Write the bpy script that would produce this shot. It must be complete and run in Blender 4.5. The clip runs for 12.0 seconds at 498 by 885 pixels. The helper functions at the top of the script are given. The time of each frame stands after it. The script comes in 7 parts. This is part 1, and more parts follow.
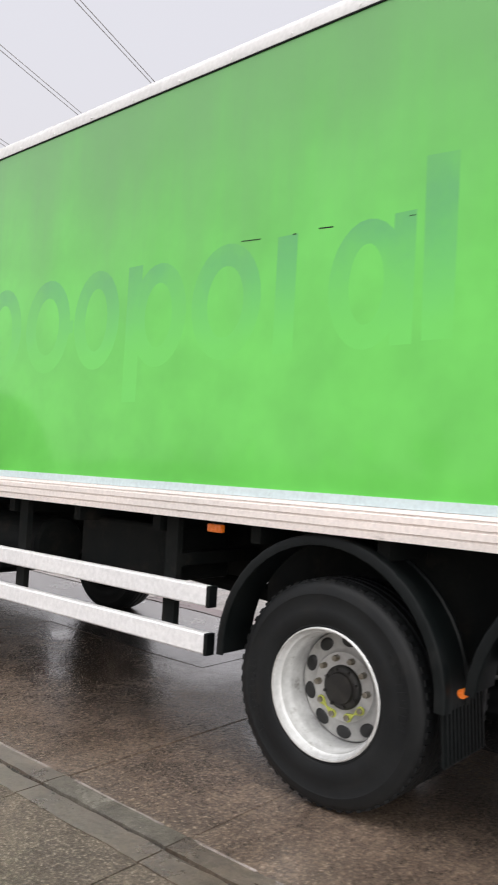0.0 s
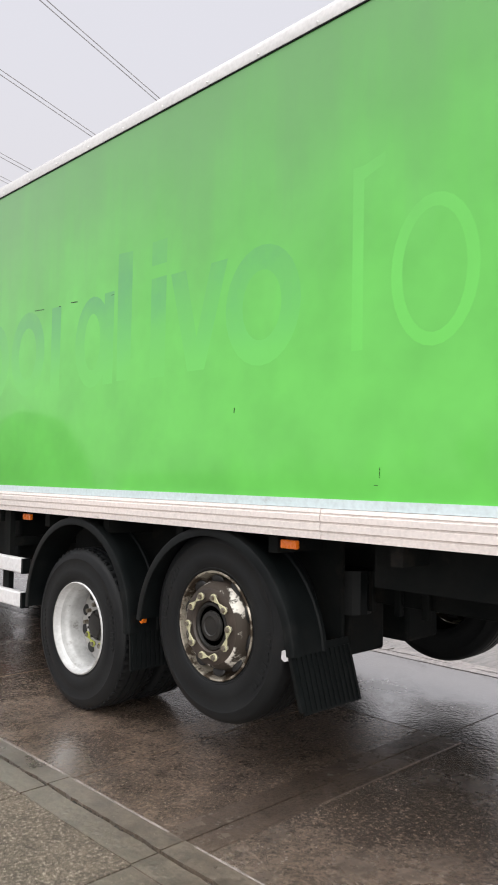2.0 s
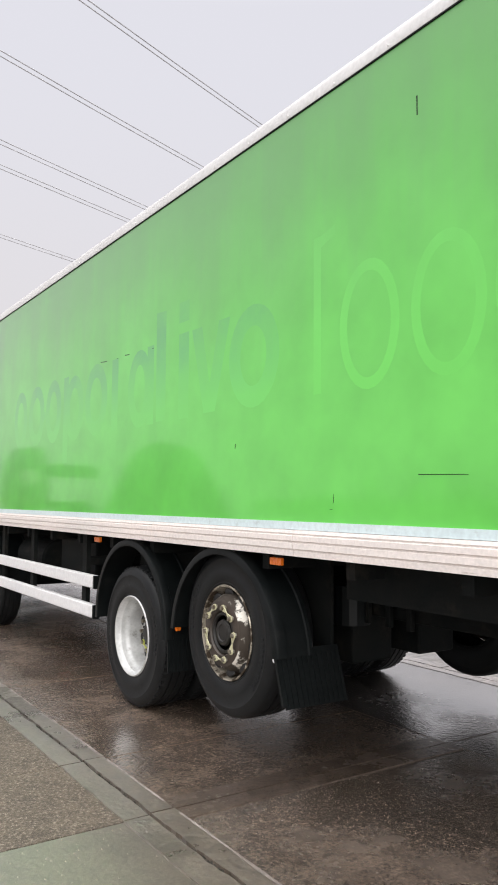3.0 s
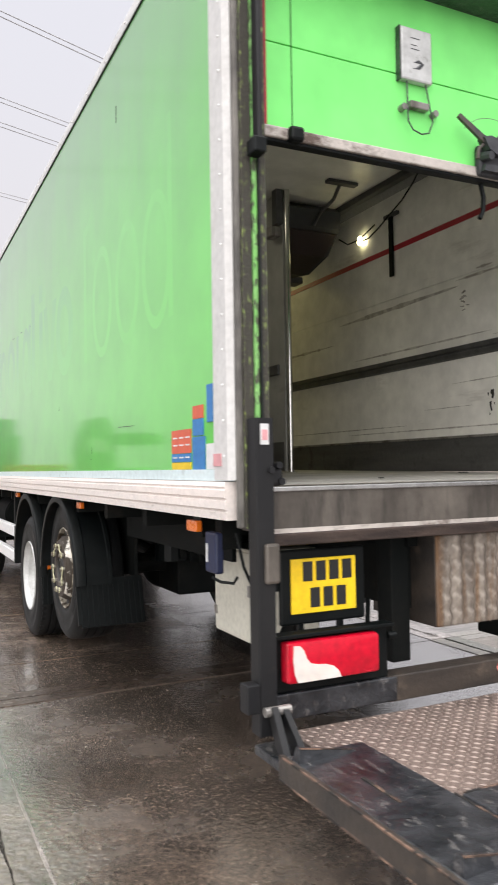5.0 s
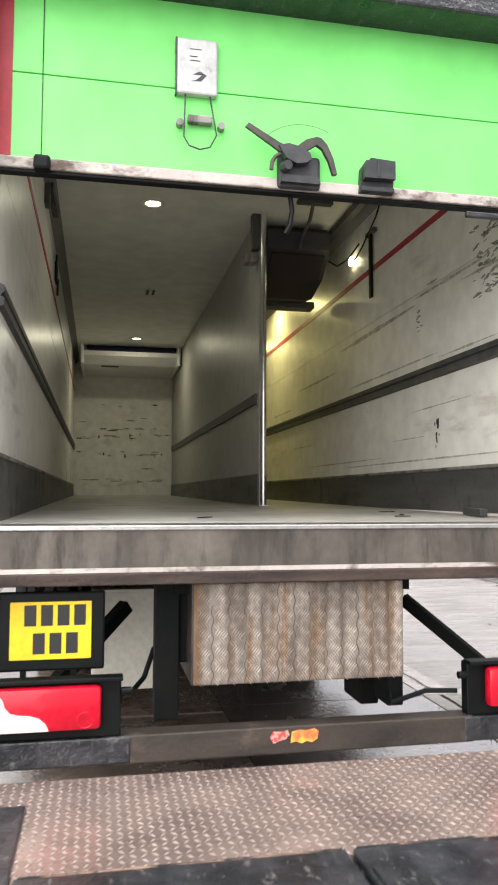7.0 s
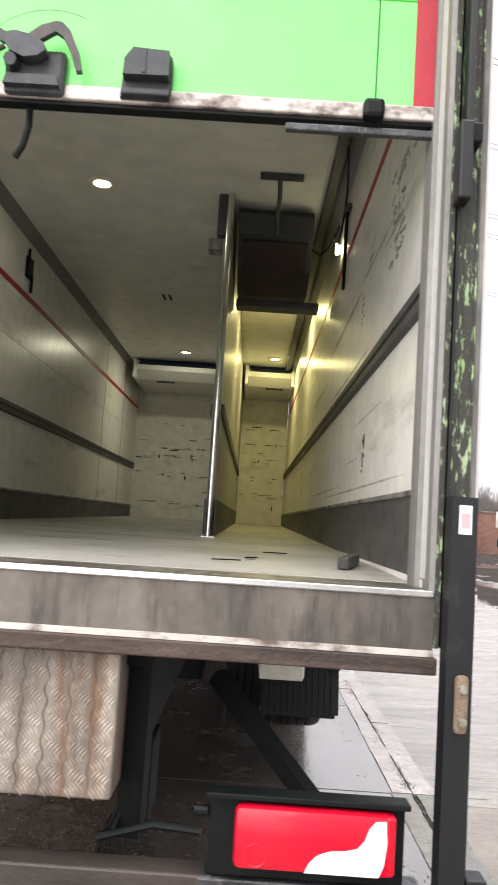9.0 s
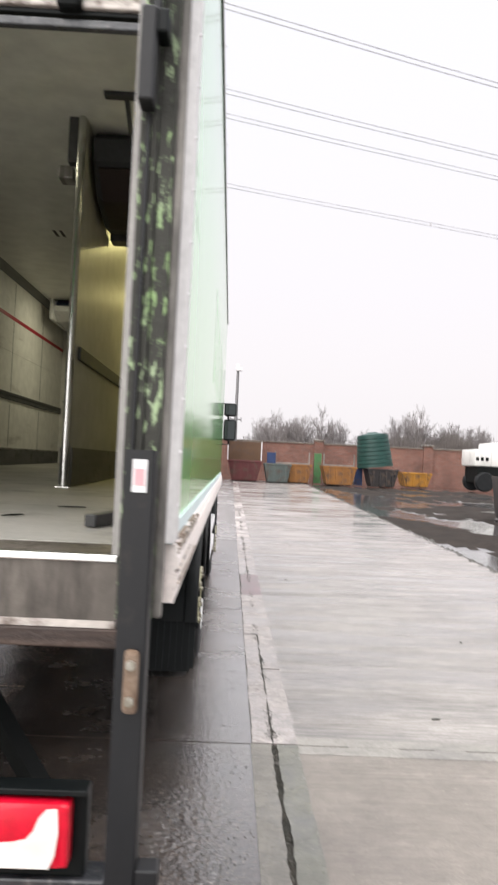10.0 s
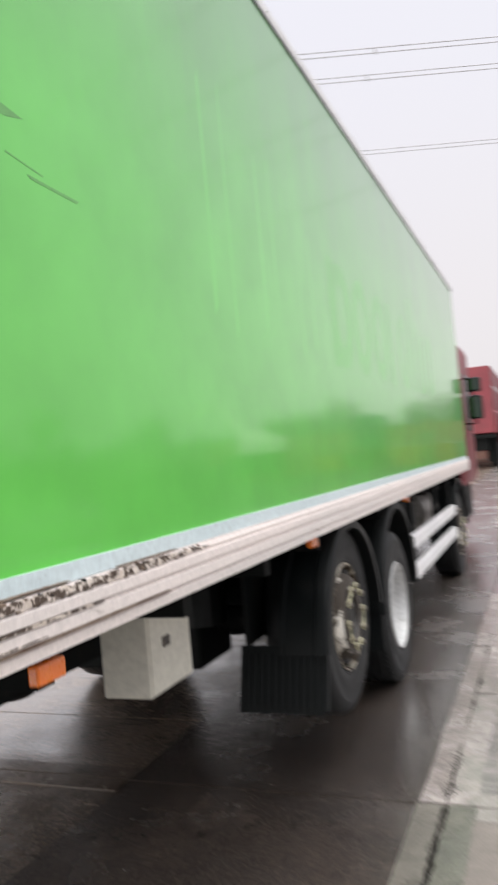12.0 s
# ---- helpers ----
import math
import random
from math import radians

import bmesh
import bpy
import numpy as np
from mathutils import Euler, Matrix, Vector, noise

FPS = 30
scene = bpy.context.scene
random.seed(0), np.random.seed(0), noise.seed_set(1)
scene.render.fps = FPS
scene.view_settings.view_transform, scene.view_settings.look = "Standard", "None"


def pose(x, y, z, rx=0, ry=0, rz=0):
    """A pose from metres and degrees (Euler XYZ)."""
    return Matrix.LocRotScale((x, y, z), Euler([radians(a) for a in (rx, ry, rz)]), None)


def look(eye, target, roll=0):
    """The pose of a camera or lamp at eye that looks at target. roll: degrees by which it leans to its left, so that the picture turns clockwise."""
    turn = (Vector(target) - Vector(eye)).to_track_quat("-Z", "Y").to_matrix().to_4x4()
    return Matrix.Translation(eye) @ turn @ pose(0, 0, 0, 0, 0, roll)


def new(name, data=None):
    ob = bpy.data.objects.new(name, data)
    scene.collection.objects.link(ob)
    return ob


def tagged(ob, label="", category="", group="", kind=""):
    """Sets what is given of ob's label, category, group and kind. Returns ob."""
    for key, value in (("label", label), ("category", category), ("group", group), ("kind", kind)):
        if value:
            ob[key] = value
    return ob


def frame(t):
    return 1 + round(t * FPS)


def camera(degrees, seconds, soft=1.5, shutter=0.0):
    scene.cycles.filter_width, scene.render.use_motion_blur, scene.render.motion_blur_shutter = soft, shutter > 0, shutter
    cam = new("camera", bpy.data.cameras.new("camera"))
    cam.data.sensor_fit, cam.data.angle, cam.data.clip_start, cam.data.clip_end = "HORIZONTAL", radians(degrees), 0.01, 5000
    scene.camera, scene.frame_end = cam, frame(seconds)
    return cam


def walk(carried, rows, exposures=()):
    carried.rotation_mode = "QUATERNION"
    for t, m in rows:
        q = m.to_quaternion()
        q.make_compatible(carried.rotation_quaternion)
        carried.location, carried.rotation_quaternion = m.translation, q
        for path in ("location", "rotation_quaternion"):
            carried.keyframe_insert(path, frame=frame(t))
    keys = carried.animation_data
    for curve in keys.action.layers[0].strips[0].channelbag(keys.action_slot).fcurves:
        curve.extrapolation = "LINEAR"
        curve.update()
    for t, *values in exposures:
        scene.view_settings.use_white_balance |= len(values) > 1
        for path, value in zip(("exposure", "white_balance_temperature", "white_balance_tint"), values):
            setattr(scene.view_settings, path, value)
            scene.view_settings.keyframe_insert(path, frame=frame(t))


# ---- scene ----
cam = camera(36.3, 12.0, 1.8, 0.3)
PATH = [
    (0, (-4.079, 2.415, 1.483), (-2.565, 3.72, 1.559), 3.1),
    (0.5, (-4.0, 1.835, 1.511), (-2.52, 3.174, 1.632), 2.5),
    (1, (-3.971, 1.247, 1.526), (-2.504, 2.602, 1.644), 2.2),
    (1.5, (-3.859, 0.686, 1.527), (-2.411, 2.061, 1.636), 1.8),
    (2, (-3.878, 0.086, 1.491), (-2.485, 1.519, 1.584), 1.1),
    (2.5, (-3.824, -0.417, 1.491), (-2.577, 1.14, 1.626), 1.0),
    (2.7, (-3.77, -0.607, 1.508), (-2.584, 0.997, 1.657), 0.7),
    (4.3, (-2.877, -1.937, 1.459), (-2.015, -0.137, 1.58), 0.8),
    (4.5, (-2.737, -2.076, 1.465), (-1.854, -0.285, 1.564), 0.2),
    (5, (-2.36, -2.39, 1.41), (-1.493, -0.589, 1.475), -0.9),
    (5.5, (-1.937, -2.594, 1.417), (-1.152, -0.755, 1.443), -1.7),
    (6, (-1.546, -2.85, 1.424), (-0.907, -0.955, 1.433), 0.1),
    (6.5, (-1.14, -2.881, 1.405), (-0.608, -0.961, 1.463), 0.7),
    (6.7, (-0.983, -2.843, 1.423), (-0.502, -0.91, 1.515), 0.4),
    (8.3, (0.279, -2.184, 1.477), (0.293, -0.196, 1.698), 0.4),
    (8.5, (0.429, -2.132, 1.469), (0.421, -0.144, 1.692), 0.4),
    (9, (0.694, -1.971, 1.485), (0.677, 0.018, 1.688), 3.8),
    (9.5, (0.998, -1.844, 1.519), (0.991, 0.15, 1.675), 3.1),
    (10, (1.403, -1.745, 1.558), (1.45, 0.253, 1.612), 2.7),
    (10.2, (1.546, -1.746, 1.558), (1.628, 0.252, 1.528), 1.7),
    (10.5, (1.746, -1.729, 1.571), (1.816, 0.267, 1.461), 0.4),
    (11, (2.084, -1.56, 1.546), (1.928, 0.43, 1.428), -0.1),
    (11.5, (2.263, -1.311, 1.554), (2.05, 0.674, 1.434), -2.1),
    (11.8, (2.279, -1.21, 1.575), (1.829, 0.739, 1.54), -5.1),
    (12, (2.286, -0.904, 1.591), (1.556, 0.957, 1.64), -5.2),
]
EXPOSURES = [(0.0, 0.06), (2.7, 0.04), (4.5, 0.10), (5.5, 0.20), (6.5, 0.42), (8.3, 0.72), (9.2, 0.70), (9.8, 0.52), (10.3, 0.30), (11, 0.20), (11.6, 0.16), (12, 0.24)]
walk(cam, [(t, look(e, g, r)) for t, e, g, r in PATH], EXPOSURES)

# ---- world and light ----
world = bpy.data.worlds.new("overcast")
scene.world = world
world.use_nodes = True
wn, wl = world.node_tree.nodes, world.node_tree.links
sky = wn.new("ShaderNodeTexSky")
sky.sky_type, sky.sun_disc = "NISHITA", False
sky.sun_elevation, sky.sun_rotation = radians(33), radians(200)
sky.dust_density, sky.air_density = 4.0, 1.0
grey = wn.new("ShaderNodeHueSaturation")
grey.inputs["Saturation"].default_value = 0.10
wl.new(sky.outputs[0], grey.inputs["Color"])
cloud = wn.new("ShaderNodeMixRGB")
cloud.inputs[0].default_value = 0.90
wl.new(grey.outputs[0], cloud.inputs[1])
# an overcast sky is palest low down and about three times as bright overhead
direction = wn.new("ShaderNodeTexCoord")
axes = wn.new("ShaderNodeSeparateXYZ")
wl.new(direction.outputs["Generated"], axes.inputs[0])
height = wn.new("ShaderNodeValToRGB")
height.color_ramp.interpolation = "EASE"
height.color_ramp.elements[0].position, height.color_ramp.elements[0].color = 0.56, (0.181, 0.180, 0.196, 1)
height.color_ramp.elements[1].position, height.color_ramp.elements[1].color = 0.84, (1.0, 0.985, 0.99, 1)
low = height.color_ramp.elements.new(0.05)
low.color = (0.1735, 0.1655, 0.1695, 1)
wl.new(axes.outputs[2], height.inputs[0])
bright = wn.new("ShaderNodeVectorMath")
bright.operation = "SCALE"
bright.inputs["Scale"].default_value = 44.0
wl.new(height.outputs[0], bright.inputs[0])
wl.new(bright.outputs[0], cloud.inputs[2])
wn["Background"].inputs["Strength"].default_value = 0.10
wl.new(cloud.outputs[0], wn["Background"].inputs["Color"])

sun_data = bpy.data.lights.new("sun", "SUN")
sun_data.energy, sun_data.angle, sun_data.color = 2.0, radians(60), (1.0, 0.97, 0.93)
sun = new("sun", sun_data)
sun.matrix_world = look((-30, -44, 18), (0, 4, 0))

# ---- materials ----


def ramp(nt, a, b, lo, hi):
    r = nt.nodes.new("ShaderNodeValToRGB")
    r.color_ramp.elements[0].position, r.color_ramp.elements[0].color = lo, (*a, 1)
    r.color_ramp.elements[1].position, r.color_ramp.elements[1].color = hi, (*b, 1)
    return r


def noise_node(nt, scale, detail=5, stretch=None, rough=0.55):
    co = nt.nodes.new("ShaderNodeTexCoord")
    n = nt.nodes.new("ShaderNodeTexNoise")
    n.inputs["Scale"].default_value, n.inputs["Detail"].default_value, n.inputs["Roughness"].default_value = scale, detail, rough
    if stretch:
        mp = nt.nodes.new("ShaderNodeMapping")
        mp.inputs["Scale"].default_value = stretch
        nt.links.new(co.outputs["Object"], mp.inputs[0])
        nt.links.new(mp.outputs[0], n.inputs["Vector"])
    else:
        nt.links.new(co.outputs["Object"], n.inputs["Vector"])
    return n


def mixc(nt, fac, a, b):
    m = nt.nodes.new("ShaderNodeMixRGB")
    for k, v in ((0, fac), (1, a), (2, b)):
        if hasattr(v, "links") or hasattr(v, "is_linked"):
            nt.links.new(v, m.inputs[k])
        elif k == 0:
            m.inputs[0].default_value = v
        else:
            m.inputs[k].default_value = (*v, 1)
    return m.outputs[0]


def mat(name, a, b=None, rough=0.5, rough2=None, metal=0.0, s1=3.0, s2=40.0, lo=0.35, hi=0.7, stretch=None,
        dirt=None, dirt_amount=(0.5, 0.75), dirt_scale=1.5, dirt_stretch=None, dirt_rough=0.8, bump=0.0, bump_scale=120.0, coat=0.0, spec=0.5, coat_rough=0.035):
    """Two tones in noise, grain on top, an optional layer of dirt, rough spots and fine relief."""
    m = bpy.data.materials.new(name)
    m.use_nodes = True
    nt = m.node_tree
    p = nt.nodes["Principled BSDF"]
    b = b or tuple(c * 0.8 for c in a)
    big = noise_node(nt, s1, 5, stretch)
    r = ramp(nt, a, b, lo, hi)
    nt.links.new(big.outputs[0], r.inputs[0])
    col = r.outputs[0]
    fine = noise_node(nt, s2, 3)
    g = ramp(nt, (0.82, 0.82, 0.82), (1.12, 1.12, 1.12), 0.3, 0.7)
    nt.links.new(fine.outputs[0], g.inputs[0])
    mul = nt.nodes.new("ShaderNodeMixRGB")
    mul.blend_type, mul.inputs[0].default_value = "MULTIPLY", 0.6
    nt.links.new(col, mul.inputs[1])
    nt.links.new(g.outputs[0], mul.inputs[2])
    col = mul.outputs[0]
    rr = nt.nodes.new("ShaderNodeMapRange")
    rr.inputs[3].default_value, rr.inputs[4].default_value = rough, rough2 if rough2 is not None else min(1, rough + 0.15)
    nt.links.new(big.outputs[0], rr.inputs[0])
    rough_out = rr.outputs[0]
    if dirt:
        d = noise_node(nt, dirt_scale, 8, dirt_stretch, 0.65)
        dr = ramp(nt, (0, 0, 0), (1, 1, 1), *dirt_amount)
        nt.links.new(d.outputs[0], dr.inputs[0])
        col = mixc(nt, dr.outputs[0], col, dirt)
        mr = nt.nodes.new("ShaderNodeMix")
        nt.links.new(dr.outputs[0], mr.inputs[0])
        nt.links.new(rough_out, mr.inputs[2])
        mr.inputs[3].default_value = dirt_rough
        rough_out = mr.outputs[0]
    nt.links.new(col, p.inputs["Base Color"])
    nt.links.new(rough_out, p.inputs["Roughness"])
    p.inputs["Metallic"].default_value = metal
    p.inputs["Coat Weight"].default_value = coat
    p.inputs["Coat Roughness"].default_value = coat_rough
    p.inputs["Specular IOR Level"].default_value = spec
    if bump:
        bn = noise_node(nt, bump_scale, 4)
        bp = nt.nodes.new("ShaderNodeBump")
        bp.inputs["Strength"].default_value, bp.inputs["Distance"].default_value = bump, 0.01
        nt.links.new(bn.outputs[0], bp.inputs["Height"])
        nt.links.new(bp.outputs[0], p.inputs["Normal"])
    return m


def glow(name, colour, strength):
    m = bpy.data.materials.new(name)
    m.use_nodes = True
    p = m.node_tree.nodes["Principled BSDF"]
    p.inputs["Base Color"].default_value = (*colour, 1)
    p.inputs["Emission Color"].default_value = (*colour, 1)
    p.inputs["Emission Strength"].default_value = strength
    return m


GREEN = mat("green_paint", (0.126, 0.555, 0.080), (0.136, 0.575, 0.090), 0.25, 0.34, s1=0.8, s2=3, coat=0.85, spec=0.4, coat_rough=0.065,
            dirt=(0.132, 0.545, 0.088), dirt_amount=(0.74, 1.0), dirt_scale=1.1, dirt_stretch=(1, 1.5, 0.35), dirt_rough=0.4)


def top_shade(m, top, foot, tone, most):
    """Painted-in shade: greyer in uneven runs under the roof edge, gone further down."""
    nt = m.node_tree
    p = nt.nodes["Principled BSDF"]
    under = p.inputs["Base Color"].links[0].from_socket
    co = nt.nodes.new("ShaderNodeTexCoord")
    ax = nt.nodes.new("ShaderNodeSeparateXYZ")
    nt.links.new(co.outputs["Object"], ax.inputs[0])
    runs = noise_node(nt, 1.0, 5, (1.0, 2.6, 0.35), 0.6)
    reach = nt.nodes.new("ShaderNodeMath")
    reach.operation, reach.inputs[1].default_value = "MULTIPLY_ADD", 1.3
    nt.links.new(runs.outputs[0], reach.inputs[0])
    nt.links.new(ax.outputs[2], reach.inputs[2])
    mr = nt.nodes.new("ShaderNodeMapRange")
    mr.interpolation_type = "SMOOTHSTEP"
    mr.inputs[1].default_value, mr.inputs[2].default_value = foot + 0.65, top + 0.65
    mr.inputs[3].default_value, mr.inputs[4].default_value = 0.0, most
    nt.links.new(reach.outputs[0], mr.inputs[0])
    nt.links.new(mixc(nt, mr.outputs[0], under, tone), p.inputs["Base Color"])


# upper panel's shade, put into the paint colour
top_shade(GREEN, 3.75, 2.2, (0.135, 0.33, 0.115), 0.85)
GREEN_DOOR = mat("green_door_paint", (0.200, 0.77, 0.185), (0.215, 0.79, 0.20), 0.35, 0.45, s1=1.2, s2=4, coat=0.15, spec=0.3,
                 dirt=(0.20, 0.66, 0.17), dirt_amount=(0.6, 0.85), dirt_stretch=(2, 1, 0.5), dirt_rough=0.5)


def ghost_material(name, upper, lower, gloss=0.85):
    """Paint that a sign has kept from fading: one tone along the tops of the shapes, another along their feet, worn through in patches."""
    m = bpy.data.materials.new(name)
    m.use_nodes = True
    nt = m.node_tree
    p = nt.nodes["Principled BSDF"]
    co = nt.nodes.new("ShaderNodeTexCoord")
    ax = nt.nodes.new("ShaderNodeSeparateXYZ")
    nt.links.new(co.outputs["Object"], ax.inputs[0])
    mr = nt.nodes.new("ShaderNodeMapRange")
    mr.inputs[1].default_value, mr.inputs[2].default_value = 2.12, 2.62
    nt.links.new(ax.outputs[2], mr.inputs[0])
    tone = mixc(nt, mr.outputs[0], lower, upper)
    wear = noise_node(nt, 2.2, 6, None, 0.6)
    wr_ = ramp(nt, (0.45, 0.45, 0.45), (1, 1, 1), 0.40, 0.60)
    nt.links.new(wear.outputs[0], wr_.inputs[0])
    nt.links.new(mixc(nt, wr_.outputs[0], (0.130, 0.565, 0.083), tone), p.inputs["Base Color"])
    p.inputs["Roughness"].default_value, p.inputs["Specular IOR Level"].default_value = 0.3, 0.4
    p.inputs["Coat Weight"].default_value, p.inputs["Coat Roughness"].default_value = gloss, 0.065
    return m


GHOST_DARK = ghost_material("faded_dark_green", (0.094, 0.395, 0.125), (0.138, 0.60, 0.098))
GHOST_LIGHT = ghost_material("faded_light_green", (0.150, 0.635, 0.103), (0.141, 0.62, 0.092))
GHOST_FAINT = ghost_material("barely_visible_sign_green", (0.128, 0.575, 0.082), (0.126, 0.57, 0.080), 0.62)
for m_ in (GHOST_DARK, GHOST_LIGHT, GHOST_FAINT):
    top_shade(m_, 3.75, 2.2, (0.135, 0.33, 0.115), 0.8)
RED = mat("red_reflective_strip", (0.40, 0.013, 0.03), (0.33, 0.012, 0.025), 0.4, s1=9, bump=0.05)
WHITE = mat("white_panel", (0.74, 0.73, 0.73), (0.69, 0.685, 0.69), 0.35, s1=2, dirt=(0.48, 0.46, 0.43), dirt_amount=(0.66, 0.86), dirt_scale=4)
CAP = mat("off_white_roof_cap", (0.60, 0.59, 0.58), (0.54, 0.53, 0.525), 0.4, s1=2, dirt=(0.42, 0.40, 0.38), dirt_amount=(0.60, 0.85), dirt_scale=3)
WORN_LATCH = mat("worn_dark_latch", (0.03, 0.026, 0.022), (0.12, 0.10, 0.085), 0.5, s1=40)
LOCKER = mat("cream_locker_paint", (0.66, 0.64, 0.55), (0.60, 0.58, 0.50), 0.45, s1=2, dirt=(0.30, 0.27, 0.22), dirt_amount=(0.64, 0.85), dirt_scale=5)
RAIL = mat("painted_side_rail", (0.78, 0.70, 0.66), (0.68, 0.63, 0.60), 0.38, s1=1.4, stretch=(1, 0.6, 6), s2=60,
           dirt=(0.24, 0.20, 0.17), dirt_amount=(0.64, 0.8), dirt_scale=9, dirt_stretch=(1, 0.5, 2), bump=0.05)
STRIP = mat("pale_blue_strip", (0.62, 0.72, 0.74), (0.55, 0.66, 0.68), 0.35, s1=2, dirt=(0.3, 0.32, 0.3), dirt_amount=(0.62, 0.85), dirt_scale=12)
RUST = mat("rusted_edge", (0.10, 0.055, 0.03), (0.28, 0.22, 0.17), 0.85, s1=14, s2=90, bump=0.6, bump_scale=70)
RUBBER = mat("tyre_rubber", (0.006, 0.0068, 0.0075), (0.011, 0.012, 0.0125), 0.42, 0.62, spec=0.24, s1=5, s2=60, dirt=(0.018, 0.0165, 0.015),
             dirt_amount=(0.55, 0.9), dirt_scale=7, bump=0.08, bump_scale=160)
BLACK = mat("black_plastic", (0.0035, 0.0048, 0.005), (0.007, 0.0085, 0.0088), 0.36, 0.52, spec=0.16, s1=5, dirt=(0.013, 0.0130, 0.0125), dirt_amount=(0.58, 0.85), dirt_scale=6)
CHASSIS = mat("dirty_chassis", (0.0045, 0.006, 0.006), (0.009, 0.0095, 0.009), 0.6, 0.8, spec=0.1, s1=6, dirt=(0.024, 0.020, 0.016), dirt_amount=(0.56, 0.82), dirt_scale=5, bump=0.1)
STEEL_BLACK = mat("worn_black_steel", (0.010, 0.012, 0.015), (0.034, 0.036, 0.041), 0.2, 0.42, s1=9, lo=0.40, hi=0.62,
                  dirt=(0.115, 0.110, 0.108), dirt_amount=(0.57, 0.68), dirt_scale=26, dirt_stretch=(1.7, 0.6, 1), dirt_rough=0.2, bump=0.7, bump_scale=38, coat=0.25, coat_rough=0.3)
RIM_WHITE = mat("silver_painted_rim", (0.62, 0.625, 0.62), (0.44, 0.445, 0.44), 0.32, metal=0.15, s1=8, dirt=(0.13, 0.115, 0.095), dirt_amount=(0.58, 0.76), dirt_scale=13)
RIM_DISC = mat("grey_rim_disc", (0.52, 0.515, 0.50), (0.40, 0.395, 0.38), 0.35, metal=0.2, s1=8, dirt=(0.12, 0.11, 0.09), dirt_amount=(0.56, 0.85), dirt_scale=10)
LINK = mat("beige_nut_link", (0.52, 0.50, 0.33), (0.42, 0.40, 0.25), 0.5, s1=30)
WORN_WHITE = mat("worn_whitish_rail", (0.56, 0.51, 0.47), (0.40, 0.36, 0.33), 0.4, metal=0.1, s1=5, stretch=(0.5, 1, 1), s2=40, dirt=(0.11, 0.08, 0.065), dirt_amount=(0.50, 0.64), dirt_scale=11, dirt_stretch=(0.6, 1, 1))
BEAM_RUST = mat("rusty_black_beam", (0.022, 0.019, 0.017), (0.060, 0.046, 0.036), 0.4, 0.6, s1=4, stretch=(0.6, 1, 2), s2=50, dirt=(0.10, 0.075, 0.055), dirt_amount=(0.58, 0.74), dirt_scale=7, bump=0.3, bump_scale=50)
SILL = mat("blotchy_sill_metal", (0.160, 0.140, 0.120), (0.062, 0.053, 0.045), 0.32, 0.5, metal=0.35, s1=3.2, stretch=(1, 1, 0.5), s2=30, lo=0.38, hi=0.62,
           dirt=(0.035, 0.030, 0.026), dirt_amount=(0.50, 0.74), dirt_scale=8, dirt_stretch=(1.6, 1, 0.3), bump=0.08)
RIM_OLD = mat("flaking_rim", (0.72, 0.69, 0.62), (0.56, 0.52, 0.45), 0.45, s1=6, dirt=(0.035, 0.026, 0.018), dirt_amount=(0.43, 0.47), dirt_scale=5, bump=0.2, bump_scale=40)
RIM_LIP = mat("bare_worn_rim_lip", (0.50, 0.46, 0.38), (0.30, 0.26, 0.20), 0.3, metal=0.5, s1=7, dirt=(0.05, 0.035, 0.022), dirt_amount=(0.46, 0.54), dirt_scale=7)
RIM_BROWN = mat("rusty_brown_rim_disc", (0.050, 0.037, 0.028), (0.026, 0.020, 0.016), 0.45, s1=9, dirt=(0.55, 0.51, 0.45), dirt_amount=(0.66, 0.70), dirt_scale=6, bump=0.25, bump_scale=50)
NUT = mat("wheel_nut_steel", (0.16, 0.13, 0.09), (0.35, 0.34, 0.30), 0.4, metal=0.6, s1=40)
POINTER = mat("yellow_nut_pointer", (0.46, 0.50, 0.09), (0.36, 0.38, 0.08), 0.45, s1=30)
HUB = mat("greasy_dark_hub", (0.012, 0.0115, 0.011), (0.026, 0.024, 0.021), 0.4, 0.6, metal=0.2, s1=12, dirt=(0.05, 0.042, 0.032), dirt_amount=(0.60, 0.82), dirt_scale=16)
ORANGE = mat("orange_marker_lens", (0.85, 0.20, 0.015), (0.7, 0.14, 0.01), 0.2, s1=40, coat=0.5)
LENS_RED = mat("red_lamp_lens", (0.60, 0.004, 0.025), (0.46, 0.003, 0.018), 0.25, s1=30, coat=0.25, spec=0.3)
LENS_WHITE = mat("clear_lamp_lens", (0.80, 0.74, 0.70), (0.7, 0.62, 0.56), 0.15, s1=20, coat=0.5)
PLATE = mat("yellow_plate", (0.90, 0.62, 0.01), (0.85, 0.55, 0.01), 0.35, s1=9, dirt=(0.5, 0.36, 0.03), dirt_amount=(0.6, 0.85), dirt_scale=12)
INK = mat("black_ink", (0.015, 0.015, 0.015), rough=0.4)
ALU = mat("dull_aluminium", (0.33, 0.31, 0.29), (0.20, 0.19, 0.178), 0.36, 0.5, metal=0.45, s1=4, stretch=(1, 1, 0.4), s2=50,
          dirt=(0.085, 0.072, 0.06), dirt_amount=(0.50, 0.68), dirt_scale=6, dirt_stretch=(3, 1, 0.25), bump=0.06)
ALU_RUST = mat("rusted_lower_angle", (0.024, 0.015, 0.012), (0.075, 0.050, 0.039), 0.5, s1=7, stretch=(0.6, 1, 4), s2=60, metal=0.2, bump=0.4, bump_scale=60)
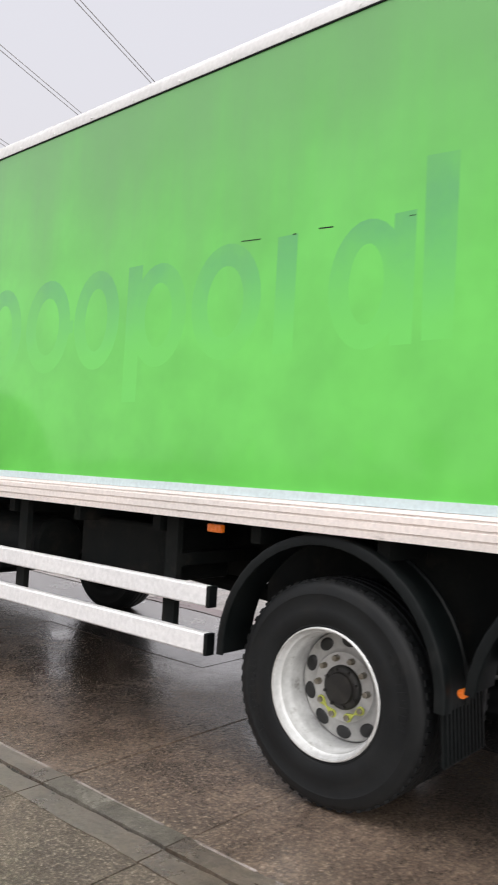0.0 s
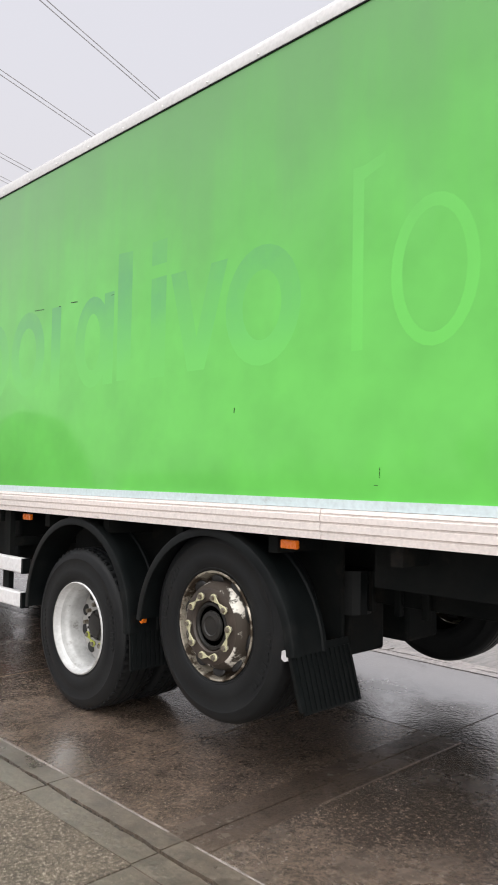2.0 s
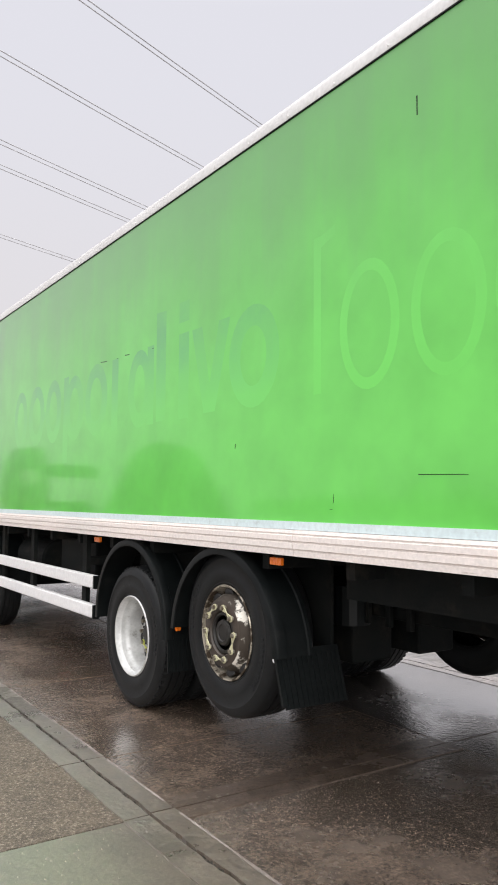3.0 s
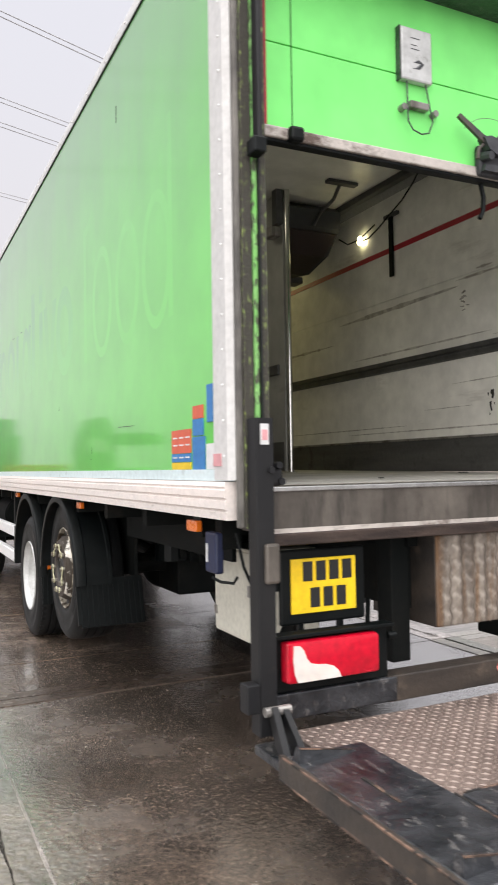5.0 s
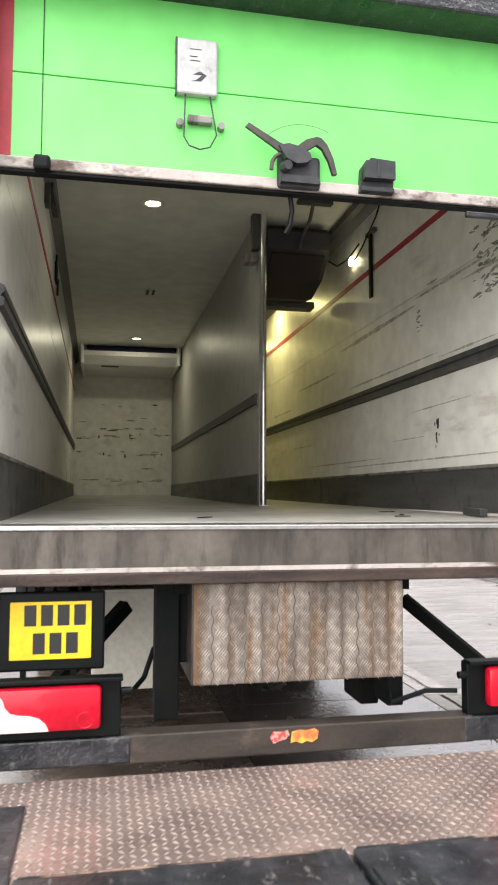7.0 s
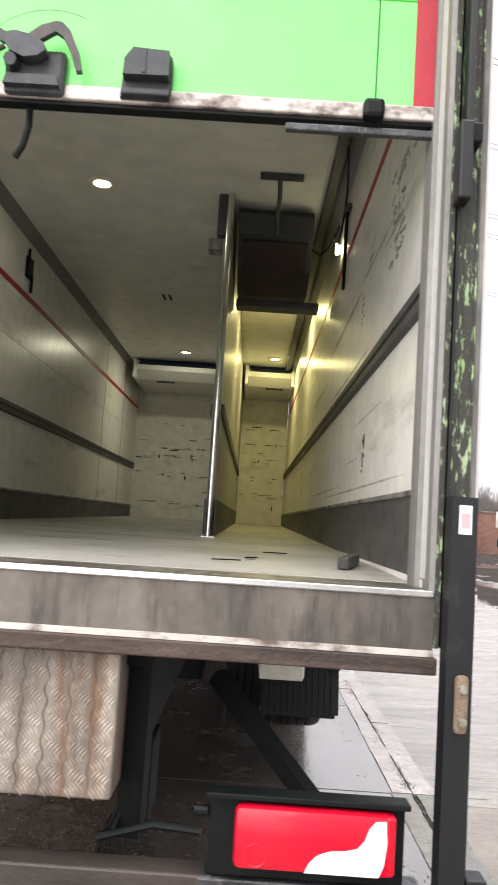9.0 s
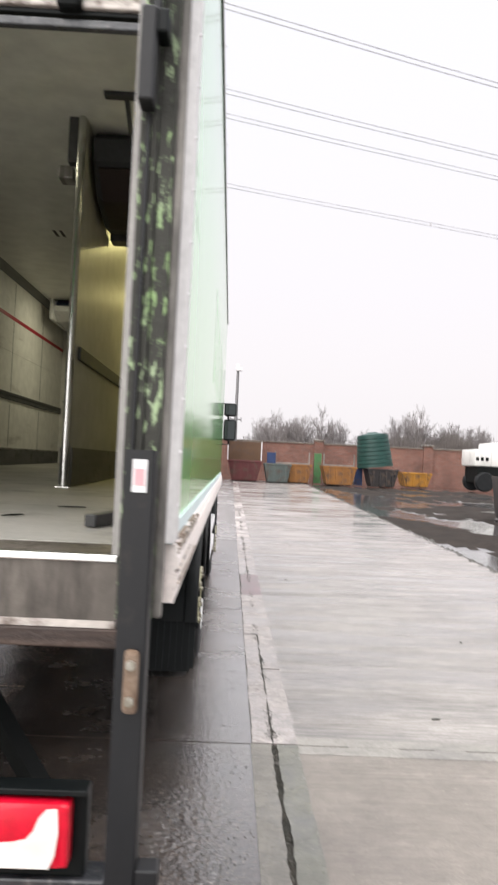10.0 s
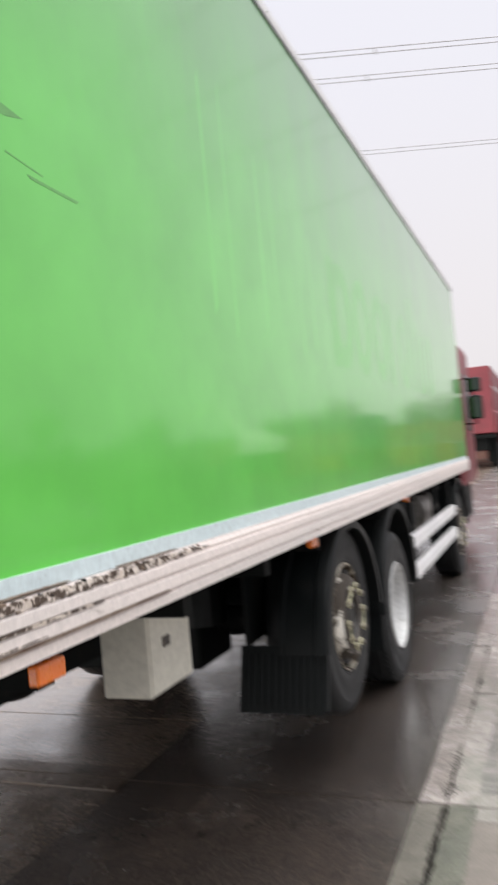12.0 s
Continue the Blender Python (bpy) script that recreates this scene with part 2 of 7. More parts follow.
STAINLESS = mat("stainless_post", (0.62, 0.62, 0.60), (0.5, 0.5, 0.48), 0.18, 0.3, metal=1.0, s1=4, stretch=(3, 3, 0.4))
CHECKER = mat("galvanised_checker", (0.27, 0.232, 0.195), (0.115, 0.094, 0.078), 0.45, 0.6, metal=0.15, s1=4, lo=0.38, hi=0.62, stretch=(3.6, 2, 0.6), s2=60,
              dirt=(0.14, 0.08, 0.042), dirt_amount=(0.48, 0.62), dirt_scale=4.5, dirt_stretch=(3, 1, 0.3))
CHECKER_BAR = mat("worn_checker_ridges", (0.40, 0.355, 0.305), (0.17, 0.140, 0.115), 0.38, 0.5, metal=0.2, s1=4, lo=0.38, hi=0.62, stretch=(3.6, 2, 0.6), s2=60,
                  dirt=(0.22, 0.125, 0.06), dirt_amount=(0.50, 0.64), dirt_scale=4.5, dirt_stretch=(3, 1, 0.3))
DECK = mat("wet_checker_deck", (0.33, 0.255, 0.222), (0.17, 0.130, 0.114), 0.14, 0.32, metal=0.3, s1=3, s2=60, dirt=(0.07, 0.055, 0.046), dirt_amount=(0.5, 0.8), dirt_scale=4)
DECK_MARK = mat("worn_deck_pattern", (0.30, 0.232, 0.198), (0.20, 0.152, 0.13), 0.3, 0.44, metal=0.2, s1=6)
FRAME_MOSS = mat("mossy_green_frame", (0.20, 0.25, 0.06), (0.26, 0.36, 0.13), 0.7, s1=9, s2=60, dirt=(0.050, 0.046, 0.036), dirt_amount=(0.36, 0.47), dirt_scale=52, dirt_stretch=(1.3, 1.3, 0.55), bump=0.5, bump_scale=70)
FRAME_DARK = mat("dark_mossy_frame", (0.13, 0.17, 0.045), (0.20, 0.25, 0.10), 0.75, s1=9, s2=60, dirt=(0.045, 0.041, 0.033), dirt_amount=(0.33, 0.43), dirt_scale=46, dirt_stretch=(1.3, 1.3, 0.4), bump=0.5, bump_scale=70)
FRAME_GREEN = mat("faded_green_frame", (0.17, 0.50, 0.11), (0.26, 0.50, 0.18), 0.5, s1=6, s2=50, dirt=(0.07, 0.08, 0.05), dirt_amount=(0.49, 0.57), dirt_scale=40, dirt_stretch=(1, 1, 0.4))
FRAME_CHIPPED = mat("mossy_chipped_green_frame", (0.21, 0.33, 0.13), (0.34, 0.42, 0.27), 0.65, s1=6, s2=50, dirt=(0.032, 0.032, 0.026),
                    dirt_amount=(0.40, 0.46), dirt_scale=42, dirt_stretch=(1.4, 1.4, 0.45), bump=0.4, bump_scale=60)
SEAL = mat("weathered_rubber_seal", (0.085, 0.080, 0.074), (0.24, 0.225, 0.205), 0.75, s1=9, stretch=(2, 2, 0.5), bump=0.25, bump_scale=50)
POST = mat("tail_lift_post", (0.006, 0.0065, 0.008), (0.012, 0.0115, 0.012), 0.42, s1=3, stretch=(2, 2, 0.5), dirt=(0.04, 0.035, 0.03), dirt_amount=(0.60, 0.82), dirt_scale=8, spec=0.35)
WALL_IN = mat("grey_white_lining", (0.84, 0.82, 0.765), (0.76, 0.74, 0.69), 0.26, 0.36, s1=1.2, stretch=(1, 0.4, 1), s2=8,
              dirt=(0.32, 0.285, 0.24), dirt_amount=(0.60, 0.82), dirt_scale=2.4, dirt_stretch=(1, 0.35, 1.9), dirt_rough=0.45, spec=0.3)
# Darker copy of the wall lining: the partition's shade is in its colour.
PARTITION = mat("shaded_partition_lining", (0.42, 0.415, 0.39), (0.35, 0.345, 0.325), 0.36, 0.46, s1=1.2, stretch=(1, 0.4, 1), s2=8,
                dirt=(0.22, 0.20, 0.17), dirt_amount=(0.60, 0.82), dirt_scale=2.4, dirt_stretch=(1, 0.35, 1.9), dirt_rough=0.4, spec=0.18)
CEIL_IN = mat("grey_ceiling_lining", (0.80, 0.80, 0.735), (0.74, 0.74, 0.68), 0.3, 0.4, s1=0.8, s2=6)
CORNICE = mat("grey_corner_fillet", (0.24, 0.24, 0.23), (0.18, 0.18, 0.172), 0.5, s1=3, stretch=(1, 0.4, 1))
KICK = mat("scuffed_kick_plate", (0.115, 0.112, 0.108), (0.068, 0.067, 0.065), 0.4, 0.55, metal=0.3, s1=3, stretch=(1, 0.4, 3), dirt=(0.05, 0.047, 0.044), dirt_amount=(0.55, 0.8), dirt_scale=6)
TRACK = mat("dark_load_rail", (0.055, 0.055, 0.057), (0.10, 0.10, 0.10), 0.45, s1=12, metal=0.3)
FLOOR_IN = mat("worn_resin_floor", (0.40, 0.385, 0.35), (0.30, 0.29, 0.265), 0.4, 0.6, s1=2, s2=40, dirt=(0.15, 0.14, 0.125), dirt_amount=(0.54, 0.8), dirt_scale=3, bump=0.15)
QUILT = mat("dark_quilted_curtain", (0.022, 0.023, 0.026), (0.03, 0.03, 0.033), 0.6, s1=6, bump=0.3, bump_scale=18)
MAROON = mat("maroon_patch", (0.026, 0.014, 0.014), (0.018, 0.011, 0.011), 0.55, s1=5, bump=0.2, bump_scale=20)
# Bezel tinted yellow: the lamp's warm halo put into its colour.
LAMP_BEZEL = mat("halo_tinted_bezel", (0.74, 0.70, 0.50), (0.66, 0.62, 0.44), 0.3, s1=20)
LAMP_COOL = glow("lit_lamp", (1.0, 0.95, 0.80), 9.0)
LAMP_WARM = glow("lit_yellow_lamp", (1.0, 0.92, 0.55), 9.0)


def yard(name, tones, stone, wet=(0.42, 0.58), rough_wet=0.06, rough_dry=0.5, speck=(0.62, 0.72), relief=0.5, grit=70.0, streak=None, wet_scale=0.55, blotch=(0.62, 1.3), brushed=0.0, film=0.8, dry_film=0.6, dry_coat=0.16, pits=0.28, ior=1.85, ripples=(0.9, 0.22), graze=None):
    """Worn wet concrete: blotchy paste, pale grit, brush lines, and a film of water that lies smooth over it in patches."""
    m = bpy.data.materials.new(name)
    m.use_nodes = True
    nt = m.node_tree
    p = nt.nodes["Principled BSDF"]
    big = noise_node(nt, 1.3, 8, streak, 0.65)
    r = ramp(nt, tones[0], tones[1], 0.36, 0.64)
    nt.links.new(big.outputs[0], r.inputs[0])
    mid = noise_node(nt, 14.0, 6, streak, 0.7)
    mr_ = ramp(nt, (blotch[0],) * 3, (blotch[1],) * 3, 0.32, 0.68)
    nt.links.new(mid.outputs[0], mr_.inputs[0])
    mu = nt.nodes.new("ShaderNodeMixRGB")
    mu.blend_type, mu.inputs[0].default_value = "MULTIPLY", 0.9
    nt.links.new(r.outputs[0], mu.inputs[1])
    nt.links.new(mr_.outputs[0], mu.inputs[2])
    gr = noise_node(nt, grit, 6, None, 0.75)
    gm_ = ramp(nt, (0, 0, 0), (1, 1, 1), *speck)
    nt.links.new(gr.outputs[0], gm_.inputs[0])
    pit = ramp(nt, (pits, pits * 0.95, pits * 0.9), (1.12, 1.12, 1.12), 0.34, 0.54)
    nt.links.new(gr.outputs[0], pit.inputs[0])
    mu2 = nt.nodes.new("ShaderNodeMixRGB")
    mu2.blend_type, mu2.inputs[0].default_value = "MULTIPLY", 0.8
    nt.links.new(mu.outputs[0], mu2.inputs[1])
    nt.links.new(pit.outputs[0], mu2.inputs[2])
    # sparse pale stones, far fewer than the grit
    sp = noise_node(nt, 70.0, 2, None, 0.4)
    sm = ramp(nt, (0, 0, 0), (1, 1, 1), 0.74, 0.77)
    nt.links.new(sp.outputs[0], sm.inputs[0])
    col = mixc(nt, gm_.outputs[0], mu2.outputs[0], stone)
    col = mixc(nt, sm.outputs[0], col, tuple(min(1.0, c * 1.5) for c in stone))
    pud = noise_node(nt, wet_scale, 10, streak, 0.68)
    pm = ramp(nt, (0, 0, 0), (1, 1, 1), *wet)
    nt.links.new(pud.outputs[0], pm.inputs[0])
    dk = nt.nodes.new("ShaderNodeMixRGB")
    dk.blend_type = "MULTIPLY"
    dk.inputs[2].default_value = (0.74, 0.72, 0.70, 1)
    nt.links.new(pm.outputs[0], dk.inputs[0])
    nt.links.new(col, dk.inputs[1])
    nt.links.new(dk.outputs[0], p.inputs["Base Color"])
    p.inputs["Roughness"].default_value, p.inputs["Specular IOR Level"].default_value, p.inputs["Coat IOR"].default_value = rough_dry, 0.3, ior
    add = nt.nodes.new("ShaderNodeMath")
    add.operation = "ADD"
    nt.links.new(gr.outputs[0], add.inputs[0])
    nt.links.new(mid.outputs[0], add.inputs[1])
    high = add.outputs[0]
    if brushed:
        br = noise_node(nt, 1.0, 3, (1.2, 42.0, 1.0), 0.6)
        lines = ramp(nt, (0.66, 0.645, 0.635), (1.14, 1.14, 1.14), 0.34, 0.60)
        nt.links.new(br.outputs[0], lines.inputs[0])
        mu3 = nt.nodes.new("ShaderNodeMixRGB")
        mu3.blend_type, mu3.inputs[0].default_value = "MULTIPLY", min(1.0, brushed * 0.45)
        nt.links.new(dk.outputs[0], mu3.inputs[1])
        nt.links.new(lines.outputs[0], mu3.inputs[2])
        nt.links.new(mu3.outputs[0], p.inputs["Base Color"])
        ml = nt.nodes.new("ShaderNodeMath")
        ml.operation = "MULTIPLY_ADD"
        ml.inputs[1].default_value = brushed
        nt.links.new(br.outputs[0], ml.inputs[0])
        nt.links.new(high, ml.inputs[2])
        high = ml.outputs[0]
    bp = nt.nodes.new("ShaderNodeBump")
    bp.inputs["Distance"].default_value, bp.inputs["Strength"].default_value = 0.012, relief
    nt.links.new(high, bp.inputs["Height"])
    nt.links.new(bp.outputs[0], p.inputs["Normal"])
    wt = nt.nodes.new("ShaderNodeMapRange")
    wt.inputs[3].default_value, wt.inputs[4].default_value = film * dry_film, film
    nt.links.new(pm.outputs[0], wt.inputs[0])
    film_out = wt.outputs[0]
    if graze:
        # a thin film shines at a low angle and shows the stone from above
        lw = nt.nodes.new("ShaderNodeLayerWeight")
        lw.inputs["Blend"].default_value = 0.5
        gz = nt.nodes.new("ShaderNodeMapRange")
        gz.inputs[1].default_value, gz.inputs[2].default_value, gz.inputs[3].default_value, gz.inputs[4].default_value = *graze, 1.0
        nt.links.new(lw.outputs["Facing"], gz.inputs[0])
        gw = nt.nodes.new("ShaderNodeMath")
        gw.operation = "MULTIPLY"
        nt.links.new(film_out, gw.inputs[0])
        nt.links.new(gz.outputs[0], gw.inputs[1])
        film_out = gw.outputs[0]
    nt.links.new(film_out, p.inputs["Coat Weight"])
    rr = nt.nodes.new("ShaderNodeMapRange")
    rr.inputs[3].default_value, rr.inputs[4].default_value = dry_coat, rough_wet
    nt.links.new(pm.outputs[0], rr.inputs[0])
    nt.links.new(rr.outputs[0], p.inputs["Coat Roughness"])
    bc = nt.nodes.new("ShaderNodeBump")
    bc.inputs["Distance"].default_value = 0.012
    bs = nt.nodes.new("ShaderNodeMapRange")
    bs.inputs[3].default_value, bs.inputs[4].default_value = relief * ripples[0], relief * ripples[1]
    nt.links.new(pm.outputs[0], bs.inputs[0])
    nt.links.new(bs.outputs[0], bc.inputs["Strength"])
    ripple = noise_node(nt, 34.0, 2, None, 0.5)
    nt.links.new(ripple.outputs[0], bc.inputs["Height"])
    nt.links.new(bc.outputs[0], p.inputs["Coat Normal"])
    return m


CONCRETE_OLD = yard("damp_dirty_concrete", ((0.218, 0.156, 0.113), (0.102, 0.073, 0.055)), (0.46, 0.37, 0.28), ior=7.0, wet=(0.40, 0.60), rough_dry=0.5, rough_wet=0.16, relief=1.0, speck=(0.56, 0.65), grit=48, film=1.0, dry_film=0.7, dry_coat=0.24, blotch=(0.5, 1.45), wet_scale=1.0, ripples=(0.5, 0.14), graze=(0.48, 0.76, 0.15), pits=0.2)
# Lane concrete again, darkened: the lorry's shade on its off side put into the colour.
CONCRETE_OFF = yard("damp_shaded_concrete", ((0.084, 0.058, 0.042), (0.037, 0.026, 0.020)), (0.20, 0.155, 0.118), ior=7.0, wet=(0.36, 0.54), rough_dry=0.5, rough_wet=0.22, relief=1.2, speck=(0.57, 0.66), grit=48, film=1.0, dry_film=0.9, dry_coat=0.30, blotch=(0.5, 1.45), wet_scale=1.1, ripples=(0.55, 0.16), graze=(0.44, 0.74, 0.13), pits=0.35)
CONCRETE_REAR = yard("damp_gritty_concrete", ((0.225, 0.165, 0.122), (0.108, 0.079, 0.060)), (0.42, 0.335, 0.255), ior=9.0, wet=(0.36, 0.62), rough_dry=0.5, rough_wet=0.18, relief=1.0, speck=(0.56, 0.65), grit=48, film=1.0, dry_film=0.8, dry_coat=0.32, blotch=(0.5, 1.45), wet_scale=1.6, ripples=(0.4, 0.10), graze=(0.42, 0.70, 0.11))
CONCRETE_SIDE = yard("worn_aggregate_concrete", ((0.158, 0.126, 0.095), (0.092, 0.072, 0.055)), (0.36, 0.31, 0.25), wet=(0.52, 0.62), rough_dry=0.5, rough_wet=0.10, speck=(0.54, 0.64), relief=0.9, grit=60, film=0.6, dry_film=0.15, blotch=(0.6, 1.3))
CONCRETE_WET = yard("wet_pale_concrete", ((0.190, 0.150, 0.113), (0.112, 0.088, 0.067)), (0.30, 0.265, 0.22), ior=5.0, wet=(0.22, 0.42), rough_dry=0.5, rough_wet=0.30, speck=(0.58, 0.68), relief=0.55, grit=60, film=1.0, dry_film=0.7, blotch=(0.65, 1.3), graze=(0.44, 0.70, 0.10), dry_coat=0.40)
CONCRETE = yard("wet_brushed_concrete", ((0.29, 0.264, 0.25), (0.175, 0.16, 0.15)), (0.34, 0.315, 0.295), wet=(0.44, 0.56), rough_wet=0.06, rough_dry=0.45, speck=(0.66, 0.76), relief=0.34, grit=50, streak=(0.45, 2.0, 1), wet_scale=1.1, blotch=(0.62, 1.2), brushed=2.3, film=0.95, dry_film=0.25, dry_coat=0.22, pits=0.65, ior=4.5, graze=(0.68, 0.84, 0.55))
CONCRETE_NEAR = yard("damp_smooth_concrete", ((0.222, 0.194, 0.172), (0.155, 0.134, 0.118)), (0.33, 0.295, 0.258), wet=(0.50, 0.62), rough_wet=0.10, rough_dry=0.5, speck=(0.58, 0.70), relief=0.45, grit=110, blotch=(0.82, 1.12), brushed=0.7, film=0.6, dry_film=0.4, dry_coat=0.22, pits=0.6)
MUD = yard("wet_rutted_mud", ((0.052, 0.045, 0.042), (0.022, 0.019, 0.018)), (0.10, 0.088, 0.08), wet=(0.30, 0.42), rough_wet=0.03, rough_dry=0.6, speck=(0.6, 0.7), relief=0.4, grit=9, streak=(0.30, 1.1, 1), wet_scale=0.9, blotch=(0.4, 1.5), film=1.0, dry_film=0.4, ior=2.3)
MUD_RIDGE = mat("churned_mud_ridge", (0.016, 0.013, 0.011), (0.034, 0.027, 0.023), 0.65, 0.85, spec=0.05, s1=3, s2=20, bump=0.6, bump_scale=12)
STRIP_WORN = yard("worn_grey_joint_strip", ((0.160, 0.146, 0.121), (0.104, 0.094, 0.078)), (0.27, 0.24, 0.20), wet=(0.46, 0.58), rough_wet=0.16, rough_dry=0.4, speck=(0.60, 0.72), relief=0.45, grit=60, blotch=(0.65, 1.3), wet_scale=1.6, film=1.0, dry_film=0.45, pits=0.5, ior=2.1, ripples=(0.4, 0.1), dry_coat=0.28)
STRIP_GREEN = yard("mossy_joint_strip", ((0.126, 0.122, 0.094), (0.082, 0.080, 0.062)), (0.22, 0.205, 0.17), wet=(0.46, 0.58), rough_wet=0.16, rough_dry=0.4, speck=(0.64, 0.74), relief=0.4, grit=60, blotch=(0.62, 1.3), wet_scale=1.6, film=1.0, dry_film=0.45, pits=0.65, ior=2.1, ripples=(0.4, 0.1), dry_coat=0.28)
STRIP_PALE = yard("pale_broken_strip", ((0.37, 0.328, 0.31), (0.24, 0.21, 0.195)), (0.34, 0.31, 0.29), wet=(0.44, 0.56), rough_wet=0.16, rough_dry=0.45, speck=(0.64, 0.74), relief=0.35, grit=50, blotch=(0.6, 1.25), wet_scale=1.6, film=1.0, dry_film=0.45, pits=0.65, ior=2.1, ripples=(0.4, 0.1), dry_coat=0.28)
MARGIN = yard("pale_trowelled_margin", ((0.265, 0.245, 0.222), (0.19, 0.176, 0.158)), (0.33, 0.30, 0.27), wet=(0.46, 0.60), rough_wet=0.09, rough_dry=0.45, speck=(0.64, 0.74), relief=0.25, grit=60, blotch=(0.75, 1.2), wet_scale=1.4, film=0.8, dry_film=0.4, pits=0.65)
KERB = yard("joint_strip_concrete", ((0.155, 0.120, 0.088), (0.080, 0.061, 0.046)), (0.25, 0.215, 0.175), wet=(0.48, 0.62), rough_wet=0.24, rough_dry=0.5, speck=(0.60, 0.70), relief=0.5, grit=60, blotch=(0.6, 1.35), wet_scale=1.4, film=1.0, dry_film=0.7, ior=7.0, graze=(0.44, 0.70, 0.10), dry_coat=0.34)
MARGIN_DARK = yard("dark_trowelled_margin", ((0.118, 0.086, 0.064), (0.066, 0.048, 0.037)), (0.20, 0.16, 0.125), wet=(0.46, 0.60), rough_wet=0.16, rough_dry=0.5, speck=(0.66, 0.76), relief=0.5, grit=60, blotch=(0.6, 1.35), wet_scale=1.4, film=1.0, dry_film=0.5, dry_coat=0.28, ior=3.2, graze=(0.42, 0.74, 0.12))
SMUDGE = mat("grey_scuff", (0.34, 0.315, 0.28), (0.56, 0.53, 0.48), 0.4, s1=16, lo=0.42, hi=0.58)
PANEL_SCUFF = mat("dark_green_panel_scuff", (0.095, 0.33, 0.065), (0.115, 0.42, 0.078), 0.35, s1=14, coat=0.5)
STRIP_RED = mat("reddish_stained_strip", (0.10, 0.032, 0.035), (0.11, 0.085, 0.078), 0.3, 0.45, s1=3, s2=50, bump=0.3, bump_scale=40, coat=0.6, coat_rough=0.1)
JOINT = mat("dark_joint_filler", (0.022, 0.021, 0.016), (0.055, 0.048, 0.038), 0.5, s1=9, bump=0.3, bump_scale=30)
JOINT_BED = mat("joint_bed", (0.085, 0.074, 0.06), (0.05, 0.043, 0.035), 0.5, s1=9, bump=0.3, bump_scale=30)
# Bark paled and greyed: haze over the distance is put into its colour.
TREE = mat("hazy_winter_bark", (0.17, 0.152, 0.148), (0.22, 0.20, 0.195), 0.85, s1=1.5)
SCRUB = mat("winter_scrub", (0.11, 0.095, 0.088), (0.15, 0.13, 0.118), 0.9, s1=0.5)
IRON = mat("galvanised_lamp_post", (0.16, 0.155, 0.16), (0.2, 0.2, 0.2), 0.5, s1=4, metal=0.3)
WIRE = mat("power_cable", (0.44, 0.43, 0.44), rough=0.7, s1=1)
LORRY_RED = mat("faded_red_lorry", (0.20, 0.022, 0.032), (0.15, 0.02, 0.028), 0.4, s1=1, dirt=(0.10, 0.03, 0.03), dirt_amount=(0.55, 0.8))
GLASS_DARK = mat("dark_mirror_back", (0.02, 0.022, 0.024), rough=0.25, s1=10)
STICK_BLUE = mat("blue_sticker", (0.03, 0.16, 0.42), (0.04, 0.2, 0.46), 0.4, s1=20)
STICK_RED = mat("red_sticker", (0.62, 0.12, 0.06), (0.55, 0.10, 0.06), 0.4, s1=20)
STICK_YELLOW = mat("yellow_sticker", (0.75, 0.52, 0.02), rough=0.4, s1=20)
STICK_WHITE = mat("white_sticker", (0.7, 0.7, 0.7), rough=0.4, s1=20)
STICK_PINK = mat("pink_sticker", (0.70, 0.34, 0.36), rough=0.4, s1=20)
NAVY = mat("navy_control_box", (0.007, 0.012, 0.045), (0.012, 0.018, 0.055), 0.4, s1=20)


def mirror_material():
    m = bpy.data.materials.new("mirror_glass")
    m.use_nodes = True
    p = m.node_tree.nodes["Principled BSDF"]
    p.inputs["Base Color"].default_value = (0.07, 0.08, 0.08, 1)
    p.inputs["Metallic"].default_value, p.inputs["Roughness"].default_value = 1.0, 0.03
    return m


MIRROR = mirror_material()


def brick_material():
    m = bpy.data.materials.new("red_brickwork")
    m.use_nodes = True
    nt = m.node_tree
    p = nt.nodes["Principled BSDF"]
    co = nt.nodes.new("ShaderNodeTexCoord")
    mp = nt.nodes.new("ShaderNodeMapping")
    mp.inputs["Rotation"].default_value = (radians(90), 0, 0)
    br = nt.nodes.new("ShaderNodeTexBrick")
    br.inputs["Scale"].default_value = 1.0
    br.inputs["Brick Width"].default_value, br.inputs["Row Height"].default_value, br.inputs["Mortar Size"].default_value = 0.225, 0.075, 0.008
    br.inputs["Color1"].default_value, br.inputs["Color2"].default_value = (0.21, 0.085, 0.06, 1), (0.14, 0.06, 0.046, 1)
    br.inputs["Mortar"].default_value = (0.2, 0.17, 0.15, 1)
    nt.links.new(co.outputs["Object"], mp.inputs[0])
    nt.links.new(mp.outputs[0], br.inputs["Vector"])
    st = noise_node(nt, 0.7, 6)
    sr = ramp(nt, (0.55, 0.5, 0.48), (1.15, 1.1, 1.05), 0.3, 0.7)
    nt.links.new(st.outputs[0], sr.inputs[0])
    mu = nt.nodes.new("ShaderNodeMixRGB")
    mu.blend_type, mu.inputs[0].default_value = "MULTIPLY", 1.0
    nt.links.new(br.outputs[0], mu.inputs[1])
    nt.links.new(sr.outputs[0], mu.inputs[2])
    nt.links.new(mu.outputs[0], p.inputs["Base Color"])
    p.inputs["Roughness"].default_value = 0.85
    return m


BRICK = brick_material()

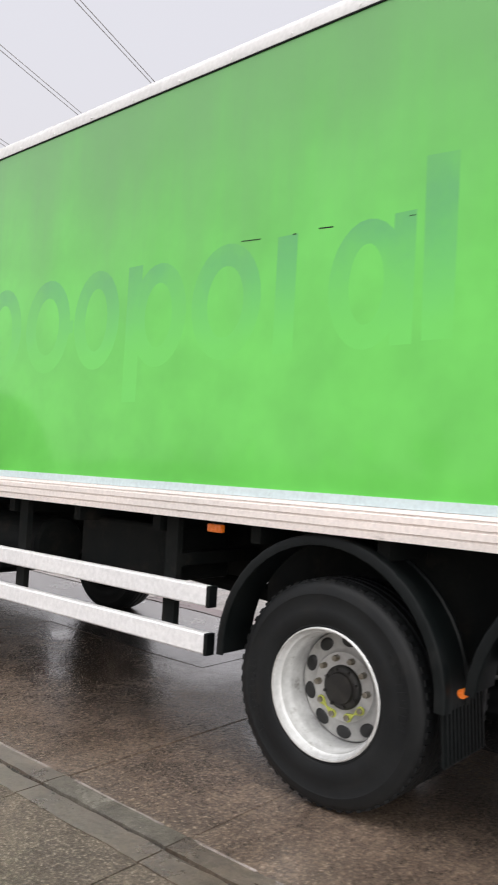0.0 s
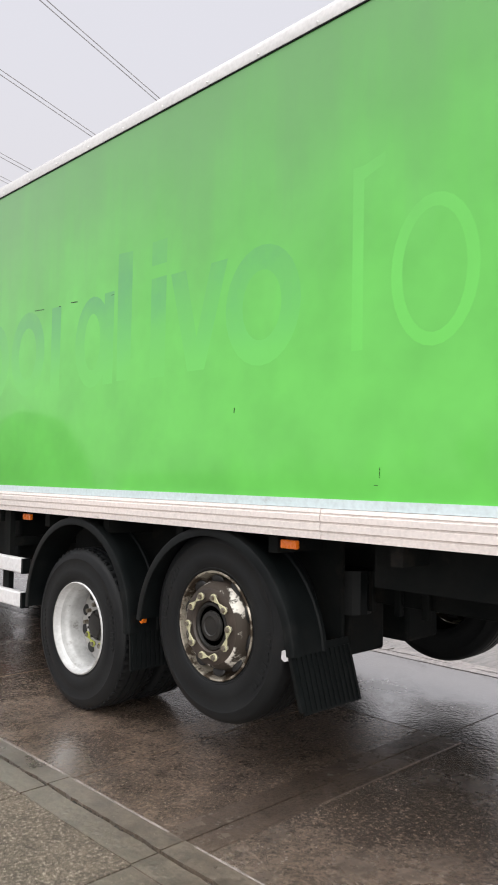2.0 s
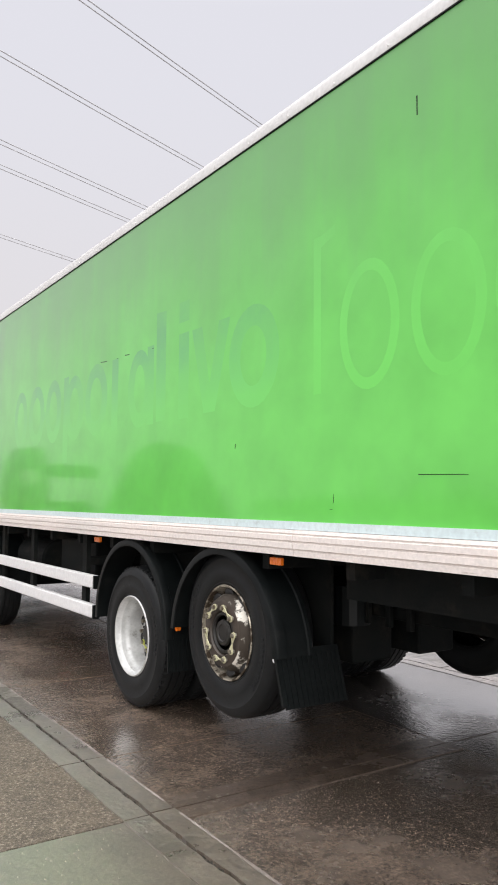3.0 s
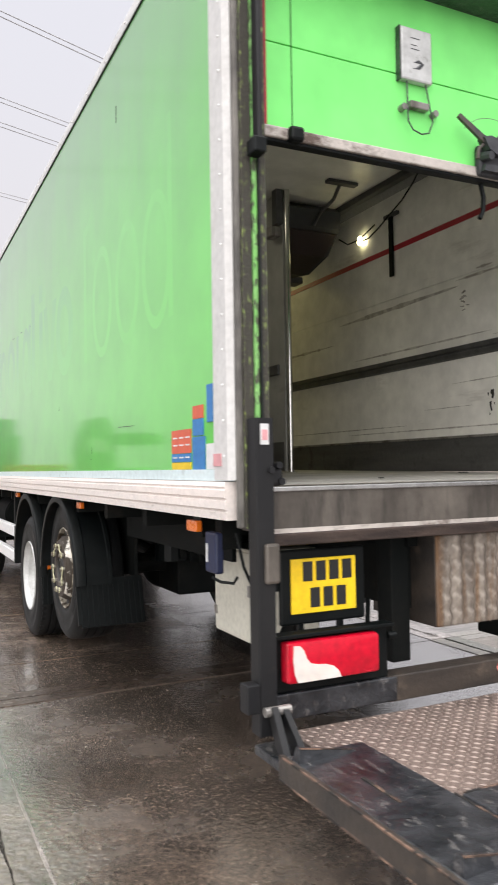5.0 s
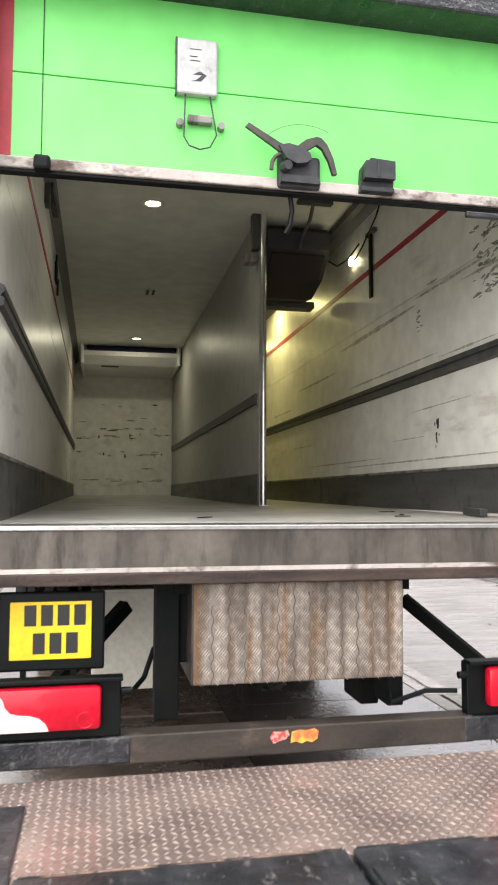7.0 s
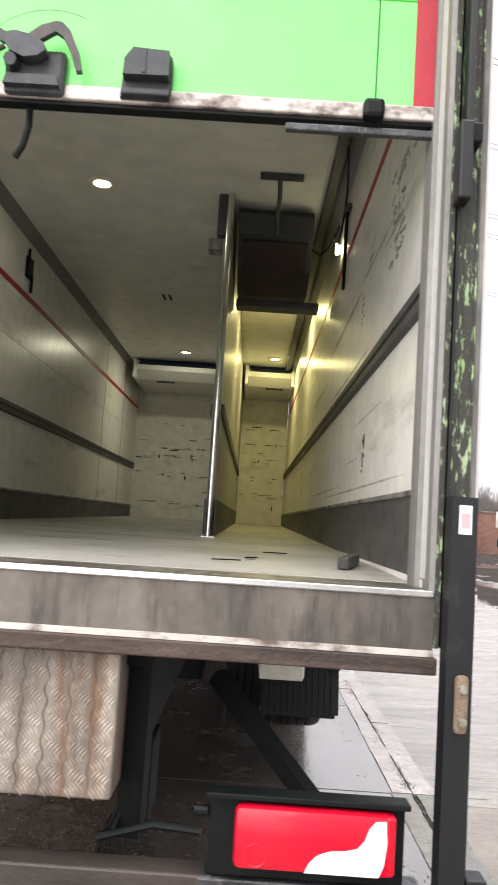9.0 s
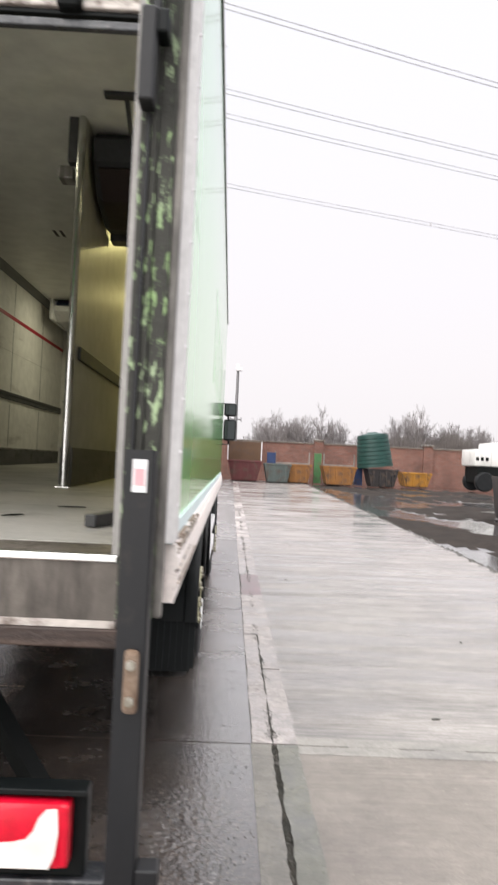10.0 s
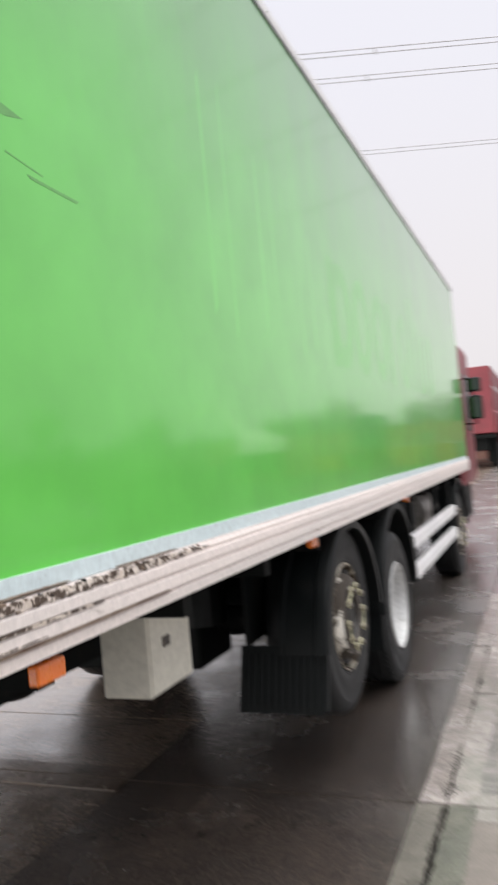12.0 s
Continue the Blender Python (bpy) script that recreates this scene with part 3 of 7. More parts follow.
# ---- mesh helpers ----


def box(x0, x1, y0, y1, z0, z1, bevel=0.0, bm=None):
    bm = bm or bmesh.new()
    m = Matrix.Translation(((x0 + x1) / 2, (y0 + y1) / 2, (z0 + z1) / 2)) @ Matrix.Diagonal((abs(x1 - x0), abs(y1 - y0), abs(z1 - z0), 1))
    made = bmesh.ops.create_cube(bm, size=1, matrix=m)
    if bevel:
        edges = list({e for v in made["verts"] for e in v.link_edges})
        bmesh.ops.bevel(bm, geom=edges, offset=bevel, segments=2, affect="EDGES", profile=0.5)
    return bm


def tube(p, q, r, n=10, r2=None, bm=None):
    """A round bar from p to q."""
    bm = bm or bmesh.new()
    p, q = Vector(p), Vector(q)
    m = Matrix.Translation((p + q) / 2) @ (q - p).to_track_quat("Z", "Y").to_matrix().to_4x4()
    bmesh.ops.create_cone(bm, cap_ends=True, segments=n, radius1=r, radius2=r if r2 is None else r2, depth=(q - p).length, matrix=m)
    return bm


def bent(points, r, n=8, bm=None):
    """One bar bent along points."""
    bm = bm or bmesh.new()
    pts = [Vector(p) for p in points]
    rings = []
    for k, p in enumerate(pts):
        d = (pts[min(k + 1, len(pts) - 1)] - pts[max(k - 1, 0)]).normalized()
        side = d.orthogonal().normalized() if not rings else (last - d * last.dot(d)).normalized()
        last = side
        up = d.cross(side)
        rings.append([bm.verts.new(p + (side * math.cos(a) + up * math.sin(a)) * r) for a in [2 * math.pi * i / n for i in range(n)]])
    for a, b in zip(rings, rings[1:]):
        for i in range(n):
            bm.faces.new((a[i], a[(i + 1) % n], b[(i + 1) % n], b[i]))
    bm.faces.new(rings[0])
    bm.faces.new(rings[-1])
    bmesh.ops.recalc_face_normals(bm, faces=bm.faces)
    return bm


def beam(p, q, w, h, bm=None):
    """A square bar from p to q."""
    bm = bm or bmesh.new()
    p, q = Vector(p), Vector(q)
    m = Matrix.Translation((p + q) / 2) @ (q - p).to_track_quat("Z", "Y").to_matrix().to_4x4() @ Matrix.Diagonal((w, h, (q - p).length, 1))
    bmesh.ops.create_cube(bm, size=1, matrix=m)
    return bm


def lathe(profile, n=48, axis="X"):
    """Turns (radius, along) pairs round the x axis."""
    bm = bmesh.new()
    rings = []
    for k in range(n):
        a = 2 * math.pi * k / n
        rings.append([bm.verts.new((h, r * math.cos(a), r * math.sin(a))) for r, h in profile])
    for k in range(n):
        a, b = rings[k], rings[(k + 1) % n]
        for i in range(len(profile) - 1):
            bm.faces.new((a[i], b[i], b[i + 1], a[i + 1]))
    bmesh.ops.remove_doubles(bm, verts=bm.verts, dist=1e-5)
    bmesh.ops.recalc_face_normals(bm, faces=bm.faces)
    return bm


def extrude(points, axis, a, b, bm=None):
    """A prism: a flat outline pushed along x, y or z from a to b."""
    bm = bm or bmesh.new()

    def at(p, v):
        return {"x": (v, p[0], p[1]), "y": (p[0], v, p[1]), "z": (p[0], p[1], v)}[axis]
    lo = [bm.verts.new(at(p, a)) for p in points]
    hi = [bm.verts.new(at(p, b)) for p in points]
    bm.faces.new(lo)
    bm.faces.new(hi[::-1])
    for i in range(len(points)):
        j = (i + 1) % len(points)
        bm.faces.new((lo[j], lo[i], hi[i], hi[j]))
    bmesh.ops.recalc_face_normals(bm, faces=bm.faces)
    return bm


def link(name, bm, material, smooth=False):
    me = bpy.data.meshes.new(name)
    bm.to_mesh(me)
    bm.free()
    me.materials.append(material)
    if smooth:
        me.polygons.foreach_set("use_smooth", [True] * len(me.polygons))
        me.set_sharp_from_angle(angle=radians(35))
    return new(name, me)


def part(name, bm, material, parent, label="", smooth=False):
    """Links a bmesh as one mesh under a thing or a part."""
    ob = link(name, bm, material, smooth)
    ob.parent = parent
    return tagged(ob, label) if label else ob


def same(ob, parent, m):
    """The same piece again at another pose under parent."""
    o = new(ob.name.split(".")[0], ob.data)
    o.parent, o.matrix_basis = parent, m
    return o


def thing(name, at, label, category, group="", kind=""):
    ob = new(name)
    ob.location = at
    return tagged(ob, label, category, group, kind)


def single(name, bm, material, label, category, group="", kind="", smooth=False):
    return tagged(link(name, bm, material, smooth), label, category, group, kind)


def rise(y):
    """The yard climbs gently towards the far wall."""
    return 0.0165 * min(max(y - 7.0, 0.0), 36.0)

# ---- ground ----
gm = bmesh.new()
xs = [-3000, -300, -60, -20, -7.5, 5.55] + [5.8 + 0.2 * k for k in range(48)] + [20, 30, 80, 400, 3000]
ys = [-3000, -300, -60, -15, 0, 4] + [5 + 0.28 * k for k in range(130)] + [43, 60, 150, 800, 3000]


def mud_height(x, y):
    """Ruts and ridges churned up by wheels; water fills whatever lies low."""
    if not (5.7 < x < 15.0 and 4.5 < y < 41.5):
        return 0.0
    fade = min(1.0, (x - 5.7) / 1.2, (15.0 - x) / 1.5, (y - 4.5) / 2.0, (41.5 - y) / 3.0)
    h = noise.noise((x * 0.55 + y * 0.12, y * 0.20, 3.0)) + 0.55 * noise.noise((x * 1.6, y * 0.6, 7.0)) + 0.5 * noise.noise((x * 2.4, y * 1.3, 1.0))
    return max(0.0, h + 0.03) * 0.15 * fade


tops = {}
grid = []
for x in xs:
    col = []
    for y in ys:
        hh = mud_height(x, y)
        v = gm.verts.new((x, y, rise(y) - 0.05 + hh))
        tops[v] = hh
        col.append(v)
    grid.append(col)
for i in range(len(xs) - 1):
    for j in range(len(ys) - 1):
        q = (grid[i][j], grid[i + 1][j], grid[i + 1][j + 1], grid[i][j + 1])
        fc = gm.faces.new(q)
        fc.smooth = True
        fc.material_index = 1 if sum(tops[v] > 0.004 for v in q) >= 2 else 0
single("ground", gm, MUD, "dark wet rutted mud of a lorry yard", "ground", kind="structure").data.materials.append(MUD_RIDGE)

pavement = thing("pavement", (0, 0, 0), "wet concrete yard in cast slabs with dark joints", "pavement", kind="structure")


def slab(name, x0, x1, y0, y1, material, lift=0.0, label=""):
    bm = bmesh.new()
    ys_ = sorted({y0, y1} | {v for v in (7.0, 24.0, 43.0) if y0 < v < y1})
    n = len(ys_) - 1
    top, low = [], []
    for y in ys_:
        for lst, dz in ((top, lift), (low, lift - 0.12)):
            lst.append((bm.verts.new((x0, y, rise(y) + dz)), bm.verts.new((x1, y, rise(y) + dz))))
    for k in range(n):
        bm.faces.new((top[k][0], top[k][1], top[k + 1][1], top[k + 1][0]))
        bm.faces.new((low[k][0], top[k][0], top[k + 1][0], low[k + 1][0]))
        bm.faces.new((top[k][1], low[k][1], low[k + 1][1], top[k + 1][1]))
    bm.faces.new((top[0][1], top[0][0], low[0][0], low[0][1]))
    bm.faces.new((top[n][0], top[n][1], low[n][1], low[n][0]))
    bmesh.ops.recalc_face_normals(bm, faces=bm.faces)
    return part(name, bm, material, pavement, label)


def ragged(x0, x1, y0, y1, material, lift, rough=0.008, seed=1, rough_b=None):
    """A joint strip cast by hand, its edges chipped and uneven."""
    bm = bmesh.new()
    n = max(6, int((y1 - y0) / (0.05 if y1 < 9 else 0.22)))
    r = random.Random(seed)
    rows = []
    rough_b = rough if rough_b is None else rough_b
    for k in range(n + 1):
        y = y0 + (y1 - y0) * k / n
        wa, wb = noise.noise((y * 3.1, seed, 0)) * rough * 1.5, noise.noise((y * 3.7, seed + 9, 0)) * rough_b * 1.5
        a, b = x0 + wa + r.uniform(-1, 1) * rough * 0.45, x1 + wb + r.uniform(-1, 1) * rough_b * 0.45
        dz = lift + noise.noise((y * 1.7, seed, 5)) * 0.002
        rows.append([bm.verts.new((a, y, rise(y) - 0.1)), bm.verts.new((a, y, rise(y) + dz)), bm.verts.new((b, y, rise(y) + dz)), bm.verts.new((b, y, rise(y) - 0.1))])
    for p, q in zip(rows, rows[1:]):
        for i in range(3):
            bm.faces.new((p[i], p[i + 1], q[i + 1], q[i]))
    bm.faces.new(rows[0])
    bm.faces.new(rows[-1])
    bmesh.ops.recalc_face_normals(bm, faces=bm.faces)
    return part("joint_strip", bm, material, pavement)


def crumbs(name, spots, material, label, parent=None):
    """Loose crumbs of stone and dirt: spots are (x, y, z, size)."""
    verts, faces = [], []
    r = random.Random(len(spots))
    for x, y, z, s in spots:
        b = len(verts)
        for k in range(5):
            a = k * 2 * math.pi / 5 + r.uniform(-0.4, 0.4)
            verts.append((x + s * r.uniform(0.6, 1.2) * math.cos(a), y + s * r.uniform(0.6, 1.2) * math.sin(a), z - 0.006))
        verts.append((x + s * r.uniform(-0.3, 0.3), y + s * r.uniform(-0.3, 0.3), z + s * r.uniform(0.25, 0.6)))
        faces += [(b + k, b + (k + 1) % 5, b + 5) for k in range(5)]
    me = bpy.data.meshes.new(name)
    me.from_pydata(verts, [], faces)
    me.materials.append(material)
    ob = new(name, me)
    ob.parent = parent
    return tagged(ob, label, "" if parent else "debris", kind="stuff")


RY = [-12, 2.52, 22.0, 42.0]
JY = [-12, -6.3, 2.52, 3.40, 4.56, 5.38, 6.36, 8.3, 12.6, 18.4, 24.2, 30.0, 36.0, 42.0]
for a, b in zip(JY, JY[1:]):
    slab("slab", -1.84, 0.1, a + 0.004, b - 0.004, CONCRETE_REAR if b < 2.6 else CONCRETE_OLD, random.uniform(-0.004, 0.0005))
    slab("slab", -7.5, -2.09, a + 0.004, b - 0.004, CONCRETE_SIDE if b > 2.6 else CONCRETE_WET, random.uniform(-0.004, 0.0))
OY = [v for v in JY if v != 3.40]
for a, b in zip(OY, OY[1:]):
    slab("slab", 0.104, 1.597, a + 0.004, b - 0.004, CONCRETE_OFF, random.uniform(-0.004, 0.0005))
for a, b in zip(RY, RY[1:]):
    slab("slab", 1.845, 5.6, a + (0.13 if a == 2.52 else 0.008), b - (0.13 if b == 2.52 else 0.008), CONCRETE_NEAR if b == 2.52 else CONCRETE, 0.0)
slab("slab_margin", 1.845, 5.6, 2.526, 2.646, MARGIN, 0.001)
slab("slab_margin", 1.845, 5.6, 2.394, 2.514, MARGIN, 0.001)
slab("slab_margin", -1.834, 0.1, 2.526, 2.655, MARGIN_DARK, 0.0035)
slab("slab_margin", -1.834, 0.1, 2.390, 2.514, MARGIN_DARK, 0.0035)
for k, (x0, x1, a, b, m, ro, rb) in enumerate((
        (1.592, 1.704, -12, 2.512, STRIP_WORN, 0.004, 0.010), (1.733, 1.852, -12, 2.512, STRIP_GREEN, 0.010, 0.003), (1.602, 1.712, 2.528, 5.2, STRIP_PALE, 0.006, 0.009), (1.722, 1.852, 2.528, 4.05, STRIP_PALE, 0.008, 0.004),
        (1.725, 1.852, 4.07, 5.22, STRIP_PALE, 0.012, 0.004), (1.605, 1.852, 5.22, 7.25, STRIP_PALE, 0.008, 0.004), (1.612, 1.852, 7.26, 8.7, STRIP_RED, 0.010, 0.005), (1.600, 1.710, 8.71, 13.0, STRIP_PALE, 0.008, 0.01), (1.722, 1.848, 8.71, 13.0, STRIP_PALE, 0.01, 0.006),
        (1.6, 1.846, 13.01, 22, STRIP_PALE, 0.010, 0.006), (1.6, 1.846, 22.01, 42, STRIP_PALE, 0.012, 0.008))):
    ragged(x0, x1, a, b, m, 0.004, ro, k + 1, rb)
for k, (a, b) in enumerate(zip(JY, JY[1:])):
    ragged(-1.955, -1.834, a + 0.004, b - 0.004, KERB if a != 4.56 else STRIP_WORN, 0.010, 0.008, 40 + k, 0.005)
    ragged(-2.098, -1.968, a + 0.004, b - 0.004, KERB, 0.003, 0.005, 60 + k, 0.010)
# thin pale broken arris along the slab edge
for k, (a, b) in enumerate(((-0.9, -0.1), (0.15, 1.3), (1.38, 2.45), (2.62, 3.35), (3.45, 4.1), (4.2, 4.5), (4.7, 5.3), (5.5, 6.3), (6.5, 8.2))):
    ragged(-1.843, -1.834, a, b, STRIP_PALE, 0.0125, 0.0025, 90 + k, 0.0025)
rng = random.Random(11)
spots = []
for k in range(2600):
    y = -1.5 + 4.0 * rng.random()
    if noise.noise((y * 2.3, 3.1, 0)) + rng.uniform(0, 0.9) > 0.15:
        spots.append((1.718 + 0.012 * noise.noise((y * 2.0, 0, 0)) + rng.gauss(0, 0.0125), y, 0.0, rng.uniform(0.004, 0.012)))
for k in range(1500):
    y = 2.6 + 7.5 * rng.random() ** 1.4
    if noise.noise((y * 1.6, 7.0, 0)) > -0.02:
        spots.append((1.715 + 0.02 * noise.noise((y * 1.1, 2.0, 0)) + rng.gauss(0, 0.016), y, rise(y) + 0.003, rng.uniform(0.005, 0.014)))
for k in range(420):
    y = 10 + 12 * rng.random()
    if noise.noise((y * 0.9, 7.0, 0)) > 0.05:
        spots.append((1.715 + rng.gauss(0, 0.02), y, rise(y) + 0.004, rng.uniform(0.01, 0.03)))
for k in range(500):
    x = 1.4 + 4.1 * rng.random() ** 1.7
    if noise.noise((x * 2.2, 1.0, 0)) > 0.0:
        spots.append((x, 2.52 + rng.gauss(0, 0.004), -0.004, rng.uniform(0.004, 0.010)))
for k in range(900):
    y = 6.0 + 34 * rng.random() ** 1.3
    spots.append((5.6 + rng.gauss(0, 0.05) + 0.12 * noise.noise((y * 0.8, 0, 0)), y, rise(y) - 0.01, rng.uniform(0.015, 0.07)))
for k in range(1100):
    x = rng.uniform(-2.1, 1.58)
    if noise.noise((x * 1.7, 4.0, 0)) > -0.15:
        spots.append((x, 2.52 + rng.gauss(0, 0.012), -0.003, rng.uniform(0.003, 0.010)))
for k in range(1500):
    y = rng.uniform(-1.5, 8.0)
    if noise.noise((y * 1.9, 6.0, 0)) > -0.1:
        spots.append((-1.961 + rng.gauss(0, 0.009), y, rise(y) + 0.001, rng.uniform(0.003, 0.010)))
crumbs("joint_dirt", spots, JOINT, "dark crumbly dirt and moss in the joint", pavement)
spots = [(rng.uniform(1.46, 1.60) - 0.03 * abs(rng.gauss(0, 1)), rng.choice((3.55, 3.75, 2.9, 2.2, 1.4)) + rng.gauss(0, 0.14), 0.0, rng.uniform(0.004, 0.010)) for _ in range(200)]
crumbs("spalled_edge", spots, JOINT, "broken dark patches along the slab edge", pavement)
spots = [(rng.uniform(-1.84, 1.55), rng.uniform(-3.5, 7.0), -0.001, rng.uniform(0.0015, 0.0045)) for _ in range(2500)] + [(rng.uniform(-1.84, -0.7), rng.uniform(1.5, 8.0), -0.001, rng.uniform(0.002, 0.0055)) for _ in range(3500)] + [(rng.uniform(1.9, 4.5), rng.uniform(-1, 2.4), 0.0, rng.uniform(0.001, 0.003)) for _ in range(350)] \
    + [(rng.uniform(-3.6, -2.1), rng.uniform(2, 7), 0.0, rng.uniform(0.002, 0.006)) for _ in range(800)]
GRIT = mat("pale_grit", (0.42, 0.37, 0.30), (0.25, 0.21, 0.17), 0.5, s1=30)
crumbs("grit", spots, GRIT, "pale grit washed out of the concrete", pavement)
# pale mortar bridging parts of the cross joint
for a, b in ((2.14, 2.42), (2.62, 2.80), (3.02, 3.40), (3.52, 3.62), (3.9, 4.5), (4.7, 5.5)):
    part("joint_mortar", box(a, b, 2.513, 2.527, -0.05, 0.0005), MARGIN, pavement)
for x, y, a, ln in ((2.744, 3.035, 15, 0.07), (2.53, 12.1, 60, 0.1), (3.05, 1.55, 40, 0.03), (3.6, 5.2, 100, 0.04), (2.2, 8.4, 30, 0.05)):
    bm = bmesh.new()
    tube((0, 0, 0.006), (ln * 0.6, 0.008, 0.008), 0.005, 5, 0.003, bm)
    bmesh.ops.create_uvsphere(bm, u_segments=8, v_segments=5, radius=1.0, matrix=Matrix.Translation((ln * 0.5, 0.0, 0.006)) @ Matrix.Diagonal((ln * 0.4, ln * 0.16, 0.005, 1)))
    lf = single("dead_leaf", bm, JOINT, "small dark dead leaf lying on wet concrete", "leaf", group="leaves on the concrete")
    lf.matrix_basis = pose(x, y, rise(y), 0, 0, a)
slab("joint_filler", -7.5, 5.6, -12, 42, JOINT_BED, -0.007, "dark dirt in the joints between slabs")

# ---- the lorry ----
truck = thing("box_lorry", (0, 0, 0), "bright green box lorry with raised rear shutter and lowered tail lift", "lorry")
SX, TOP, BOT, LEN = 1.27, 3.59, 1.225, 9.5

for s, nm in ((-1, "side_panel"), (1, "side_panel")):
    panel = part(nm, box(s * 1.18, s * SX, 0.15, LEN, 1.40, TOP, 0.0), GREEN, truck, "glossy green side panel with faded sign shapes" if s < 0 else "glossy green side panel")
    part("top_cap", extrude([(s * 1.14, 3.70), (s * 1.22, 3.70), (s * 1.262, 3.685), (s * 1.278, 3.65), (s * 1.278, 3.598), (s * 1.14, 3.598)], "y", 0.0, LEN + 0.02), CAP, truck, "white rounded roof edge cap", True)
    part("cap_seal", box(s * 1.265, s * 1.2765, 0.02, LEN, 3.591, 3.597), BLACK, truck)
    part("pale_strip", box(s * 1.2, s * 1.278, 0.02, LEN, 1.362, 1.404), STRIP, truck, "pale blue edging strip")
    prof = [(s * 1.15, 1.225), (s * 1.286, 1.225), (s * 1.288, 1.252), (s * 1.283, 1.256), (s * 1.283, 1.260), (s * 1.292, 1.264), (s * 1.292, 1.292),
            (s * 1.286, 1.296), (s * 1.286, 1.301), (s * 1.294, 1.305), (s * 1.294, 1.330), (s * 1.288, 1.334), (s * 1.288, 1.339), (s * 1.292, 1.343), (s * 1.286, 1.360), (s * 1.15, 1.360)]
    for y0, y1 in ((0.03, 2.284), (2.288, LEN)):
        part("side_rail", extrude(prof, "y", y0, y1), RAIL, truck, "ribbed off-white side rail with scuffs")
    part("corner_trim", extrude([(s * 1.15, -0.0), (s * 1.262, -0.0), (s * 1.284, 0.02), (s * 1.284, 0.138), (s * 1.15, 0.151)], "z", 1.365, 3.64), CAP, truck, "white corner trim with rivets")
    riv = None
    for k in range(18):
        z = 1.45 + k * 0.125
        if riv is None:
            bm = bmesh.new()
            bmesh.ops.create_uvsphere(bm, u_segments=8, v_segments=4, radius=0.0055)
            riv = part("rivet", bm, WHITE, truck)
            riv.location = (s * 1.284, 0.05, z)
        else:
            same(riv, truck, pose(s * 1.284, 0.05, z))
    for k in range(24):
        same(riv, truck, pose(s * 1.286, 0.4 + k * 0.39, 3.612))

part("roof", box(-1.16, 1.16, 0.0, LEN, 3.64, 3.69), WHITE, truck, "white roof")
part("front_wall", box(-1.16, 1.16, LEN - 0.09, LEN, 1.23, 3.64), WHITE, truck, "white insulated front bulkhead")

# faded sign shapes on the near side: bars and rings, worn off to a ghost
ghosts = bpy.data.objects["side_panel"]


def ring_shape(y, z, ry, rz, w, off_x=0.0):
    n = 28
    outer, inner = [], []
    for k in range(n + 1):
        a = 2 * math.pi * k / n
        outer.append((y + ry * math.cos(a), z + rz * math.sin(a)))
        inner.append((y + (ry - w) * math.cos(a), z + (rz - w) * math.sin(a)))
    bm = bmesh.new()
    for k in range(n):
        quad = [outer[k], outer[k + 1], inner[k + 1], inner[k]]
        bm.faces.new([bm.verts.new((-1.27012 + off_x, *p)) for p in quad])
    bmesh.ops.remove_doubles(bm, verts=bm.verts, dist=1e-5)
    return bm


def flat_shape(points, off_x=-0.00008):
    bm = bmesh.new()
    bm.faces.new([bm.verts.new((-1.27012 + off_x, *p)) for p in points])
    return bm


for y, z, ry, rz, w in ((7.12, 2.34, 0.22, 0.30, 0.11), (6.60, 2.34, 0.24, 0.30, 0.115), (6.10, 2.34, 0.215, 0.30, 0.11), (5.55, 2.32, 0.22, 0.29, 0.11), (5.05, 2.34, 0.24, 0.30, 0.115),
                        (4.21, 2.33, 0.20, 0.29, 0.11), (2.70, 2.34, 0.26, 0.30, 0.125)):
    part("faded_ring", ring_shape(y, z, ry, rz, w), GHOST_DARK, ghosts)
for pts in ([(6.38, 2.36), (6.325, 2.36), (6.325, 2.28), (6.38, 2.28)], [(5.82, 2.62), (5.70, 2.62), (5.70, 1.84), (5.82, 1.84)], [(4.72, 2.62), (4.60, 2.62), (4.60, 2.05), (4.72, 2.05)],
            [(4.08, 2.62), (3.975, 2.62), (3.975, 2.05), (4.08, 2.05)], [(3.94, 2.84), (3.79, 2.83), (3.79, 2.06), (3.93, 2.06)],
            [(3.60, 2.625), (3.46, 2.625), (3.46, 2.05), (3.60, 2.05)], [(3.60, 2.84), (3.46, 2.84), (3.46, 2.70), (3.60, 2.70)],
            [(3.42, 2.62), (3.29, 2.62), (3.14, 2.06), (3.26, 2.06)], [(3.08, 2.62), (2.95, 2.62), (3.12, 2.06), (3.24, 2.06)]):
    part("faded_bar", flat_shape(pts, -0.00008 - 0.00005 * (len(ghosts.children) % 5)), GHOST_DARK, ghosts)
for y in (1.73, 1.25, 0.80):
    part("faded_ring", ring_shape(y, 2.34, 0.205, 0.31, 0.055), GHOST_LIGHT, ghosts)
for pts in ([(2.14, 2.86), (2.08, 2.86), (2.08, 2.05), (2.14, 2.05)], [(2.08, 2.86), (1.97, 2.89), (1.97, 2.84), (2.08, 2.80)],
            [(0.64, 2.92), (0.585, 2.92), (0.585, 2.05), (0.64, 2.05)]):
    part("faded_bar", flat_shape(pts, -0.00008 - 0.00005 * (len(ghosts.children) % 5)), GHOST_LIGHT, ghosts)
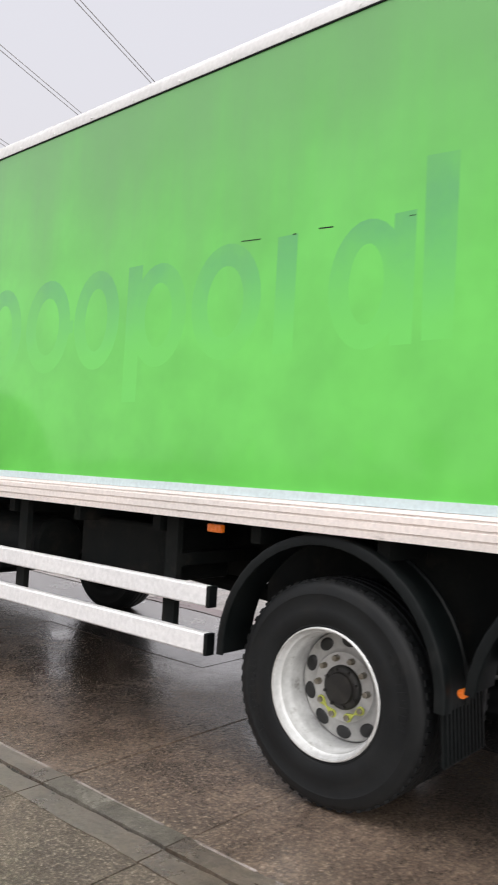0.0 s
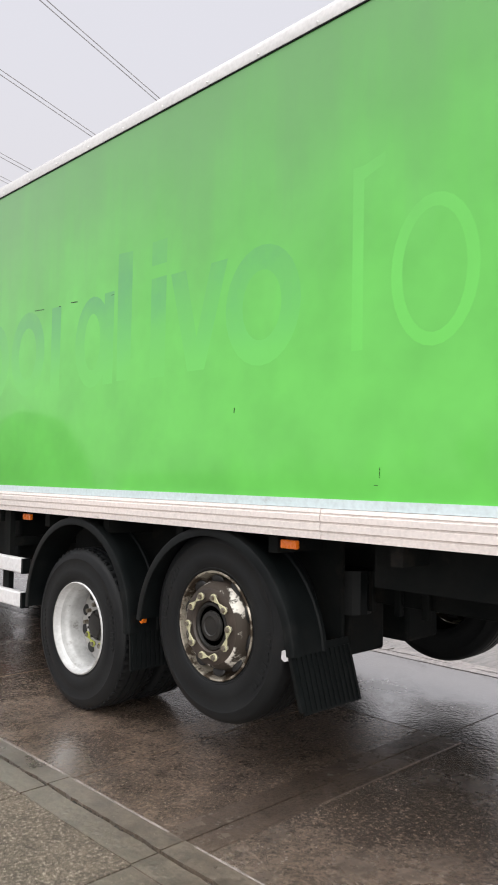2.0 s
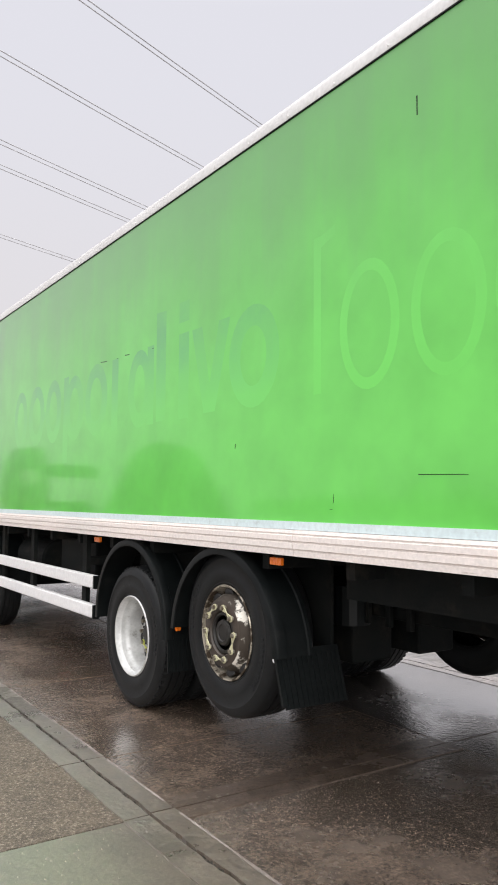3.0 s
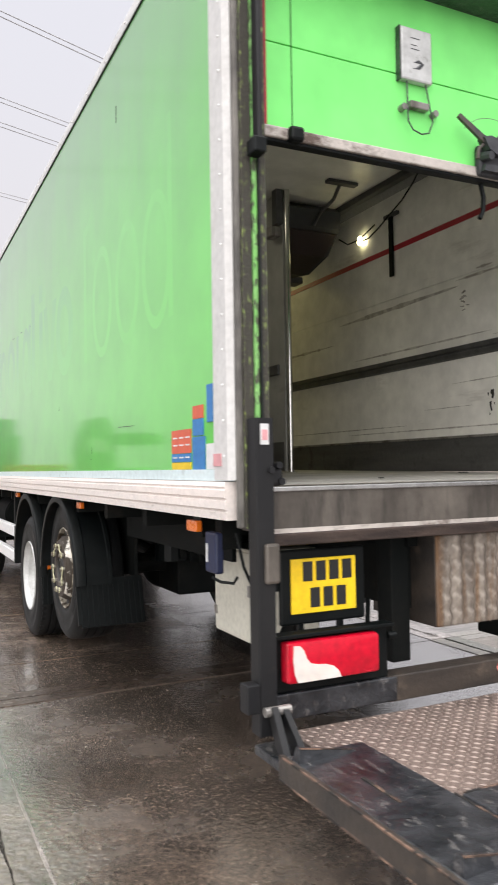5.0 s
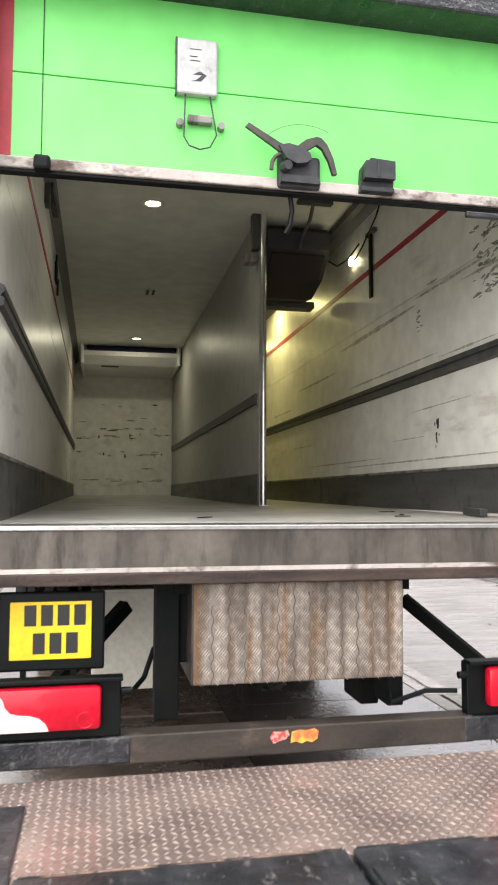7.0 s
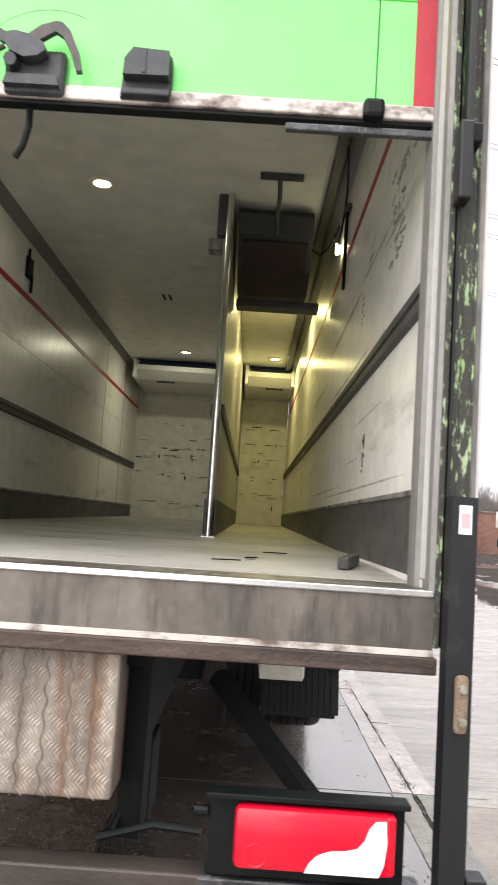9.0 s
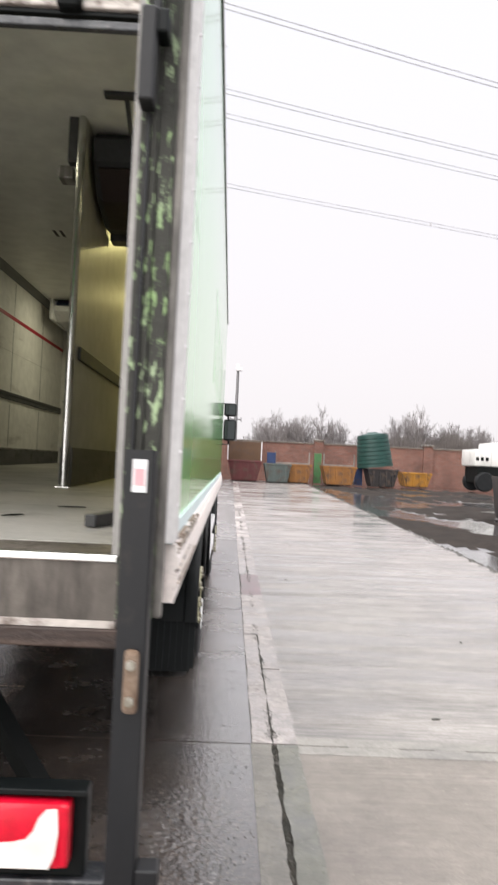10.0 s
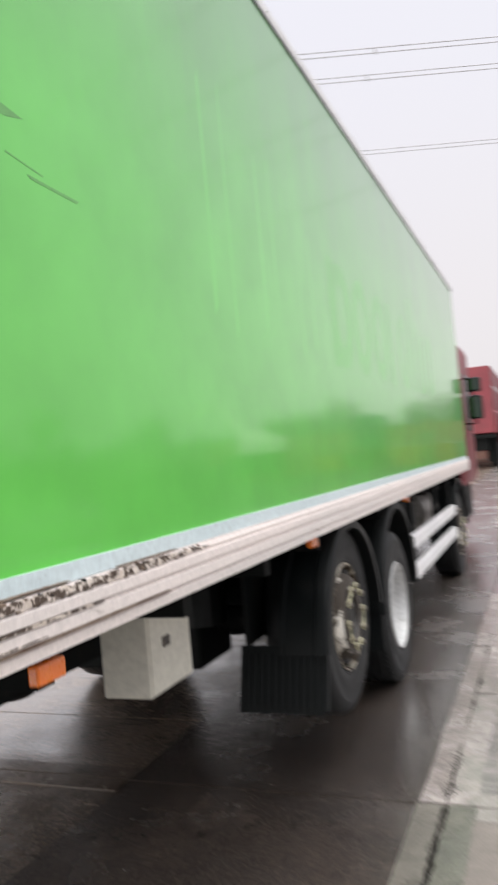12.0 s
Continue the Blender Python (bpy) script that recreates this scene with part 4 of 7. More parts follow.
for pts in ([(4.96, 2.640), (4.83, 2.632), (4.83, 2.627), (4.96, 2.636)], [(4.48, 2.626), (4.40, 2.620), (4.40, 2.614), (4.48, 2.620)], [(4.63, 2.623), (4.61, 2.621), (4.61, 2.616), (4.63, 2.618)], [(4.01, 2.600), (3.98, 2.598), (3.98, 2.595), (4.01, 2.597)], [(2.882, 1.84), (2.877, 1.842), (2.879, 1.815), (2.883, 1.817)],
            [(1.412, 3.30), (1.404, 3.30), (1.404, 3.21), (1.410, 3.21)], [(1.42, 1.627), (1.15, 1.620), (1.15, 1.618), (1.42, 1.624)], [(1.983, 1.545), (1.981, 1.545), (1.981, 1.50), (1.983, 1.50)],
            [(2.01, 1.47), (1.99, 1.47), (1.99, 1.468), (2.01, 1.468)]):
    part("scratch", extrude([(p[0], p[1]) for p in pts], "x", -1.2712, -1.27), BLACK, ghosts)

off_side = [o for o in truck.children if o.name.startswith("side_panel") and o != ghosts][0]
for y, w in ((3.3, 0.12), (3.8, 0.11), (4.35, 0.115), (5.3, 0.095), (6.75, 0.12)):
    o = part("faded_ring", ring_shape(y, 2.36, 0.23, 0.30, w), GHOST_FAINT, off_side)
    o.location.x = 2 * 1.27012
for y, z0, z1, w in ((1.50, 2.10, 2.98, 0.016), (1.68, 2.04, 3.02, 0.012), (2.02, 2.10, 2.86, 0.018), (2.18, 2.16, 2.90, 0.012), (2.52, 2.04, 2.76, 0.016), (2.72, 2.10, 2.70, 0.02), (2.92, 2.0, 2.6, 0.014)):
    o = part("faded_streak", flat_shape([(y - w, z0), (y + w, z0 + 0.04), (y + w * 0.8, z1), (y - w * 0.7, z1 - 0.05)]), GHOST_LIGHT, off_side)
    o.location.x = 2 * 1.27012
for y, z1 in ((3.12, 2.66), (4.72, 2.66), (5.72, 2.86), (6.06, 2.64), (6.32, 2.6)):
    o = part("faded_bar", flat_shape([(y - 0.06, 2.06), (y + 0.06, 2.06), (y + 0.06, z1), (y - 0.06, z1)]), GHOST_FAINT, off_side)
    o.location.x = 2 * 1.27012 + 0.0003
for pts in ([(0.36, 2.41), (0.49, 2.393), (0.44, 2.38), (0.36, 2.37)], [(0.49, 2.270), (0.69, 2.264), (0.68, 2.256), (0.50, 2.262)], [(0.42, 2.300), (0.55, 2.284), (0.55, 2.281), (0.42, 2.296)]):
    part("scratch", extrude(pts, "x", 1.268, 1.2705), PANEL_SCUFF, off_side)

# stickers by the rear corner
for y0, y1, z0, z1, m in ((0.61, 0.395, 1.47, 1.565, STICK_RED), (0.61, 0.395, 1.435, 1.468, STICK_BLUE), (0.61, 0.395, 1.405, 1.433, STICK_YELLOW), (0.37, 0.265, 1.60, 1.65, STICK_RED), (0.37, 0.265, 1.535, 1.598, STICK_BLUE),
                          (0.375, 0.25, 1.40, 1.53, STICK_BLUE), (0.225, 0.165, 1.58, 1.72, STICK_BLUE), (0.235, 0.16, 1.405, 1.50, STICK_WHITE), (0.14, 0.07, 1.415, 1.46, STICK_PINK)):
    part("sticker", box(-1.2745 if y0 > 0.15 else -1.2865, -1.26, y1, y0, z0, z1), m, ghosts)
for y in (0.43, 0.50, 0.57):
    for z in (1.45, 1.50, 1.53):
        part("sticker_line", box(-1.2755, -1.27, y - 0.025, y + 0.02, z, z + 0.006), STICK_WHITE, ghosts)

# orange markers
for s in (-1, 1):
    for y, z, w, h, x in ((0.455, 1.18, 0.10, 0.045, 1.255), (2.54, 1.180, 0.10, 0.042, 1.225), (5.08, 1.183, 0.10, 0.042, 1.225)):
        lamp = part("side_marker", box(s * (x - 0.03), s * x, y - w / 2, y + w / 2, z - h / 2, z + h / 2, 0.006), ORANGE, truck, "orange side marker lamp")
        part("bracket", box(s * (x - 0.035), s * (x - 0.028), y - 0.04, y + 0.04, z, 1.235), BLACK, lamp)
    part("reflector", tube((s * 1.17, 2.648 if s > 0 else 3.72, 0.65), (s * 1.195, 2.648 if s > 0 else 3.72, 0.65), 0.02, 12), ORANGE, truck, "small orange reflector")
part("reflector", tube((-1.195, 2.575, 0.648), (-1.17, 2.575, 0.648), 0.027, 16), WHITE, truck, "round white reflector")

# chipped paint and rust along the off-side rail near the rear
CHIPPED_RAIL = mat("chipped_rusty_rail", (0.72, 0.65, 0.58), (0.58, 0.50, 0.43), 0.5, s1=9, dirt=(0.075, 0.052, 0.038), dirt_amount=(0.45, 0.52), dirt_scale=24, dirt_stretch=(1, 0.8, 1.3), bump=0.4, bump_scale=60)
chip_rng = random.Random(9)
for y0, y1, z, h, m_ in ((0.05, 1.22, 1.347, 0.024, CHIPPED_RAIL), (0.05, 0.62, 1.2985, 0.007, CHIPPED_RAIL), (0.10, 0.95, 1.2595, 0.004, RUST), (0.05, 0.40, 1.2690, 0.004, CHIPPED_RAIL), (0.70, 1.02, 1.363, 0.003, RUST), (0.15, 0.50, 1.366, 0.003, RUST)):
    n = int((y1 - y0) / 0.012)
    top, low = [], []
    for k in range(n + 1):
        u = k / n
        taper = min(1.0, (1 - u) * 3.0, u * 12 + 0.1) ** 0.7
        top.append((y0 + (y1 - y0) * u, z + 0.5 * h * taper * chip_rng.uniform(0.6, 1.1) + 0.0003))
        low.append((y0 + (y1 - y0) * u, z - 0.5 * h * taper * chip_rng.uniform(0.6, 1.1) - 0.0003))
    part("chipped_paint", extrude(top + low[::-1], "x", 1.27, 1.2948 if z < 1.33 else (1.2933 if z < 1.36 else 1.2884)), m_, truck)
for k in range(46):
    y, r = 0.06 + 1.12 * chip_rng.random() ** 1.6, chip_rng.uniform(0.0012, 0.0045)
    z = 1.347 + chip_rng.uniform(-0.012, 0.012)
    pts = [(y + r * chip_rng.uniform(0.8, 2.8) * math.cos(t_), z + r * chip_rng.uniform(0.4, 1.0) * math.sin(t_)) for t_ in [i * math.pi / 4 for i in range(8)]]
    part("rust_patch", extrude(pts, "x", 1.27, 1.2937 + chip_rng.uniform(0, 0.0004)), RUST if k % 3 else CHASSIS, truck)

# chassis
chassis = part("chassis_rail", box(-0.44, -0.36, 0.15, 11.0, 0.82, 1.08, 0.008), CHASSIS, truck)
part("chassis_rail", box(0.36, 0.44, 0.15, 11.0, 0.82, 1.08, 0.008), CHASSIS, truck)
part("subframe", box(-0.46, 0.46, 0.1, LEN, 1.08, 1.20), CHASSIS, truck)
for k in range(13):
    y = 0.5 + k * 0.72
    part("cross_bearer", box(-1.2, 1.2, y - 0.03, y + 0.03, 1.13, 1.225), CHASSIS, truck)
part("floor_underside", box(-1.15, 1.15, 0.05, LEN, 1.226, 1.30), CHASSIS, truck)
for s in (-1, 1):
    if s < 0:
        part("side_skirt", box(s * 0.98, s * 1.0, 0.62, 2.2, 1.0, 1.22), CHASSIS, truck)
    part("inner_guard", box(s * 0.84, s * 0.86, 2.5, 5.0, 0.70, 1.22), CHASSIS, truck)
    part("battery_box", box(s * 0.62, s * 1.05, 5.5, 6.4, 0.84, 1.15, 0.02), CHASSIS, truck)
    part("fuel_tank", lathe([(0.0, -0.45), (0.18, -0.45), (0.20, -0.42), (0.20, 0.42), (0.18, 0.45), (0.0, 0.45)], 32), ALU if s > 0 else CHASSIS, truck, "cylindrical fuel tank").matrix_basis = pose(s * 0.88, 7.3, 0.90, 0, 0, 90)
part("axle_bracket", box(-0.46, -0.12, 2.77, 3.2, 0.50, 0.95, 0.02), CHASSIS, truck)
part("axle_bracket", box(0.12, 0.46, 2.77, 3.2, 0.50, 0.95, 0.02), CHASSIS, truck)
for y_ in (2.60, 2.42, 2.25):
    part("bracket_rib", box(-0.50, -0.47, y_ - 0.02, y_ + 0.02, 0.78, 1.0, 0.004), CHASSIS, truck)
for y, z in ((4.36, 0.525), (3.07, 0.715), (8.55, 0.525)):
    part("axle", tube((-0.95, y, z), (0.95, y, z), 0.07, 14), CHASSIS, truck)
    bm = bmesh.new()
    bmesh.ops.create_uvsphere(bm, u_segments=16, v_segments=10, radius=0.22, matrix=Matrix.Translation((0, y, z)))
    if y == 4.36:
        part("differential", bm, CHASSIS, truck, "", True)
    else:
        bm.free()
    for s in (-1, 1):
        part("air_spring", tube((s * 0.52, y - 0.35, z + 0.05), (s * 0.52, y - 0.35, 1.0), 0.12, 16), BLACK, truck)
part("drive_shaft", tube((0, 4.6, 0.6), (0, 8.8, 0.85), 0.06, 12), CHASSIS, truck)

# wheels
TYRE = [(0.282, 0.135), (0.290, 0.147), (0.300, 0.1515), (0.304, 0.1500), (0.308, 0.1535), (0.340, 0.1575), (0.372, 0.1590), (0.376, 0.1575), (0.400, 0.1580), (0.436, 0.1555), (0.440, 0.1575), (0.448, 0.1560), (0.470, 0.1480), (0.488, 0.1380), (0.500, 0.120), (0.506, 0.095)]
TYRE_FULL = TYRE + [(0.508, 0.092), (0.508, 0.062), (0.497, 0.060), (0.497, 0.050), (0.509, 0.048), (0.509, 0.008), (0.498, 0.006), (0.498, -0.006), (0.509, -0.008), (0.509, -0.048), (0.497, -0.050),
                    (0.497, -0.060), (0.508, -0.062), (0.508, -0.092)] + [(r, -h) for r, h in reversed(TYRE)]


def wheel(x, y, z, s, deep, size=1.0):
    """A lorry wheel with its face to side s; deep: the dished rim of a driven axle."""
    ob = part("wheel", lathe(TYRE_FULL, 72), RUBBER, truck, "lorry wheel with worn black tyre", True)
    ob.matrix_basis = pose(x, y, z, 17 if deep else -15, 0, 0 if s > 0 else 180) @ Matrix.Diagonal((1, size, size, 1))
    lugs = bmesh.new()
    for k in range(60 if deep else 0):
        a = 2 * math.pi * k / 60
        for hx in (0.108, -0.108):
            m = Matrix.Rotation(a, 4, "X") @ Matrix.Translation((hx, 0, 0.497)) @ Matrix.Diagonal((0.034, 0.026, 0.018, 1))
            bmesh.ops.create_cube(lugs, size=1, matrix=m)
    if deep:
        tagged(part("tread_block", lugs, RUBBER, ob), kind="stuff")
    if deep:
        prof = [(0.287, 0.140), (0.2925, 0.149), (0.288, 0.1545), (0.281, 0.152), (0.276, 0.134), (0.271, 0.118), (0.266, 0.114), (0.263, 0.094), (0.260, 0.072), (0.255, 0.066), (0.2525, 0.042),
                (0.2525, -0.030), (0.256, -0.040), (0.256, -0.064), (0.250, -0.080)]
        part("rim", lathe(prof, 64), RIM_WHITE, ob, "deep silver painted rim", True)
        part("rim_edge", lathe([(0.2870, 0.1535), (0.2895, 0.1565), (0.2865, 0.1585), (0.2830, 0.1570), (0.2815, 0.1530)], 64), RIM_DISC, ob, "", True)
        OUT = 0.028
        part("rim_disc", lathe([(r_, x_ + OUT) for r_, x_ in ((0.251, -0.080), (0.246, -0.074), (0.176, -0.066), (0.164, -0.058), (0.158, -0.046), (0.130, -0.042), (0.100, -0.042), (0.0, -0.042))], 64), RIM_DISC, ob, "pale grey disc with hand holes", True)
        for k in range(10):
            a = 2 * math.pi * (k + 0.5) / 10
            m = Matrix.Rotation(a, 4, "X") @ Matrix.Translation((-0.069 + OUT, 0, 0.209)) @ Matrix.Rotation(radians(6), 4, "Y") @ Matrix.Diagonal((0.024, 0.082, 0.062, 1))
            bm = bmesh.new()
            bmesh.ops.create_uvsphere(bm, u_segments=14, v_segments=8, radius=0.5, matrix=m)
            part("rim_hole", bm, INK, ob, "", True)
        part("hub", lathe([(0.102, -0.045), (0.101, -0.034), (0.094, -0.022), (0.082, -0.016), (0.072, -0.015), (0.068, -0.004), (0.042, 0.0), (0.0, 0.0)], 32), HUB, ob, "", True).location.x = OUT
        bolt = None
        for k in range(8):
            if bolt is None:
                bolt = part("hub_bolt", tube((-0.022 + OUT, 0, 0.086), (-0.008 + OUT, 0, 0.086), 0.008, 6), HUB, ob)
            else:
                same(bolt, ob, Matrix.Rotation(2 * math.pi * k / 8, 4, "X"))
        face, rad = -0.044 + OUT, 0.134
    else:
        part("rim", lathe([(0.280, 0.140), (0.287, 0.149), (0.283, 0.1545), (0.275, 0.152), (0.268, 0.118), (0.260, 0.084), (0.252, 0.078), (0.246, 0.086)], 64), RIM_LIP, ob, "shiny worn steel rim edge", True)
        part("rim_cone", lathe([(0.2465, 0.084), (0.238, 0.104), (0.222, 0.146), (0.208, 0.170), (0.198, 0.176)], 64), RIM_OLD, ob, "flaking brown and white rim", True)
        part("rim_disc", lathe([(0.198, 0.176), (0.190, 0.179), (0.135, 0.181), (0.130, 0.176), (0.126, 0.160), (0.0, 0.160)], 64), RIM_BROWN, ob, "rusty brown wheel disc", True)
        for k in range(10):
            a = 2 * math.pi * (k + 0.5) / 10
            m = Matrix.Rotation(a, 4, "X") @ Matrix.Translation((0.120, 0, 0.236)) @ Matrix.Rotation(radians(-68), 4, "Y") @ Matrix.Diagonal((0.062, 0.092, 0.022, 1))
            bm = bmesh.new()
            bmesh.ops.create_uvsphere(bm, u_segments=14, v_segments=8, radius=0.5, matrix=m)
            part("rim_hole", bm, INK, ob, "", True)
        part("hub", lathe([(0.126, 0.158), (0.122, 0.172), (0.108, 0.174), (0.102, 0.160), (0.080, 0.160), (0.074, 0.174), (0.052, 0.178), (0.046, 0.172), (0.0, 0.172)], 32), HUB, ob, "", True)
        face, rad = 0.180, 0.160
    marks = bmesh.new()
    for k in range(34):
        if k % 17 < 11:
            m = Matrix.Rotation(radians(64 + k * 4.4 + (105 if k > 16 else 0)), 4, "X") @ Matrix.Translation((0.1585, 0, 0.405)) @ Matrix.Diagonal((0.003, 0.016, 0.034 if k % 3 else 0.022, 1))
            bmesh.ops.create_cube(marks, size=1, matrix=m)
    tagged(part("raised_marking", marks, RUBBER, ob), kind="stuff")
    nut = None
    for k in range(10):
        a = 2 * math.pi * k / 10
        m = Matrix.Rotation(a, 4, "X")
        if nut is None:
            nut = part("wheel_nut", tube((face, 0, rad), (face + 0.032, 0, rad), 0.0155, 6, 0.014), NUT, ob)
        else:
            same(nut, ob, m)
    # loose-nut links: a clip on two neighbouring nuts, bent to a point between them
    for k in ((1, 3, 5, 7, 9) if not deep else (3, 5)):
        a0, a1 = 2 * math.pi * k / 10, 2 * math.pi * (k + 1) / 10
        am = (a0 + a1) / 2
        mid = (-(rad - 0.006) * math.sin(am), (rad - 0.006) * math.cos(am))
        bm = bmesh.new()
        for a in (a0, a1):
            cy, cz = -rad * math.sin(a), rad * math.cos(a)
            d = math.atan2(mid[1] - cz, mid[0] - cy)
            out = [(cy + 0.0205 * math.cos(d + u), cz + 0.0205 * math.sin(d + u)) for u in [radians(48 + 264 * i / 14) for i in range(15)]]
            tip = (mid[0] + 0.006 * math.cos(d), mid[1] + 0.006 * math.sin(d))
            loop = out + [tip]
            low = [bm.verts.new((face + 0.014, *p)) for p in loop]
            top = [bm.verts.new((face + 0.021, cy + (p[0] - cy) * 0.94, cz + (p[1] - cz) * 0.94)) for p in loop]
            bm.faces.new(top)
            for i in range(len(loop)):
                j = (i + 1) % len(loop)
                bm.faces.new((low[i], low[j], top[j], top[i]))
        bmesh.ops.recalc_face_normals(bm, faces=bm.faces)
        part("nut_link", bm, POINTER if deep else LINK, ob, "yellow plastic nut indicator" if deep else "beige plastic nut link")
    return ob


for s in (-1, 1):
    wheel(s * 1.075, 4.36, 0.510, s, True, 1.0)
    wheel(s * 0.73, 4.36, 0.510, s, True, 1.0)
    wheel(s * 1.055, 3.07, 0.718, s, False, 0.99)
    wheel(s * 1.055, 8.55, 0.515, s, False, 1.01)


def guard_arc(s, yc, zc, r, a0, a1, x0=1.02, x1=1.262):
    """A curved mudguard with a rolled lip, between two angles seen from the side."""
    n = 22
    bm = bmesh.new()
    prof = [(x0, 0.010), (x0 + 0.02, 0.010), (x0 + 0.026, 0.0), (x1 - 0.075, 0.0), (x1 - 0.068, 0.012), (x1 - 0.022, 0.015), (x1 - 0.006, 0.010), (x1, 0.0), (x1, -0.034), (x1 - 0.010, -0.036), (x1 - 0.014, -0.006), (x1 - 0.075, -0.012), (x0, -0.012)]
    rows = []
    for k in range(n + 1):
        a = radians(a0 + (a1 - a0) * k / n)
        rows.append([bm.verts.new((s * x, yc + (r + d) * math.cos(a), zc + (r + d) * math.sin(a))) for x, d in prof])
    for k in range(n):
        for i in range(len(prof)):
            j = (i + 1) % len(prof)
            bm.faces.new((rows[k][i], rows[k][j], rows[k + 1][j], rows[k + 1][i]))
    bm.faces.new(rows[0])
    bm.faces.new(rows[-1])
    bmesh.ops.recalc_face_normals(bm, faces=bm.faces)
    return bm


def flap(s, y, z0, z1, x0, x1, tilt):
    """A ribbed rubber mudflap."""
    ob = part("mudflap", box(x0 * s, x1 * s, -0.006, 0.006, z0 - z1, 0), BLACK, truck, "ribbed black rubber mudflap")
    ob.matrix_basis = pose(0, y, z1, tilt, 0, 0)
    w = abs(x1 - x0)
    n = int(w / 0.032)
    rib = None
    for k in range(n):
        x = s * (min(x0, x1) + w * (k + 0.5) / n)
        if rib is None:
            rib = part("rib", box(-0.007, 0.007, -0.014, 0.014, z0 - z1 + 0.008, -0.035), BLACK, ob)
            rib.location = (x, 0, 0)
        else:
            same(rib, ob, pose(x, 0, 0))
    return ob


for s in (-1, 1):
    g = part("mudguard", guard_arc(s, 4.375, 0.60, 0.605, -3, 183), BLACK, truck, "curved black plastic mudguard", True)
    g2 = part("mudguard", guard_arc(s, 3.072, 0.615, 0.605, 5, 175), BLACK, truck, "curved black plastic mudguard", True)
    part("guard_stay", beam((s * 1.24, 2.497, 0.69), (s * 1.24, 2.415, 0.43), 0.03, 0.02), BLACK, truck)
    flap(s, 2.497, 0.40, 0.705, 0.82, 1.235, -17)
    flap(s, 3.79, 0.35, 0.66, 0.86, 1.23, -4)
    # side guards
    for y0, y1 in ((5.08, 8.05),):
        for z0, z1 in ((0.782, 0.885), (0.540, 0.645)):
            rail = part("side_guard", extrude([(s * 1.19, z0), (s * 1.232, z0), (s * 1.24, z0 + 0.008), (s * 1.24, z1 - 0.008), (s * 1.232, z1), (s * 1.19, z1)], "y", y0, y1), WHITE, truck, "white side guard rail")
            part("end_cap", box(s * 1.186, s * 1.243, y0 - 0.012, y0 + 0.012, z0 - 0.002, z1 + 0.002), BLACK, rail)
    for y in (5.42, 6.85, 7.9):
        part("guard_post", box(s * 1.15, s * 1.19, y - 0.045, y + 0.045, 0.54, 1.225), CHASSIS, truck)
    part("guard_arm", box(s * 0.5, s * 1.16, 5.38, 5.46, 0.95, 1.02), CHASSIS, truck)

# lockers under the floor
lock = part("side_locker", box(-0.755, -0.42, 0.87, 1.385, 0.552, 1.0, 0.006), LOCKER, truck, "off-white steel locker under the floor")
part("locker_door", box(-0.762, -0.753, 0.882, 1.373, 0.564, 0.990, 0.003), LOCKER, lock)
for z in (0.66, 0.91):
    part("hinge", box(-0.770, -0.760, 1.345, 1.372, z - 0.022, z + 0.022), ALU, lock)
part("latch", box(-0.772, -0.760, 0.92, 0.955, 0.78, 0.835), ALU, lock)
part("locker_lid", box(-0.766, -0.412, 0.862, 1.393, 0.998, 1.010, 0.003), LOCKER, lock)
for y in (0.95, 1.30):
    part("locker_hanger", box(-0.66, -0.60, y - 0.02, y + 0.02, 1.0, 1.25), CHASSIS, lock)
part("hanger_plate", box(-1.215, -1.13, 0.24, 0.30, 1.10, 1.23, 0.004), CHASSIS, truck)
ctrl = part("control_box", box(-1.240, -1.205, 0.24, 0.345, 1.01, 1.165, 0.008), NAVY, truck, "navy tail-lift control box")
part("label_bar", box(-1.2425, -1.238, 0.315, 0.330, 1.05, 1.12), STICK_WHITE, ctrl)
part("cable", bent([(-1.2, 0.14, 1.17), (-1.19, 0.10, 1.05), (-1.15, 0.11, 0.97), (-1.1, 0.14, 0.96), (-1.06, 0.14, 1.02)], 0.006), BLACK, truck)
part("cable", bent([(-1.25, 0.25, 1.0), (-1.23, 0.22, 0.985), (-1.19, 0.19, 0.98), (-1.17, 0.2, 1.0)], 0.006), BLACK, truck)
lock = part("side_locker", box(0.775, 0.962, 1.36, 1.68, 0.815, 1.226, 0.006), LOCKER, truck, "off-white steel locker under the floor")
part("locker_door", box(0.960, 0.968, 1.37, 1.67, 0.825, 1.213, 0.003), LOCKER, lock)
part("recessed_handle", box(0.964, 0.972, 1.452, 1.508, 0.968, 1.006, 0.006), WORN_LATCH, lock, "worn dark recessed handle")

